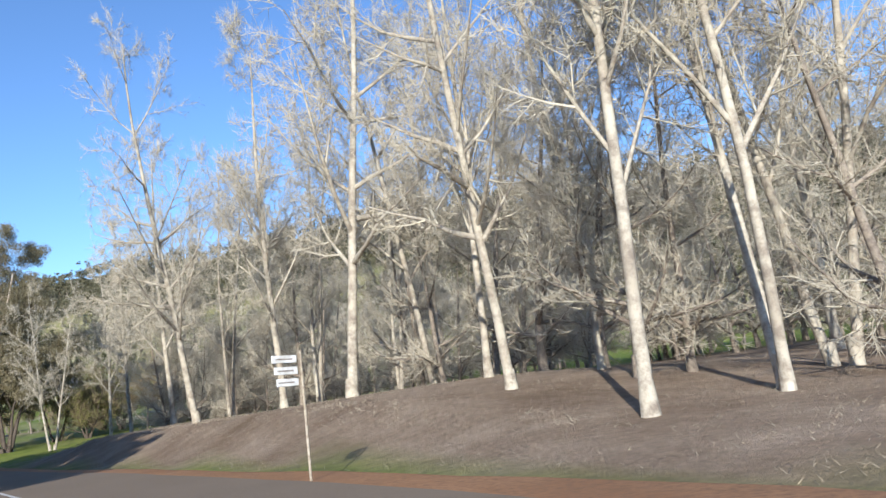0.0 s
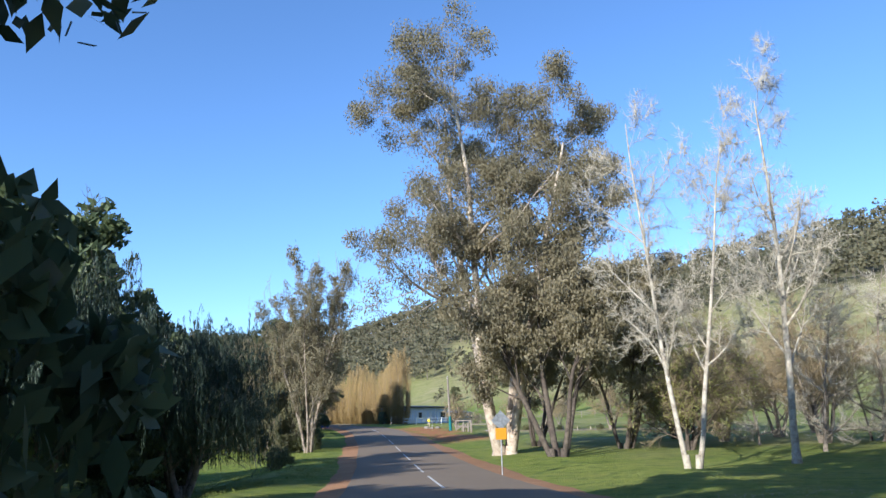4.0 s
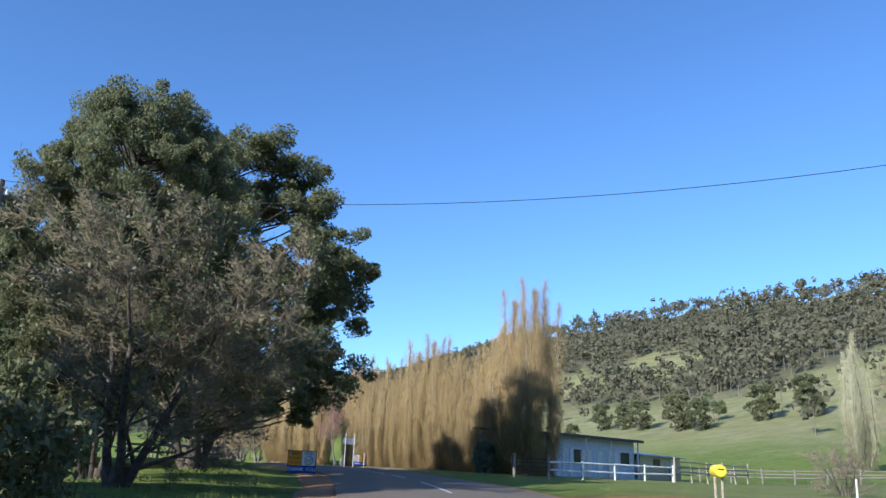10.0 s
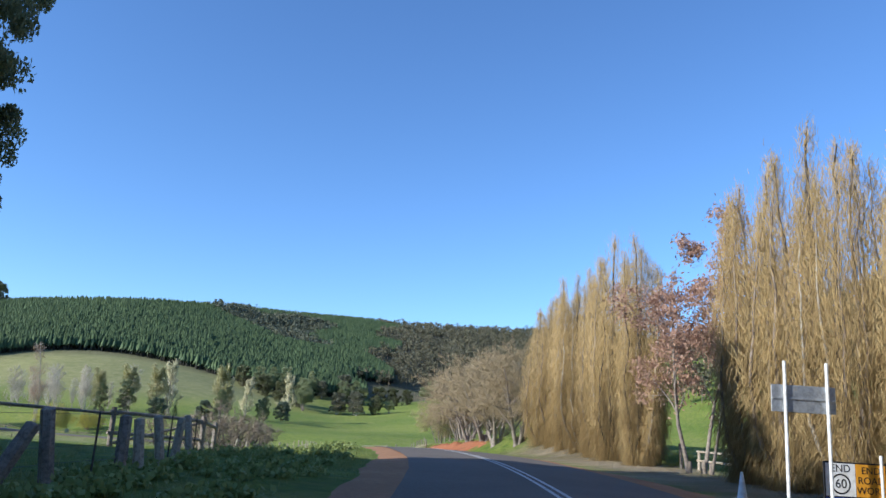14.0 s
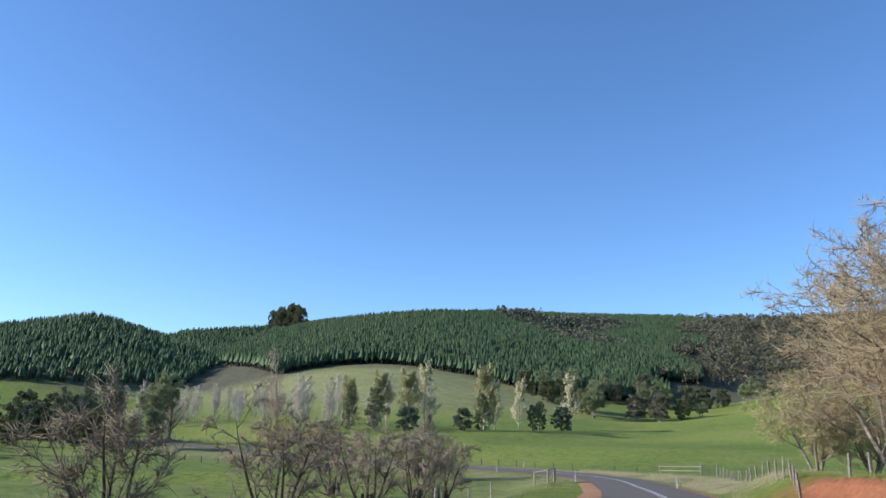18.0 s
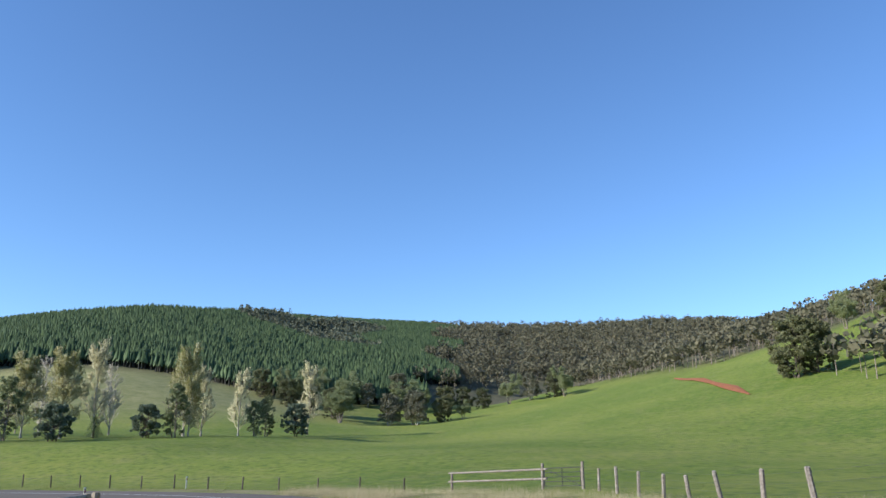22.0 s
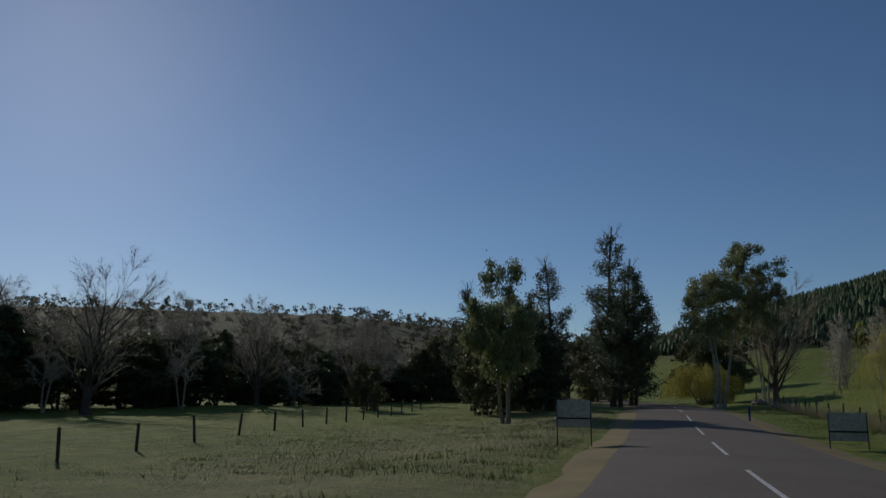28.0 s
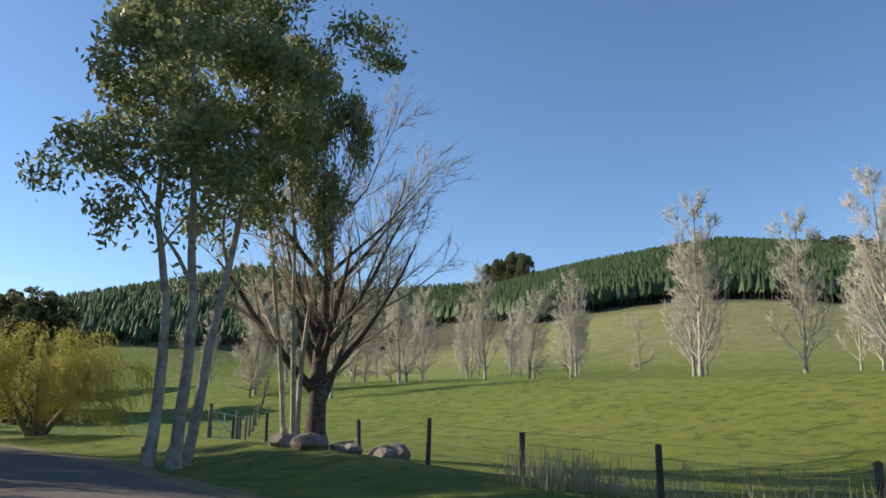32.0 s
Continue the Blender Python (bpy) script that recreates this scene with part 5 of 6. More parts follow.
# the golden poplar row on the right of the bend
row = [(-28.7, 193.5, 16.4, "poplar_a"), (-30.4, 196.0, 16.0, "poplar_a"), (-31.6, 198.0, 13.9, "poplar_b"), (-33.2, 200.2, 12.6, "poplar_b"), (-34.6, 202.4, 9.9, "poplar_c"), (-36.0, 204.4, 12.4, "poplar_b"), (-37.6, 206.0, 12.9, "poplar_c"),
       (-39.2, 207.6, 14.3, "poplar_a"), (-41.2, 209.9, 13.3, "poplar_c"), (-43.0, 212.0, 11.2, "poplar_b"), (-44.8, 214.2, 12.8, "poplar_a"), (-46.8, 216.6, 12.4, "poplar_b"), (-48.6, 219.0, 13.0, "poplar_c"), (-50.4, 221.4, 13.3, "poplar_b"),
       (-57.4, 230.0, 13.6, "poplar_b"), (-59.6, 232.4, 13.3, "poplar_c"), (-61.4, 234.6, 13.1, "poplar_a"), (-63.2, 237.0, 13.0, "poplar_b"), (-65.2, 239.2, 12.4, "poplar_c"), (-67.0, 241.4, 12.6, "poplar_b"), (-69.3, 244.0, 11.6, "poplar_c")]
for x, y, h, k in row:
    plant(k, x, y, h, group="poplar row")
for x, y, h, k in row[3::4]:
    plant("poplar_c", x + 1.5, y + 0.9, h * 0.72, group="poplar row")
plant("rust_round", -53.6, 226.6, 10.3)
# added bush: stands in for the evergreen's shadow low on the poplars
plant("round", -32.6, 196.6, 2.4)
# brown bare trees after the poplars
for x, y, k, h in ((-73.0, 247.5, "brown_a", 8.5), (-78.0, 253.0, "brown_a", 9.0), (-83.0, 259.5, "brown_a", 9.5), (-88.5, 266.0, "brown_a", 9.5), (-93.5, 273.5, "brown_a", 11.5), (-98.5, 280.5, "brown_a", 8.6), (-106.2, 293.2, "brown_a", 6.2), (-109.0, 291.4, "bud", 7.4), (-96, 286, "brown_a", 8)):
    plant(k, x, y, h, group="bare roadside trees", wide=h / 9.0 * (1.2 if k == "brown_a" else 0.98))
# left paddock
for x, y, h in ((-124, 269, 4.6), (-118, 262, 4.4), (-131, 276, 4.4), (-112, 254, 4.6), (-150, 286, 5.0), (-138, 270, 5.0), (-106, 246, 4.2), (-158, 279, 5.0)):
    plant("bare_shrub", x, y, h * 1.3, group="bare paddock shrubs")
# the pasture trees
for x, y, k, h in ((-268.3, 339.5, "cypress", 9.0), (-263.4, 344.8, "field_gum", 10.5), (-250.4, 347, "round", 5.8), (-241.5, 364.5, "field_gum", 9.0), (-245, 361, "round", 5.5), (-248.3, 399, "round", 6.5), (-246, 386, "field_gum", 6.8), (-251, 393, "field_gum", 8.0), (-252, 355, "young_pine", 4.2),
                   (-264.1, 331.7, "wpop_t", 10.5), (-261.5, 415, "wpop_a", 13), (-253, 374, "wpop_b", 14), (-257, 381, "wpop_a", 11), (-258, 352, "wpop_b", 12.5), (-265, 362, "wpop_a", 13.5), (-273, 352, "wpop_b", 12.5), (-279, 345, "wpop_b", 11), (-264, 396, "wpop_a", 11), (-247, 371, "wpop_b", 9),
                   (-283, 360, "wpop_t", 12), (-295, 350, "wpop_t", 11), (-303, 343, "wpop_t", 11), (-238.4, 307.2, "willow", 9.8), (-241.5, 319.0, "willow", 6.4), (-264, 317, "rust", 24.0), (-271.5, 326, "wpop_t", 11), (-286, 333, "wpop_t", 10), (-296, 326, "wpop_t", 10), (-277, 372, "wpop_t", 11)):
    plant(k, x, y, h * (1.25 if k[:4] == "wpop" else 1.0 if k in ("willow", "rust", "young_pine") else 1.12), group="pasture trees", wide=0.78 if k == "willow" else None)
for i, (x, y) in enumerate(((-311.2, 324.1), (-318.3, 310.2), (-307.4, 334.5), (-301, 350), (-321, 320), (-326, 328), (-330, 310), (-334, 338), (-316, 343), (-340, 320), (-314, 303), (-324, 298), (-344, 304), (-326, 350), (-350, 330), (-298, 362), (-312, 360))):
    plant("wpop_t", x, y, 9.0 + (i * 7 % 5) * 0.6, group="pale poplars on the slope")
for i in range(26):
    plant(("wpop_t", "thin_a")[i % 2], -318 - prng.uniform(0, 62), 292 + prng.uniform(0, 62), prng.uniform(7.5, 10.5), group="pale poplars on the slope", wide=0.8)
# the trees at the far bend
plant("gum_fork", -271.7, 289.6, 14.2, 0, wide=1.02)
plant("gum_fork", -275.4, 293.4, 14.6, 120, wide=0.6)
plant("fan", -275.8, 294.2, 11.8)
for x, y, h in ((-272.1, 279.1, 19), (-268, 274, 16), (-275.4, 280.0, 16), (-281, 277, 13), (-262, 268, 13)):
    plant("conifer", x, y, h, group="dark she-oaks by the road")
plant("olive_far", -258, 258, 5)
plant("willow", -289, 284.5, 6.5)
for x, y, h in ((-241.5, 281.5, 9.8),):
    plant("mint", x, y, h + 0.4, wide=0.62)
for i in range(40):
    a = prng.uniform(0, 1)
    x, y = -215 - 150 * a + prng.uniform(-14, 14), 235 - 5 * a + prng.uniform(-14, 14)
    plant(("thin_a", "white_b", "fan")[i % 3], x, y, prng.uniform(9, 14), group="bare trees along the creek")
for i in range(14):
    plant("olive_far", -300 - prng.uniform(0, 60), prng.uniform(225, 280), prng.uniform(7, 12), group="trees along the creek")
for i in range(46):
    a = i / 45
    plant(("dark_far", "olive_far")[i % 2], -222 - 125 * a + prng.uniform(-4, 4), 238 - 10 * a + prng.uniform(-5, 5), prng.uniform(6, 9.5), group="dark trees along the creek", wide=prng.uniform(0.7, 0.95))
# bush at the foot of the plantation, the clump on the ridge
for x, y, h in ((-325, 524, 11), (-319, 530, 12), (-312, 538, 11), (-306, 543, 10), (-340, 510, 12), (-335, 516, 10), (-348, 484, 12), (-352, 490, 13), (-358, 497, 12), (-300, 548, 10), (-292, 556, 11), (-284, 560, 12), (-276, 566, 12), (-268, 560, 11), (-352, 506, 12), (-332, 532, 13), (-366, 486, 12), (-307, 472, 13), (-301, 466, 11), (-315, 476, 12), (-293, 481, 11), (-287, 487, 13), (-281, 482, 10), (-276, 490, 9), (-271, 494, 6), (-322, 484, 13), (-330, 480, 11), (-299, 490, 10)):
    plant(("olive_far", "mint", "bush_gum")[int(-x) % 3], x, y, h + prng.uniform(-1, 1), group="bush at the foot of the plantation")
for i in range(14):
    x, y = -690 + prng.uniform(-26, 26), 500 + prng.uniform(-12, 12)
    plant("olive_far", x, y, prng.uniform(19, 27), group="tall trees on the ridge", wide=prng.uniform(1.0, 1.4))
for x, y in ((-16, 372), (0, 332), (-4, 340), (6, 345), (-22, 380), (-12, 360), (14, 330), (-30, 350), (22, 322)):
    plant(("olive_far", "mint")[int(y) % 2], x, y, prng.uniform(6, 10), group="bushes on the lower slope")
for x, y, h, k in ((-161, 476, 15, "olive_far"), (-157, 479, 13, "olive_far"), (-163, 560, 12, "mint"), (-150, 566, 12, "olive_far"), (-132, 548, 11, "mint")):
    plant(k, x, y, h, group="trees on the green slope")
# dark undergrowth beside the last bend
for i, (s, lat, h) in enumerate(((470, -16, 8), (477, -13, 8), (483, -15, 9), (490, -13, 8.5), (497, -15, 9), (505, -13, 8.5), (513, -12, 9), (522, -13, 9))):
    plant(("olive_far", "dark_far", "wattle")[i % 3], *beside_road(s, lat), h, group="evergreen trees by the bend")


# ==== woods on the hills
def woods(name, label, kind, n, boxes, rule, hmin, hmax, seed):
    """Far woods as one piece: many small trees, each with its own stem and crown."""
    rng = np.random.default_rng(seed)
    xs = np.concatenate([rng.uniform(b[0], b[1], int(n * 3 * b[4])) for b in boxes])
    ys = np.concatenate([rng.uniform(b[2], b[3], int(n * 3 * b[4])) for b in boxes])
    ok = rule(xs, ys)
    xs, ys = xs[ok], ys[ok]
    pick = rng.permutation(len(xs))[:n]
    xs, ys = xs[pick], ys[pick]
    z = ground_z(xs, ys)
    h = rng.uniform(hmin, hmax, len(xs))
    c = np.stack([xs, ys, z], 1)
    chunks = []
    if kind == "pine":
        # a ragged whorled cone, its boughs drooping by turns
        k = np.arange(10)
        an = k[None] * 2 * math.pi / 10 + rng.uniform(0, 6.28, (len(h), 1))
        wide = np.where(k % 2, 0.095, 0.19)[None] * rng.uniform(0.8, 1.25, (len(h), 10)) * h[:, None]
        low = np.where(k % 2, 0.42, 0.27)[None] + rng.normal(0, 0.05, (len(h), 10))
        ring = np.stack([np.cos(an) * wide, np.sin(an) * wide, low * h[:, None]], 2) + c[:, None]
        tip = c + np.array([0, 0, 1.0]) * h[:, None] + rng.normal(0, 0.1, c.shape)
        v = np.concatenate([ring, tip[:, None]], 1).reshape(-1, 3)
        f = np.stack([k, (k + 1) % 10, np.full(10, 10)], 1)
        chunks.append((v, (f[None] + (np.arange(len(h)) * 11)[:, None, None]).reshape(-1, 3)))
        ob = mesh_part(name, chunks, M_LEAF_PINE, None)
        tagged(ob, label, "woods", kind="stuff")
        # wide near-black stems: shade inside the wood's edge, put into their colour
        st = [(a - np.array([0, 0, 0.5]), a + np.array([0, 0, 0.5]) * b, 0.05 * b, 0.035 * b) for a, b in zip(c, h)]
        mesh_part("stems", [tube_chunk(st, 3)], M_SHADED_DEAD_NEEDLE, ob, "stems and dead lower branches, near-black with the wood's inner shade")
        return
    puffs, per = 5, 9
    o = rng.normal(0, 1, (len(h), puffs, 1, 3)) * np.array([0.15, 0.15, 0.14])
    g = rng.normal(0, 1, (len(h), puffs, per, 3))
    g /= np.linalg.norm(g, axis=3)[..., None]
    out = (g + rng.normal(0, 0.6, g.shape)).reshape(-1, 3)
    g = g * rng.uniform(0.7, 1.0, (len(h), puffs, per, 1)) * rng.uniform(0.12, 0.22, (len(h), puffs, 1, 1)) * np.array([1, 1, 0.85])
    lc = (c[:, None, None] + (g + o + np.array([0, 0, 0.58])) * h[:, None, None, None]).reshape(-1, 3)
    u = np.cross(out, rng.normal(0, 1, out.shape))
    u /= np.linalg.norm(u, axis=1)[:, None] + 1e-9
    w = np.cross(out, u)
    w /= np.linalg.norm(w, axis=1)[:, None] + 1e-9
    r = (np.repeat(h, per * puffs) * rng.uniform(0.045, 0.095, len(lc)))[:, None]
    v = np.stack([lc - u * r, lc - w * r * 0.8, lc + u * r, lc + w * r * 0.8], 1).reshape(-1, 3)
    ob = mesh_part(name, [(v, np.arange(len(v)).reshape(-1, 4))], M_LEAF_GULLY if "gully" in name else M_LEAF_HILL, None)
    tagged(ob, label, "woods", kind="stuff")
    st = [(a - np.array([0, 0, 0.5]), a + np.array([0, 0, 0.62]) * b, 0.013 * b, 0.007 * b) for a, b in zip(c, h)]
    mesh_part("stems", [tube_chunk(st, 3)], M_BARK_GREY, ob)


def eastward(x, y):
    """True east of the wandering line where the plantation ends and the bush begins."""
    w = np.array([noise.noise((a * 0.02, b * 0.02, 6.1)) for a, b in zip(x, y)])
    return -(x + 128) <= 0.754 * (y - 291) + 60 * w


def pine_rule(x, y):
    n, p, w, s, f = hills(x, y)
    return (p > 13) & (p > f * 0.92 + 4) & ((p > n) | (x < -400)) & ~eastward(x, y) & ~((x < -660) & (y > 485) & (y < 515)) & ~(wet(x, y) < 21)


def north_rule(x, y):
    n, p, w, s, f = hills(x, y)
    edge = np.array([noise.noise((a * 0.011, b * 0.011, 1.7)) for a, b in zip(x, y)])
    thin = (x > -40) & (n < 70) & (y > 230)
    east = eastward(x, y) & (np.maximum(n, p) > 20)
    gap = np.zeros(len(x), bool)
    for cx, cy, rx, ry in CLEARINGS:
        gap |= ((x - cx) / rx) ** 2 + ((y - cy) / ry) ** 2 < 1 + 0.8 * edge
    return ~gap & ((n >= p) | east) & (np.maximum(n, p) > np.where(y < 230, 9, 26 + 18 * edge + 7 * thin))


woods("pine_plantation", "dark green pine plantation on the hillside", "pine", 64000, [(-720, -330, 400, 1160, 2.2)], pine_rule, 6.5, 10.0, 1)
woods("pine_hill", "dark pine wood on the western hill", "pine", 11000, [(-780, -470, 180, 480, 1.8)], lambda x, y: (hills(x, y)[2] > 15) & (hills(x, y)[2] > hills(x, y)[1]), 5, 8, 2)
woods("gully_woods", "grey-green bush in the gully of the plantation", "gum", 1500, [(-640, -440, 600, 775, 4)], lambda x, y: wet(x, y) < 25, 8, 13, 3)
woods("hill_bush", "olive-grey eucalyptus bush on the northern hill", "gum", 13000, [(-640, 330, 380, 1160, 1.4), (90, 480, -200, 400, 0.5)], north_rule, 7.5, 13.5, 4)
woods("southern_bush", "grey eucalyptus bush on the southern hill", "gum", 2200, [(-860, -200, -380, 220, 1.5)], lambda x, y: hills(x, y)[3] > 8, 6, 11, 5)
woods("slope_trees", "scattered eucalyptus on the green slope", "gum", 110, [(-40, 150, 250, 600, 1)], lambda x, y: hills(x, y)[0] > 6, 7, 13, 8)


# ==== fences, gates, posts, signs, poles, the house
def shared(name, me, parent, m, label=""):
    ob = new(name, me)
    ob.parent = parent
    ob.matrix_basis = m
    if label:
        tagged(ob, label)
    return ob


def post_mesh(h, r, material, sides=7, square=False, seed=0):
    """A worn post: a little crooked, with a chamfered top; it goes half a metre into the ground."""
    rng = random.Random(seed)
    bm = bmesh.new()
    if square:
        box((r * 2, r * 1.6, h + 0.5), (0, 0, h / 2 - 0.25), (0, 0, 0), 0.012, bm)
    else:
        rod((0, 0, -0.5), (0, 0, h), r * 1.06, r * 0.94, sides, bm)
        top = [e for e in bm.edges if all(v.co.z > h - 0.01 for v in e.verts)]
        bmesh.ops.bevel(bm, geom=top, offset=r * 0.3, segments=1, affect="EDGES")
    for v in bm.verts:
        v.co.x += rng.uniform(-0.1, 0.1) * r + 0.02 * math.sin(v.co.z * 2 + seed)
        v.co.y += rng.uniform(-0.1, 0.1) * r
        if v.co.z > h - 0.03:
            v.co.z += rng.uniform(-0.02, 0.01)
    me = bpy.data.meshes.new("post")
    bm.to_mesh(me)
    bm.free()
    me.materials.append(material)
    return me


def wire_part(parent, pts, r=0.004, name="wire", material=None):
    segs = [(np.array(a, float), np.array(b, float), r, r) for a, b in zip(pts[:-1], pts[1:])]
    return mesh_part(name, [tube_chunk(segs, 4)], material or M_GREY_METAL, parent)


def fence(places, h, r, material, wires=4, lean=2.0, label="", square=False, rails=0, seed=1, thin_every=0):
    """Posts at the places with wires, or rails, between them."""
    rng = random.Random(seed)
    x0, y0 = places[0]
    z0 = stand(x0, y0)
    f = thing("fence", (x0, y0, z0), 0, label, "fence")
    kinds = [post_mesh(h, r, material, square=square, seed=k) for k in range(3)]
    thin = post_mesh(h * 0.98, 0.018, M_DARK_METAL, 5, seed=9)
    base_pts = []
    for i, (x, y) in enumerate(places):
        z = stand(x, y)
        base_pts.append((x - x0, y - y0, z - z0))
        me = thin if thin_every and i % thin_every else kinds[i % 3]
        k = rng.uniform(0.9, 1.08)
        shared("post", me, f, pose(x - x0, y - y0, z - z0, rng.gauss(0, lean), rng.gauss(0, lean), rng.uniform(0, 360) if not square else math.degrees(math.atan2(places[-1][1] - y0, places[-1][0] - x0))) @ Matrix.Diagonal((1, 1, k, 1)))
    for w in range(wires):
        zz = h * (0.25 + 0.68 * w / max(wires - 1, 1))
        wire_part(f, [(a, b, c + zz) for a, b, c in base_pts], 0.0032, "wire", M_DARK_METAL)
    for w in range(rails):
        zz = h * (0.45 + 0.45 * w / max(rails - 1, 1))
        for a, b in zip(base_pts[:-1], base_pts[1:]):
            part("rail", rod((a[0], a[1], a[2] + zz + rng.uniform(-0.04, 0.04)), (b[0], b[1], b[2] + zz + rng.uniform(-0.04, 0.04)), 0.055, 0.045, 6), material, f)
    return f


def along(s0, s1, step, lat0, lat1=None, jitter=0.0, seed=2):
    rng = random.Random(seed)
    lat1 = lat0 if lat1 is None else lat1
    out, s = [], s0
    while s <= s1:
        out.append(beside_road(s, lat0 + (lat1 - lat0) * (s - s0) / (s1 - s0) + rng.uniform(-jitter, jitter)))
        s += step
    return out


def even(pts, step):
    """Places at even steps along a line of corners."""
    p = np.array(pts, float)
    run = np.concatenate([[0], np.cumsum(np.linalg.norm(np.diff(p, axis=0), axis=1))])
    q = np.linspace(0, run[-1], int(run[-1] / step) + 1)
    return [(float(x), float(y)) for x, y in zip(np.interp(q, run, p[:, 0]), np.interp(q, run, p[:, 1]))]


def line_of(a, b, n):
    return [(a[0] + (b[0] - a[0]) * i / n, a[1] + (b[1] - a[1]) * i / n) for i in range(n + 1)]


def strainer(x1, y1, x2, y2, h, material, label, rails=(0.95,), brace=False, r=0.09):
    """Two stout posts joined by a rail, as at a fence's end."""
    z1, z2 = stand(x1, y1), stand(x2, y2)
    f = thing("strainer_frame", (x1, y1, z1), 0, label, "fence")
    d = (x2 - x1, y2 - y1, z2 - z1)
    part("post", rod((0, 0, -0.4), (0, 0, h), r, r * 0.92, 8), material, f)
    part("post", rod((d[0], d[1], d[2] - 0.4), (d[0], d[1], d[2] + h), r, r * 0.92, 8), material, f)
    for k in rails:
        part("rail", rod((-d[0] * 0.04, -d[1] * 0.04, h * k), (d[0] * 1.04, d[1] * 1.04, d[2] + h * k), r * 0.7, r * 0.62, 8), material, f)
    if brace:
        part("brace", rod((0, 0, 0.1), (d[0], d[1], d[2] + h * 0.85), r * 0.5, r * 0.5, 6), material, f)
    return f


def field_gate(x1, y1, x2, y2, h, material, label, bars=5, mesh_fill=False):
    """A tube gate hung between two posts."""
    z1, z2 = stand(x1, y1), stand(x2, y2)
    f = thing("field_gate", (x1, y1, z1), 0, label, "gate")
    d = Vector((x2 - x1, y2 - y1, z2 - z1))
    part("post", rod((0, 0, -0.4), (0, 0, h + 0.25), 0.09, 0.085, 8), M_WOOD, f)
    part("post", rod((d.x, d.y, d.z - 0.4), (d.x, d.y, d.z + h + 0.25), 0.09, 0.085, 8), M_WOOD, f)
    a, b = d * 0.05, d * 0.95
    for k in range(bars):
        zz = h * (0.15 + 0.82 * k / (bars - 1))
        part("bar", rod((a.x, a.y, a.z + zz), (b.x, b.y, b.z + zz), 0.02, 0.02, 6), material, f)
    for k in (0.05, 0.5, 0.95):
        part("upright", rod((d.x * k, d.y * k, d.z * k + h * 0.15), (d.x * k, d.y * k, d.z * k + h * 0.97), 0.02, 0.02, 6), material, f)
    part("stay", rod((a.x, a.y, a.z + h * 0.15), (b.x, b.y, b.z + h * 0.97), 0.016, 0.016, 6), material, f)
    return f


def guide_post(x, y, label, reflector=M_RED, material=M_WHITE, h=0.95, band=M_BLACK):
    g = thing("guide_post", (x, y, stand(x, y)), heading(beside(x, y)[0][0]), label, "guide post", "roadside guide posts")
    part("blade", box((0.11, 0.035, h + 0.3), (0, 0, h / 2 - 0.15), (0, 0, 0), 0.008), material, g)
    part("band", box((0.07, 0.045, 0.2), (0, 0, h - 0.2), (0, 0, 0), 0.004), band, g)
    part("reflector", box((0.045, 0.055, 0.13), (0, 0, h - 0.2), (0, 0, 0), 0.003), reflector, g)
    return g


def name_sign():
    x, y = 3.7, 13.2
    g = thing("name_sign", (x, y, stand(x, y)), 22, "white post with three white name boards", "sign")
    part("post", rod((0, 0, -0.4), (0.06, 0, 2.35), 0.024, 0.022, 8), M_WOOD_PALE, g)
    for k in range(3):
        b = part("board", box((0.52 - 0.03 * k, 0.022, 0.13), (-0.30 + 0.015 * k, 0, 2.22 - 0.2 * k), (0, 3, 0), 0.006), M_WHITE, g)
        part("text_bar", box((0.34, 0.004, 0.022), (-0.30, -0.013, 2.22 - 0.2 * k), (0, 3, 0), 0.001), M_WOOD, b)


def road_work_sign(x, y, turn, flip, label):
    """A temporary sign in a frame: a yellow and a white panel over a blue one."""
    g = thing("road_work_sign", (x, y, stand(x, y) + 0.0), turn, label, "sign", "road work signs")
    part("frame", box((1.28, 0.03, 0.98), (0, 0.022, 0.72), (0, 0, 0), 0.01), M_BLACK, g)
    for sx in (-0.5, 0.5):
        part("leg", box((0.04, 0.04, 1.3), (sx, 0.06, 0.5), (6, 0, 0), 0.005), M_GREY_METAL, g)
    k = -1 if flip else 1
    a = part("work_panel", box((0.6, 0.012, 0.62), (-0.305 * k, 0, 0.87), (0, 0, 0), 0.003), M_YELLOW, g, "orange-yellow panel")
    b = part("speed_panel", box((0.6, 0.012, 0.62), (0.305 * k, 0, 0.87), (0, 0, 0), 0.003), M_WHITE, g, "white speed panel")
    c = part("thanks_panel", box((1.22, 0.012, 0.28), (0, 0, 0.395), (0, 0, 0), 0.003), M_BLUE, g, "blue panel")
    for i, w in enumerate(("END", "ROAD", "WORK")):
        words(w, 0.19, (-0.305 * k, -0.009, 1.06 - 0.19 * i), (90, 0, 0), M_BLACK, a)
    words("END", 0.2, (0.305 * k, -0.009, 1.08), (90, 0, 0), M_BLACK, b)
    words("60", 0.24, (0.305 * k, -0.009, 0.79), (90, 0, 0), M_BLACK, b)
    bm = bmesh.new()
    for j in range(28):
        t0, t1 = j * math.tau / 28, (j + 1) * math.tau / 28
        q = [bm.verts.new((0.305 * k + r * math.cos(t), -0.0085, 0.79 + r * math.sin(t))) for r, t in ((0.165, t0), (0.195, t0), (0.195, t1), (0.165, t1))]
        bm.faces.new(q)
    part("ring", bm, M_BLACK, b)
    words("THANK YOU", 0.22, (0, -0.009, 0.395), (90, 0, 0), M_WHITE, c)
    return g


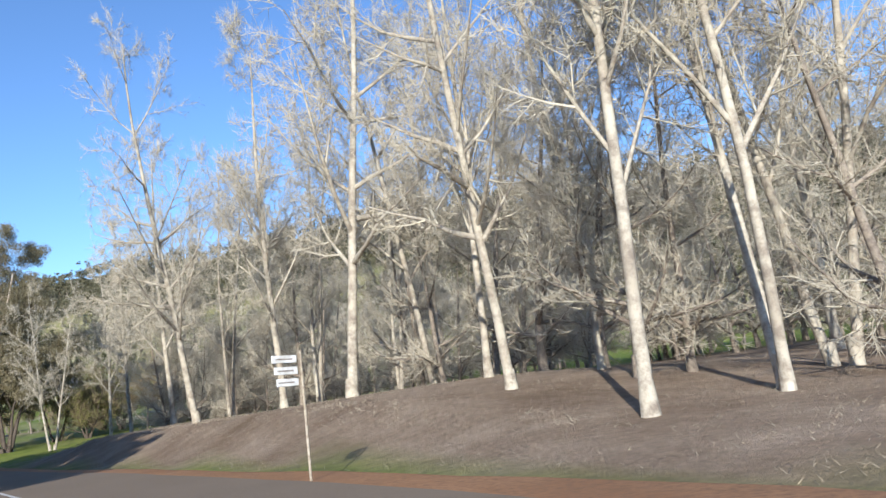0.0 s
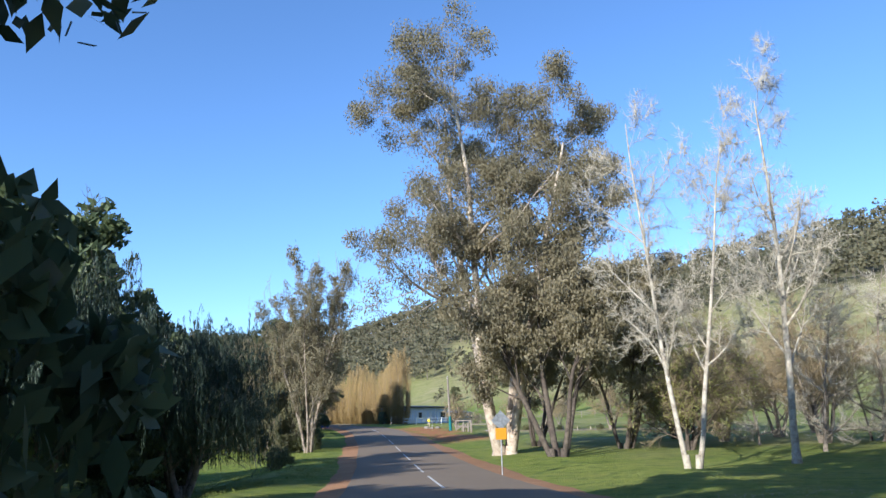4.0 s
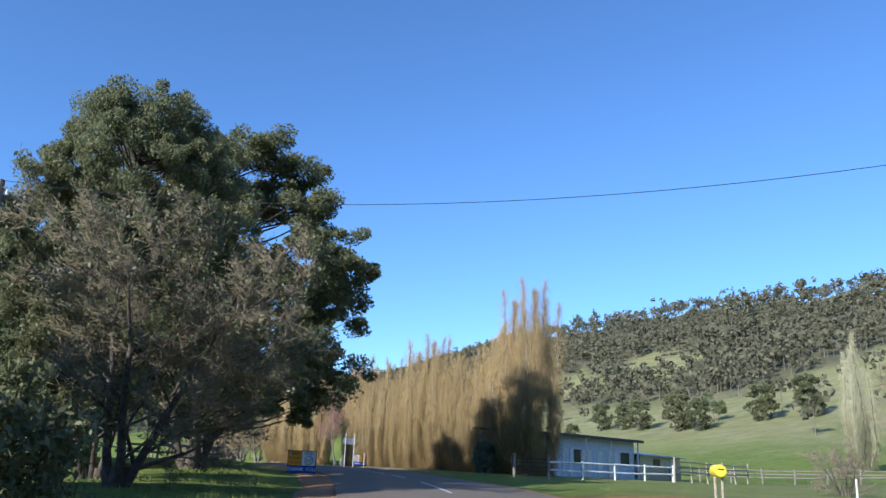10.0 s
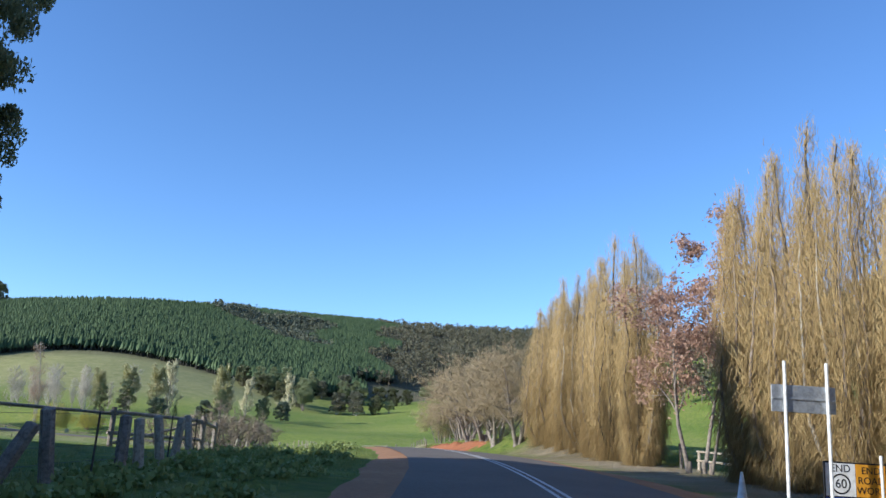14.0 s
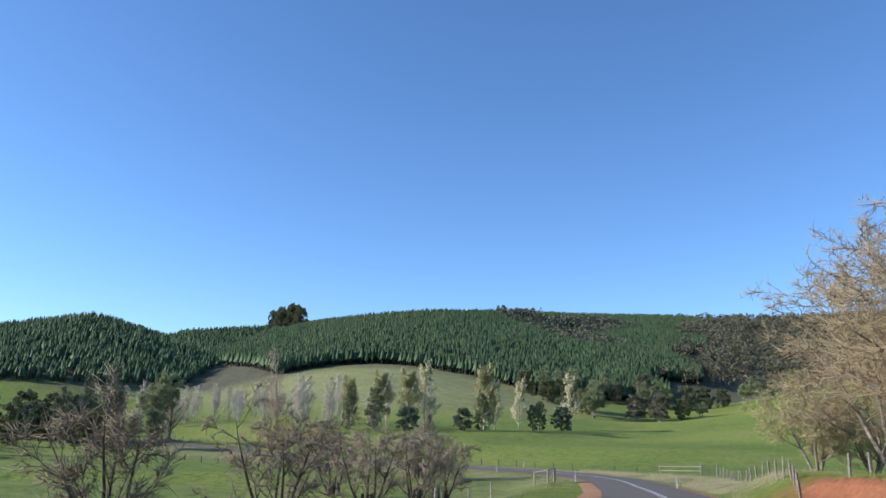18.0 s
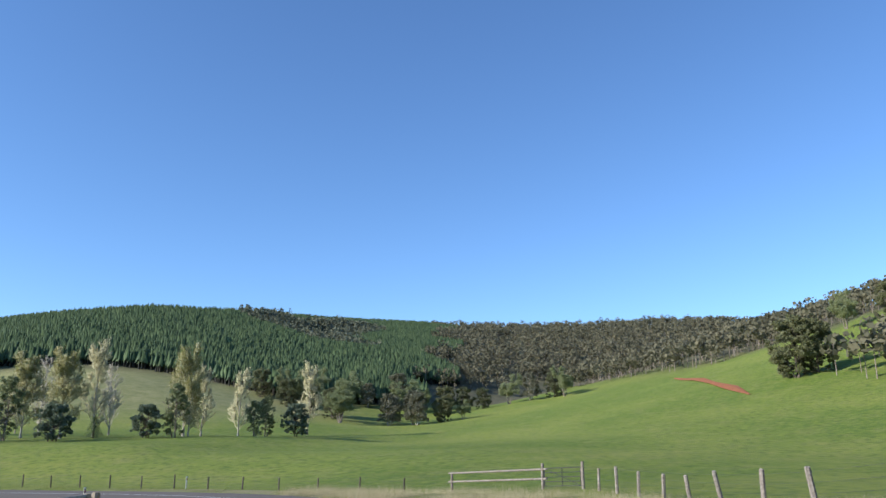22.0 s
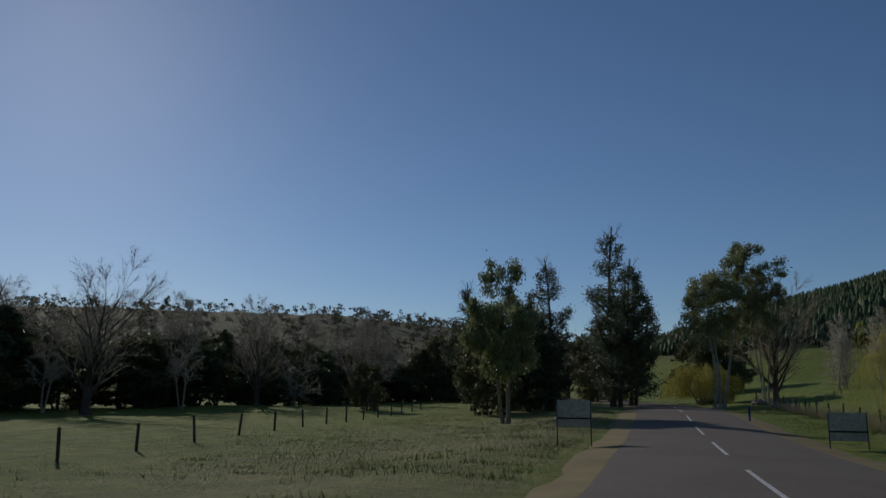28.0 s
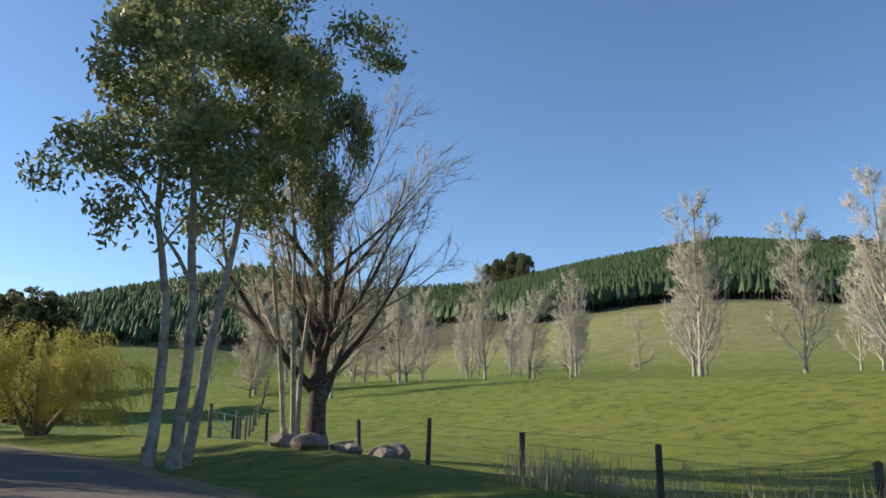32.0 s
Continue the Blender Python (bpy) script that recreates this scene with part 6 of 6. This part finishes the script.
def board_back(x, y, turn, label, lift=0.0):
    """The grey back of a temporary road sign on two legs."""
    g = thing("sign_back", (x, y, stand(x, y) + lift), turn, label, "sign", "backs of road work signs")
    part("panel", box((1.25, 0.03, 0.95), (0, 0, 0.78), (0, 0, 0), 0.01), M_GREY_METAL, g)
    part("cross_bar", box((1.22, 0.05, 0.05), (0, -0.03, 0.62), (0, 0, 0), 0.005), M_BLACK, g)
    for sx in (-0.6, 0.6):
        part("leg", box((0.04, 0.04, 2.2), (sx, 0.0, 0.15), (0, 0, 0), 0.005), M_DARK_METAL, g)
    return g


def tall_sign():
    x, y = -46.9, 209.6
    g = thing("road_sign", (x, y, stand(x, y)), 33, "grey back of a road sign on two tall white posts", "sign")
    for sx in (-0.62, 0.2):
        part("post", rod((sx, 0, -0.4), (sx, 0, 3.1), 0.035, 0.035, 8), M_WHITE, g)
    part("panel", box((1.25, 0.02, 0.52), (-0.25, 0.05, 2.38), (0, 0, 0), 0.008), M_GREY_METAL, g)
    part("strut", box((1.2, 0.03, 0.04), (-0.25, 0.03, 2.38), (0, 0, 0), 0.004), M_GREY_METAL, g)
    h = thing("marker_stake", (-45.95, 210.55, stand(-45.95, 210.55)), 33, "short white stake beside the road work sign", "stake")
    part("stake", rod((0, 0, -0.3), (0, 0, 1.35), 0.03, 0.03, 8), M_WHITE, h)


def diamond_sign(x, y, turn, label, lower=True):
    g = thing("warning_sign", (x, y, stand(x, y)), turn, label, "sign")
    part("post", rod((0, 0.03, -0.4), (0, 0.03, 2.8), 0.03, 0.03, 8), M_GREY_METAL, g)
    part("diamond_panel", box((0.62, 0.012, 0.62), (0, 0, 2.48), (0, 45, 0), 0.004), M_GREY_METAL, g)
    if lower:
        part("lower_panel", box((0.5, 0.012, 0.5), (0, -0.004, 1.9), (0, 0, 0), 0.004), M_YELLOW, g, "orange-yellow lower panel")
    return g


def power_poles():
    x, y = -16.8, 153.0
    z = stand(x, y)
    g = thing("power_pole", (x, y, z), 20, "weathered timber power pole with a teal sleeve at its foot", "power pole")
    part("shaft", rod((0, 0, -0.6), (-0.25, 0.05, 6.7), 0.15, 0.11, 12), M_WOOD, g)
    part("sleeve", rod((0, 0, -0.1), (-0.06, 0.01, 1.75), 0.185, 0.175, 14), M_TEAL, g)
    part("insulator", rod((-0.25, 0.05, 6.7), (-0.25, 0.05, 6.85), 0.04, 0.03, 8), M_GREY_METAL, g)
    part("insulator", rod((-0.25, -0.02, 6.45), (-0.38, -0.06, 6.5), 0.03, 0.03, 8), M_WHITE, g)
    u, v = -39.0, 154.5
    w = stand(u, v)
    top = 5.2 - w
    h = thing("power_pole", (u, v, w), 70, "grey power pole with a cross-arm among the trees", "power pole")
    part("shaft", rod((0, 0, -0.6), (0, 0, top), 0.14, 0.1, 12), M_WOOD, h)
    part("cross_arm", box((1.6, 0.09, 0.11), (0, 0.1, top - 0.35), (0, 0, 0), 0.01), M_WOOD, h)
    for k in (-0.7, -0.25, 0.25, 0.7):
        part("insulator", rod((k, 0.1, top - 0.3), (k, 0.1, top - 0.15), 0.035, 0.025, 8), M_WHITE, h)
    wl = thing("power_line", (u, v, w), 0, "thin sagging black power line between the poles", "power line")
    a, b = Vector((0, 0, top)), Vector((x - 0.25 - u, y - v, z + 6.75 - w))
    pts = [a + (b - a) * (i / 30) - Vector((0, 0, 1)) * 0.9 * 4 * (i / 30) * (1 - i / 30) for i in range(31)]
    wire_part(wl, pts, 0.007, "cable", M_BLACK)
    e = Vector((25 - u, 205 - v, stand(25, 205) + 8 - w))
    pts = [b + (e - b) * (i / 30) - Vector((0, 0, 1)) * 1.2 * 4 * (i / 30) * (1 - i / 30) for i in range(31)]
    wire_part(wl, pts, 0.007, "cable", M_BLACK)


def letter_box():
    x, y = -21.0, 166.6
    g = thing("letter_box", (x, y, stand(x, y)), 10, "yellow drum letter box on two pale posts", "letter box")
    for k in (-0.11, 0.11):
        part("post", rod((k, 0, -0.3), (k * 1.1, 0, 0.75), 0.05, 0.045, 7), M_WOOD_PALE, g)
    bm = bmesh.new()
    bmesh.ops.create_cone(bm, cap_ends=True, segments=16, radius1=0.2, radius2=0.2, depth=0.55, matrix=pose(0, 0, 0.93, 90, 0, 0))
    bmesh.ops.bevel(bm, geom=[e for e in bm.edges if e.calc_length() < 0.12], offset=0.02, segments=1, affect="EDGES")
    part("drum", bm, mat("letter_box_yellow", (0.75, 0.62, 0.05), 0.5), g)
    part("slot", box((0.2, 0.02, 0.03), (0, -0.28, 0.98), (0, 0, 0), 0.003), M_BLACK, g)


M_WALL_BLUE = varied("blue_grey_cladding", (0.58, 0.62, 0.70), (0.66, 0.70, 0.78), (0.46, 0.50, 0.58), 0.5, 4.0, 0.6)
M_ROOF_DARK = varied("dark_roof", (0.05, 0.055, 0.065), (0.08, 0.085, 0.095), (0.03, 0.033, 0.04), 0.5, 6.0, 0.5)
M_GLASS = mat("window_glass", (0.03, 0.04, 0.05), 0.08)


def farm_house():
    """A long low house: blue-grey wall of boards, white panels, a dark roof, and a lower pale wing."""
    a, b = Vector((-28.4, 196.4, 0)), Vector((-21.6, 207.2, 0))
    turn = math.degrees(math.atan2(a.y - b.y, a.x - b.x))
    z = stand(-27, 200) - 0.2
    g = thing("farm_house", (b.x, b.y, z), turn, "long low farm house, blue-grey walls, white panels, dark flat roof", "house")
    L, H = (b - a).length, 3.2
    part("wall", box((L, 0.16, H), (L / 2, -0.08, H / 2), (0, 0, 0), 0.01), M_WALL_BLUE, g)
    part("wall", box((L, 0.16, H), (L / 2, -6.0, H / 2), (0, 0, 0), 0.01), M_WALL_BLUE, g)
    for k in (0.08, L - 0.08):
        part("wall", box((0.16, 5.8, H), (k, -3.04, H / 2), (0, 0, 0), 0.01), M_WALL_BLUE, g)
    part("roof", box((L + 0.9, 7.2, 0.14), (L / 2, -2.9, H + 0.16), (-3, 0, 0), 0.02), M_ROOF_DARK, g)
    part("fascia", box((L + 0.9, 0.05, 0.22), (L / 2, 0.72, H - 0.04), (0, 0, 0), 0.008), M_ROOF_DARK, g)
    for i in range(int(H / 0.2) - 1):
        part("board", box((L - 0.02, 0.025, 0.17), (L / 2, 0.014, 0.12 + 0.2 * i), (4, 0, 0), 0.004), M_WALL_BLUE, g)
    for k, w in ((3.0, 0.5), (4.0, 0.3), (5.4, 0.7), (6.9, 0.55), (7.6, 0.7), (9.4, 0.45), (10.4, 0.35), (11.2, 0.3)):
        part("white_panel", box((w, 0.06, 2.2), (k, 0.06, 1.15), (0, 0, 0), 0.01), M_WHITE, g, "white painted panel")
    for k, w in ((1.6, 1.4), (8.6, 0.9)):
        fr = part("window_frame", box((w + 0.12, 0.06, 1.12), (k, 0.05, 1.7), (0, 0, 0), 0.008), M_WHITE, g)
        part("pane", box((w, 0.02, 1.0), (k, 0.085, 1.7), (0, 0, 0), 0.002), M_GLASS, fr)
    for k in (0.4, 4.6, 8.2, L - 0.4):
        part("verandah_post", box((0.1, 0.1, H), (k, 0.62, H / 2 - 0.05), (0, 0, 0), 0.01), M_WHITE, g)
    e = b + (b - a).normalized() * 9.0
    w = thing("house_wing", (e.x, e.y, z + 0.1), turn + 4, "low pale grey shed wing with a light iron roof", "shed")
    part("wall", box((8.5, 0.15, 2.1), (4.4, -0.3, 1.05), (0, 0, 0), 0.01), M_GREY_METAL, w)
    part("wall", box((0.15, 4.6, 2.1), (8.6, -2.6, 1.05), (0, 0, 0), 0.01), M_GREY_METAL, w)
    part("roof", box((9.2, 5.4, 0.07), (4.5, -2.5, 2.25), (-6, 0, 0), 0.01), M_GREY_METAL, w)
    part("door", box((0.9, 0.05, 1.9), (2.0, -0.2, 0.95), (0, 0, 0), 0.008), M_WHITE, w)
    part("window", box((1.3, 0.05, 0.7), (5.4, -0.2, 1.4), (0, 0, 0), 0.006), M_GLASS, w)


def cone_marker():
    x, y = -49.4, 214.6
    g = thing("traffic_cone", (x, y, stand(x, y)), 0, "pale upright traffic cone on the verge", "traffic cone")
    part("base", box((0.36, 0.36, 0.04), (0, 0, 0.03), (0, 0, 0), 0.01), M_WHITE, g)
    part("body", rod((0, 0, 0.05), (0, 0, 0.72), 0.13, 0.03, 14), M_WHITE, g)


def stone(name, x, y, size, seed, label, group=""):
    rng = random.Random(seed)
    bm = bmesh.new()
    bmesh.ops.create_icosphere(bm, subdivisions=2, radius=1)
    for v in bm.verts:
        v.co *= 1 + 0.35 * noise.noise(v.co * 1.4 + Vector((seed, 0, 0))) + rng.uniform(-0.04, 0.04)
    bmesh.ops.scale(bm, vec=(size, size * 0.8, size * 0.55), verts=bm.verts)
    ob = part(name, bm, M_STONE)
    ob.matrix_basis = pose(x, y, stand(x, y) + size * 0.15, 0, 0, rng.uniform(0, 360))
    return tagged(ob, label, "stone", group)


def log(x, y, length, r, turn, label):
    bm = rod((-length / 2, 0, r * 0.7), (length / 2, 0, r * 0.8), r, r * 0.75, 10)
    ob = part("log", bm, M_WOOD)
    ob.matrix_basis = pose(x, y, stand(x, y), 0, 0, turn)
    return tagged(ob, label, "log")


name_sign()
diamond_sign(-9.6, 89.6, 12, "silver diamond sign over an orange-yellow panel by the gum trees")
power_poles()
letter_box()
farm_house()
tall_sign()
cone_marker()
road_work_sign(-37.85, 173.25, heading(175) - 4, False, "yellow, white and blue end-of-road-work sign under the tree")
road_work_sign(-46.4, 210.5, 36, True, "white, yellow and blue end-of-road-work sign by the poplars")
board_back(-224.0, 302.6, heading(431), "grey back of a temporary road sign near the willow")
board_back(-220.4, 294.1, heading(431), "grey back of a temporary road sign in short grass", 0.35)

# pale frames and yards near the pole
strainer(-13.8, 146.4, -11.3, 146.0, 1.0, M_WOOD, "weathered timber frame with a top rail", (0.95,), False, 0.08)
strainer(-16.1, 153.3, -14.2, 152.8, 1.25, M_WOOD, "weathered timber strainer frame with two rails", (0.95, 0.4), True, 0.11)
strainer(-14.9, 148.8, -14.3, 148.4, 1.1, M_WOOD, "pair of short weathered gate posts", (0.5,), False, 0.12)
fence([(-15.2, 150.5), (-14.7, 148.9), (-13.9, 146.5)], 0.9, 0.06, M_WOOD, 2, 3, "short weathered wire fence between the frames")
fence(line_of((-26, 213), (10, 211), 14), 1.25, 0.08, M_WOOD, 0, 2, "grey post-and-rail yard fence", False, 3, 4)
fence(line_of((10, 211), (46, 186), 14), 1.25, 0.08, M_WOOD, 0, 2, "grey post-and-rail paddock fence", False, 3, 5)
fence(line_of((-19.5, 196), (-12, 211), 5), 1.6, 0.07, M_WOOD_PALE, 0, 2, "pale rail fence of the stock yard", False, 3, 6)
fence(line_of((-27.6, 187.5), (-19.6, 196), 4), 1.1, 0.06, M_WHITE, 0, 1, "white rail fence before the house", False, 2, 7)
field_gate(-29.6, 186.8, -27.6, 187.5, 1.15, M_DARK_METAL, "dark steel gate before the house")
for i, (x, y) in enumerate(((-9.5, 150.8), (-8.2, 151.2), (-6.8, 150.4), (-5.6, 150.9), (-4.1, 150.2), (-2.9, 150.6), (-1.2, 149.9), (0.4, 150.2))):
    g = thing("garden_stake", (x, y, stand(x, y)), 30 * i, "short pale stake in the garden strip", "stake", "garden stakes")
    part("stake", rod((0, 0, -0.2), (0.03, 0, 0.42), 0.06, 0.05, 6), M_WOOD_PALE, g)
for i, (x, y) in enumerate(((-10.8, 150.2), (-7.4, 151.6), (-3.2, 151.6), (1.6, 151.0), (-5.0, 152.0))):
    plant("shrub", x, y, 0.8, group="low garden shrubs")
for i, (x, y) in enumerate(((-12.0, 148.6), (-11.2, 149.4), (-8.8, 149.2), (-20.0, 160.5), (-19.2, 161.0), (-20.8, 161.8))):
    stone("stone", x, y, 0.3 + 0.08 * (i % 3), i, "grey-brown field stone lying in grass", "field stones")
g = thing("white_stake", (-19.6, 157.6, stand(-19.6, 157.6)), 0, "thin white stake in the grass", "stake")
part("stake", rod((0, 0, -0.2), (0.02, 0, 1.0), 0.025, 0.022, 6), M_WHITE, g)

# left verge by the bend: gate, leaning posts, wire fence
strainer(-59.6, 192.6, -53.6, 196.4, 1.15, M_WOOD, "weathered grey timber gate frame with two rails", (0.95, 0.5), False, 0.13)
fence([(-54.2, 196.9), (-56.4, 199.1), (-57.3, 200.5), (-58.4, 202.6)], 1.2, 0.12, M_WOOD, 4, 7, "old wire fence with leaning grey posts", False, 0, 8)
fence([(-58.5, 203.1), (-59.8, 204.6), (-61.5, 206.3), (-62.9, 207.9)], 1.15, 0.11, M_WOOD_PALE, 4, 8, "leaning pale split posts strung with wire", False, 0, 18)
fence([(-57.8, 201.6), (-60.6, 205.4), (-66.0, 210.6), (-69.7, 214.0)], 1.15, 0.02, M_DARK_METAL, 4, 1, "thin steel posts strung with wire", False, 0, 19)
strainer(-71.6, 205.6, -70.2, 210.3, 1.2, M_WOOD, "grey timber gate frame beside the fence", (0.96,), False, 0.09)
strainer(-70.2, 210.3, -69.7, 214.0, 1.4, M_WOOD, "grey timber strainer frame with a diagonal brace", (0.88, 0.35), True, 0.1)
strainer(-69.7, 214.0, -71.4, 216.1, 1.42, M_WOOD, "stout grey strainer posts with a rail", (0.85,), False, 0.11)
fence([(-71.4, 216.1), (-75.5, 221.0), (-79.4, 225.5), (-82.8, 229.6)], 1.35, 0.06, M_WOOD_PALE, 3, 4, "pale split posts and wire beyond the frames", False, 0, 20)
fence(along(246, 296, 4.2, -9.6, -7.6), 1.0, 0.045, M_WOOD_PALE, 3, 2, "pale post and wire fence along the paddock", False, 0, 9)
strainer(-135.7, 289.7, -134.1, 290.8, 1.2, M_WOOD_PALE, "pale timber corner frame of the paddock fence", (0.95,), False, 0.08)
strainer(-133.1, 289.0, -133.9, 290.5, 1.2, M_WOOD_PALE, "pale timber gate posts with a top rail", (0.95,), True, 0.08)
# right fence on the bank
fence(along(236, 304, 3.4, 9.8, 9.4, 0.15), 1.15, 0.075, M_WOOD, 4, 5, "wire fence with leaning grey posts on the bank", False, 0, 10)
fence(even([(-102.6, 278.6), (-107.6, 286.0), (-112.6, 291.6), (-122.0, 302.0), (-130.0, 311.5), (-137.5, 319.6)], 2.7), 1.15, 0.075, M_WOOD, 4, 4, "wire fence with grey posts in dry grass", False, 0, 11)
field_gate(-137.5, 319.6, -140.4, 320.4, 1.15, M_DARK_METAL, "dark steel gate in the paddock fence")
strainer(-140.4, 320.4, -148.2, 322.4, 1.15, M_WOOD, "weathered timber rails beside the paddock gate", (0.95, 0.5), False, 0.09)
fence(even([(-148.2, 322.4), (-171.3, 319.8), (-185.4, 317.2), (-200.9, 313.9), (-213.1, 311.2)], 3.6), 1.05, 0.06, M_WOOD_DARK, 4, 1.5, "straight wire fence with dark posts along the road", False, 0, 12)
fence(even([(-216.6, 310.2), (-238.3, 304.2), (-248.3, 301.2), (-262.0, 297.3), (-283.0, 292.3)], 3.6), 1.05, 0.06, M_WOOD_DARK, 4, 1.5, "straight wire fence with dark posts along the road", False, 0, 13)
# left gate on the inside of the curve
strainer(-170.2, 299.3, -167.6, 302.6, 1.25, M_WOOD, "grey timber gate frame with a top rail", (0.96,), False, 0.1)
fence(line_of((-170.0, 298.8), (-157.0, 290.0), 5), 1.05, 0.05, M_WOOD, 4, 3, "old wire fence into the paddock", False, 0, 14)
# beyond the last bend
field_gate(-286.5, 292.8, -283.0, 291.4, 1.2, M_WHITE, "white steel field gate by the bare tree", 4)
diamond_sign(-300.0, 283.0, heading(460) + 170, "grey back of a diamond warning sign", False)
# bare red strip where the slope is cut
scar = [(-214.0, 538.0), (-206.0, 524.0), (-195.0, 507.0), (-186.0, 491.0), (-176.0, 474.0), (-167.0, 457.0)]
sv = []
for i, (x, y) in enumerate(scar):
    w = (0.2, 0.9, 1.3, 0.8, 1.4, 0.2)[i]
    sv += [(x - w, y - w * 0.55, stand(x - w, y - w * 0.55) + 0.25), (x, y, stand(x, y) + 0.45), (x + w, y + w * 0.55, stand(x + w, y + w * 0.55) + 0.25)]
sf = [[3 * i + k, 3 * i + k + 3, 3 * i + k + 4, 3 * i + k + 1] for i in range(5) for k in range(2)]
tagged(mesh_part("earth_cut", [(np.array(sv), np.array(sf))], M_EARTH, None), "strip of bare red earth on the green slope", "earth", kind="structure")
fence(line_of((-287, 293), (-330, 300), 10), 1.1, 0.07, M_WOOD, 4, 3, "grey wire fence beyond the bend", False, 0, 15)
fence(line_of((-205, 283), (-262, 262), 14), 1.1, 0.06, M_WOOD_DARK, 3, 3, "dark wire fence across the pasture", False, 0, 16)
for i in range(9):
    a = i * 0.7
    stone("stone", -273.4 + 1.7 * math.cos(a), 294.4 + 1.7 * math.sin(a), 0.35 + 0.12 * (i % 3), 20 + i, "grey stone in the heap round the tree", "stone heap")
log(-246.0, 325.0, 5.0, 0.22, 35, "grey fallen log in the pasture")
log(-230.0, 322.5, 3.5, 0.16, 70, "grey fallen branch under the willow")

for x, y, lab in ((-122.9, 294.2, "white guide post in dry grass beside the curve"), (-134.3, 293.6, "white guide post on the inside of the curve"), (-160.0, 304.6, "white guide post with a red reflector"), (-178.2, 305.7, "weathered white guide post with a dark cap"),
                  (-171.5, 319.0, "short white guide post on the outer verge"), (-241.1, 296.9, "pale blue guide post near the willow"), (-11.5, 62.0, "white guide post under dark trees")):
    guide_post(x, y, lab, material=M_BLUE if "blue" in lab else M_WHITE)
strainer(-51.6, 226.6, -54.6, 230.2, 0.9, M_WOOD_PALE, "pale timber rail between the poplars", (0.95, 0.5), False, 0.08)


# ==== grass, litter and fallen twigs
def blades(name, label, n, s0, s1, lats, hmin, hmax, material, seed, r=0.012, lean=0.35, clump=0.25, keep=None):
    """Grass that nobody could count: tufts of thin blades along the verge, as one piece."""
    rng = np.random.default_rng(seed)
    per = 7
    k = n // per
    s = rng.uniform(s0, s1, k)
    lat = lats[0] + (lats[1] - lats[0]) * rng.uniform(0, 1, k) ** 1.4
    j = np.clip(np.searchsorted(RUN - START, s), 0, len(RUN) - 1)
    x, y = LINE[j, 0] + RIGHT[j, 0] * lat, LINE[j, 1] + RIGHT[j, 1] * lat
    pat = np.array([noise.noise((a * 0.25, b * 0.25, seed)) for a, b in zip(x, y)])
    ok = pat > (-0.1 if keep is None else keep)
    x, y = np.repeat(x[ok], per) + rng.normal(0, clump, per * ok.sum()), np.repeat(y[ok], per) + rng.normal(0, clump, per * ok.sum())
    _, la, _ = beside(x, y)
    ok = np.abs(la) > 4.6
    x, y = x[ok], y[ok]
    p = np.stack([x, y, ground_z(x, y) - 0.03], 1)
    d = rng.normal(0, lean, (len(x), 3))
    d[:, 2] = 1
    ob = mesh_part(name, [spike_chunk(p, d, rng.uniform(hmin, hmax, len(x)), r)], material)
    tagged(ob, label, "grass", kind="stuff")


blades("verge_grass", "green grass along the left verge", 26000, 66, 235, (-4.9, -14), 0.07, 0.24, M_GRASS_BLADE, 1, 0.016)
blades("verge_grass", "green grass along the right verge", 11000, 66, 196, (5.0, 14), 0.05, 0.15, M_GRASS_BLADE, 2, 0.016)
blades("verge_grass", "green and dry grass along the left verge", 34000, 300, 470, (-4.8, -20), 0.07, 0.26, M_GRASS_BLADE, 3, 0.014)
blades("dry_grass", "straw-coloured tufts on the left verge", 6000, 318, 450, (-4.8, -16), 0.07, 0.3, M_GRASS_DRY, 12, 0.009, 0.5, 0.22, 0.0)
blades("verge_grass", "short grass along the right verge", 16000, 330, 470, (5.0, 14), 0.08, 0.26, M_GRASS_BLADE, 4, 0.016)
blades("dry_grass", "tall pale dry grass beside the right fence", 26000, 312, 366, (5.2, 13), 0.2, 0.6, M_GRASS_DRY, 5, 0.007, 0.25, 0.3, -0.05)
blades("bank_grass", "grass along the top of the red bank", 16000, 236, 312, (8.6, 15), 0.12, 0.35, M_GRASS_BLADE, 7, 0.016)
wr = np.random.default_rng(31)
tufts = []
for i in range(150):
    x, y = beside_road(wr.uniform(205, 262), -wr.uniform(5.6, 9.5))
    r = wr.uniform(0.15, 0.5)
    q = wr.normal(0, r * 0.5, (int(40 + 150 * r), 3))
    q[:, 2] = np.abs(q[:, 2]) * 0.5 + 0.03
    tufts.append(q + np.array([x, y, stand(x, y)]))
tagged(mesh_part("broadleaf_weeds", [leaf_chunk(wr, np.concatenate(tufts), 0.11, 1.3, 0.0)], M_LEAF_WEED, None), "low broad-leaved green weeds on the verge", "weeds", kind="stuff")
blades("leaf_litter", "fallen twigs and dry litter under the grove", 22000, -10, 74, (5.4, 26), 0.06, 0.25, M_TWIG_BEIGE, 8, 0.008, 1.8, 0.4, -0.3)
blades("wet_reeds", "tall pale reeds in the ditch by the fence", 9000, 430, 478, (8, 13), 0.4, 0.95, M_GRASS_DRY, 9, 0.012, 0.2, 0.3, 0.05)
blades("leaf_litter", "brown fallen twigs and litter under the poplars", 16000, 196, 256, (5.2, 11), 0.05, 0.22, M_TWIG_BROWN, 10, 0.008, 1.8, 0.35, -0.4)
blades("leaf_litter", "brown fallen twigs under the dark trees", 12000, 5, 72, (-4.8, -13), 0.04, 0.16, M_TWIG_BROWN, 11, 0.008, 1.8, 0.35, -0.4)
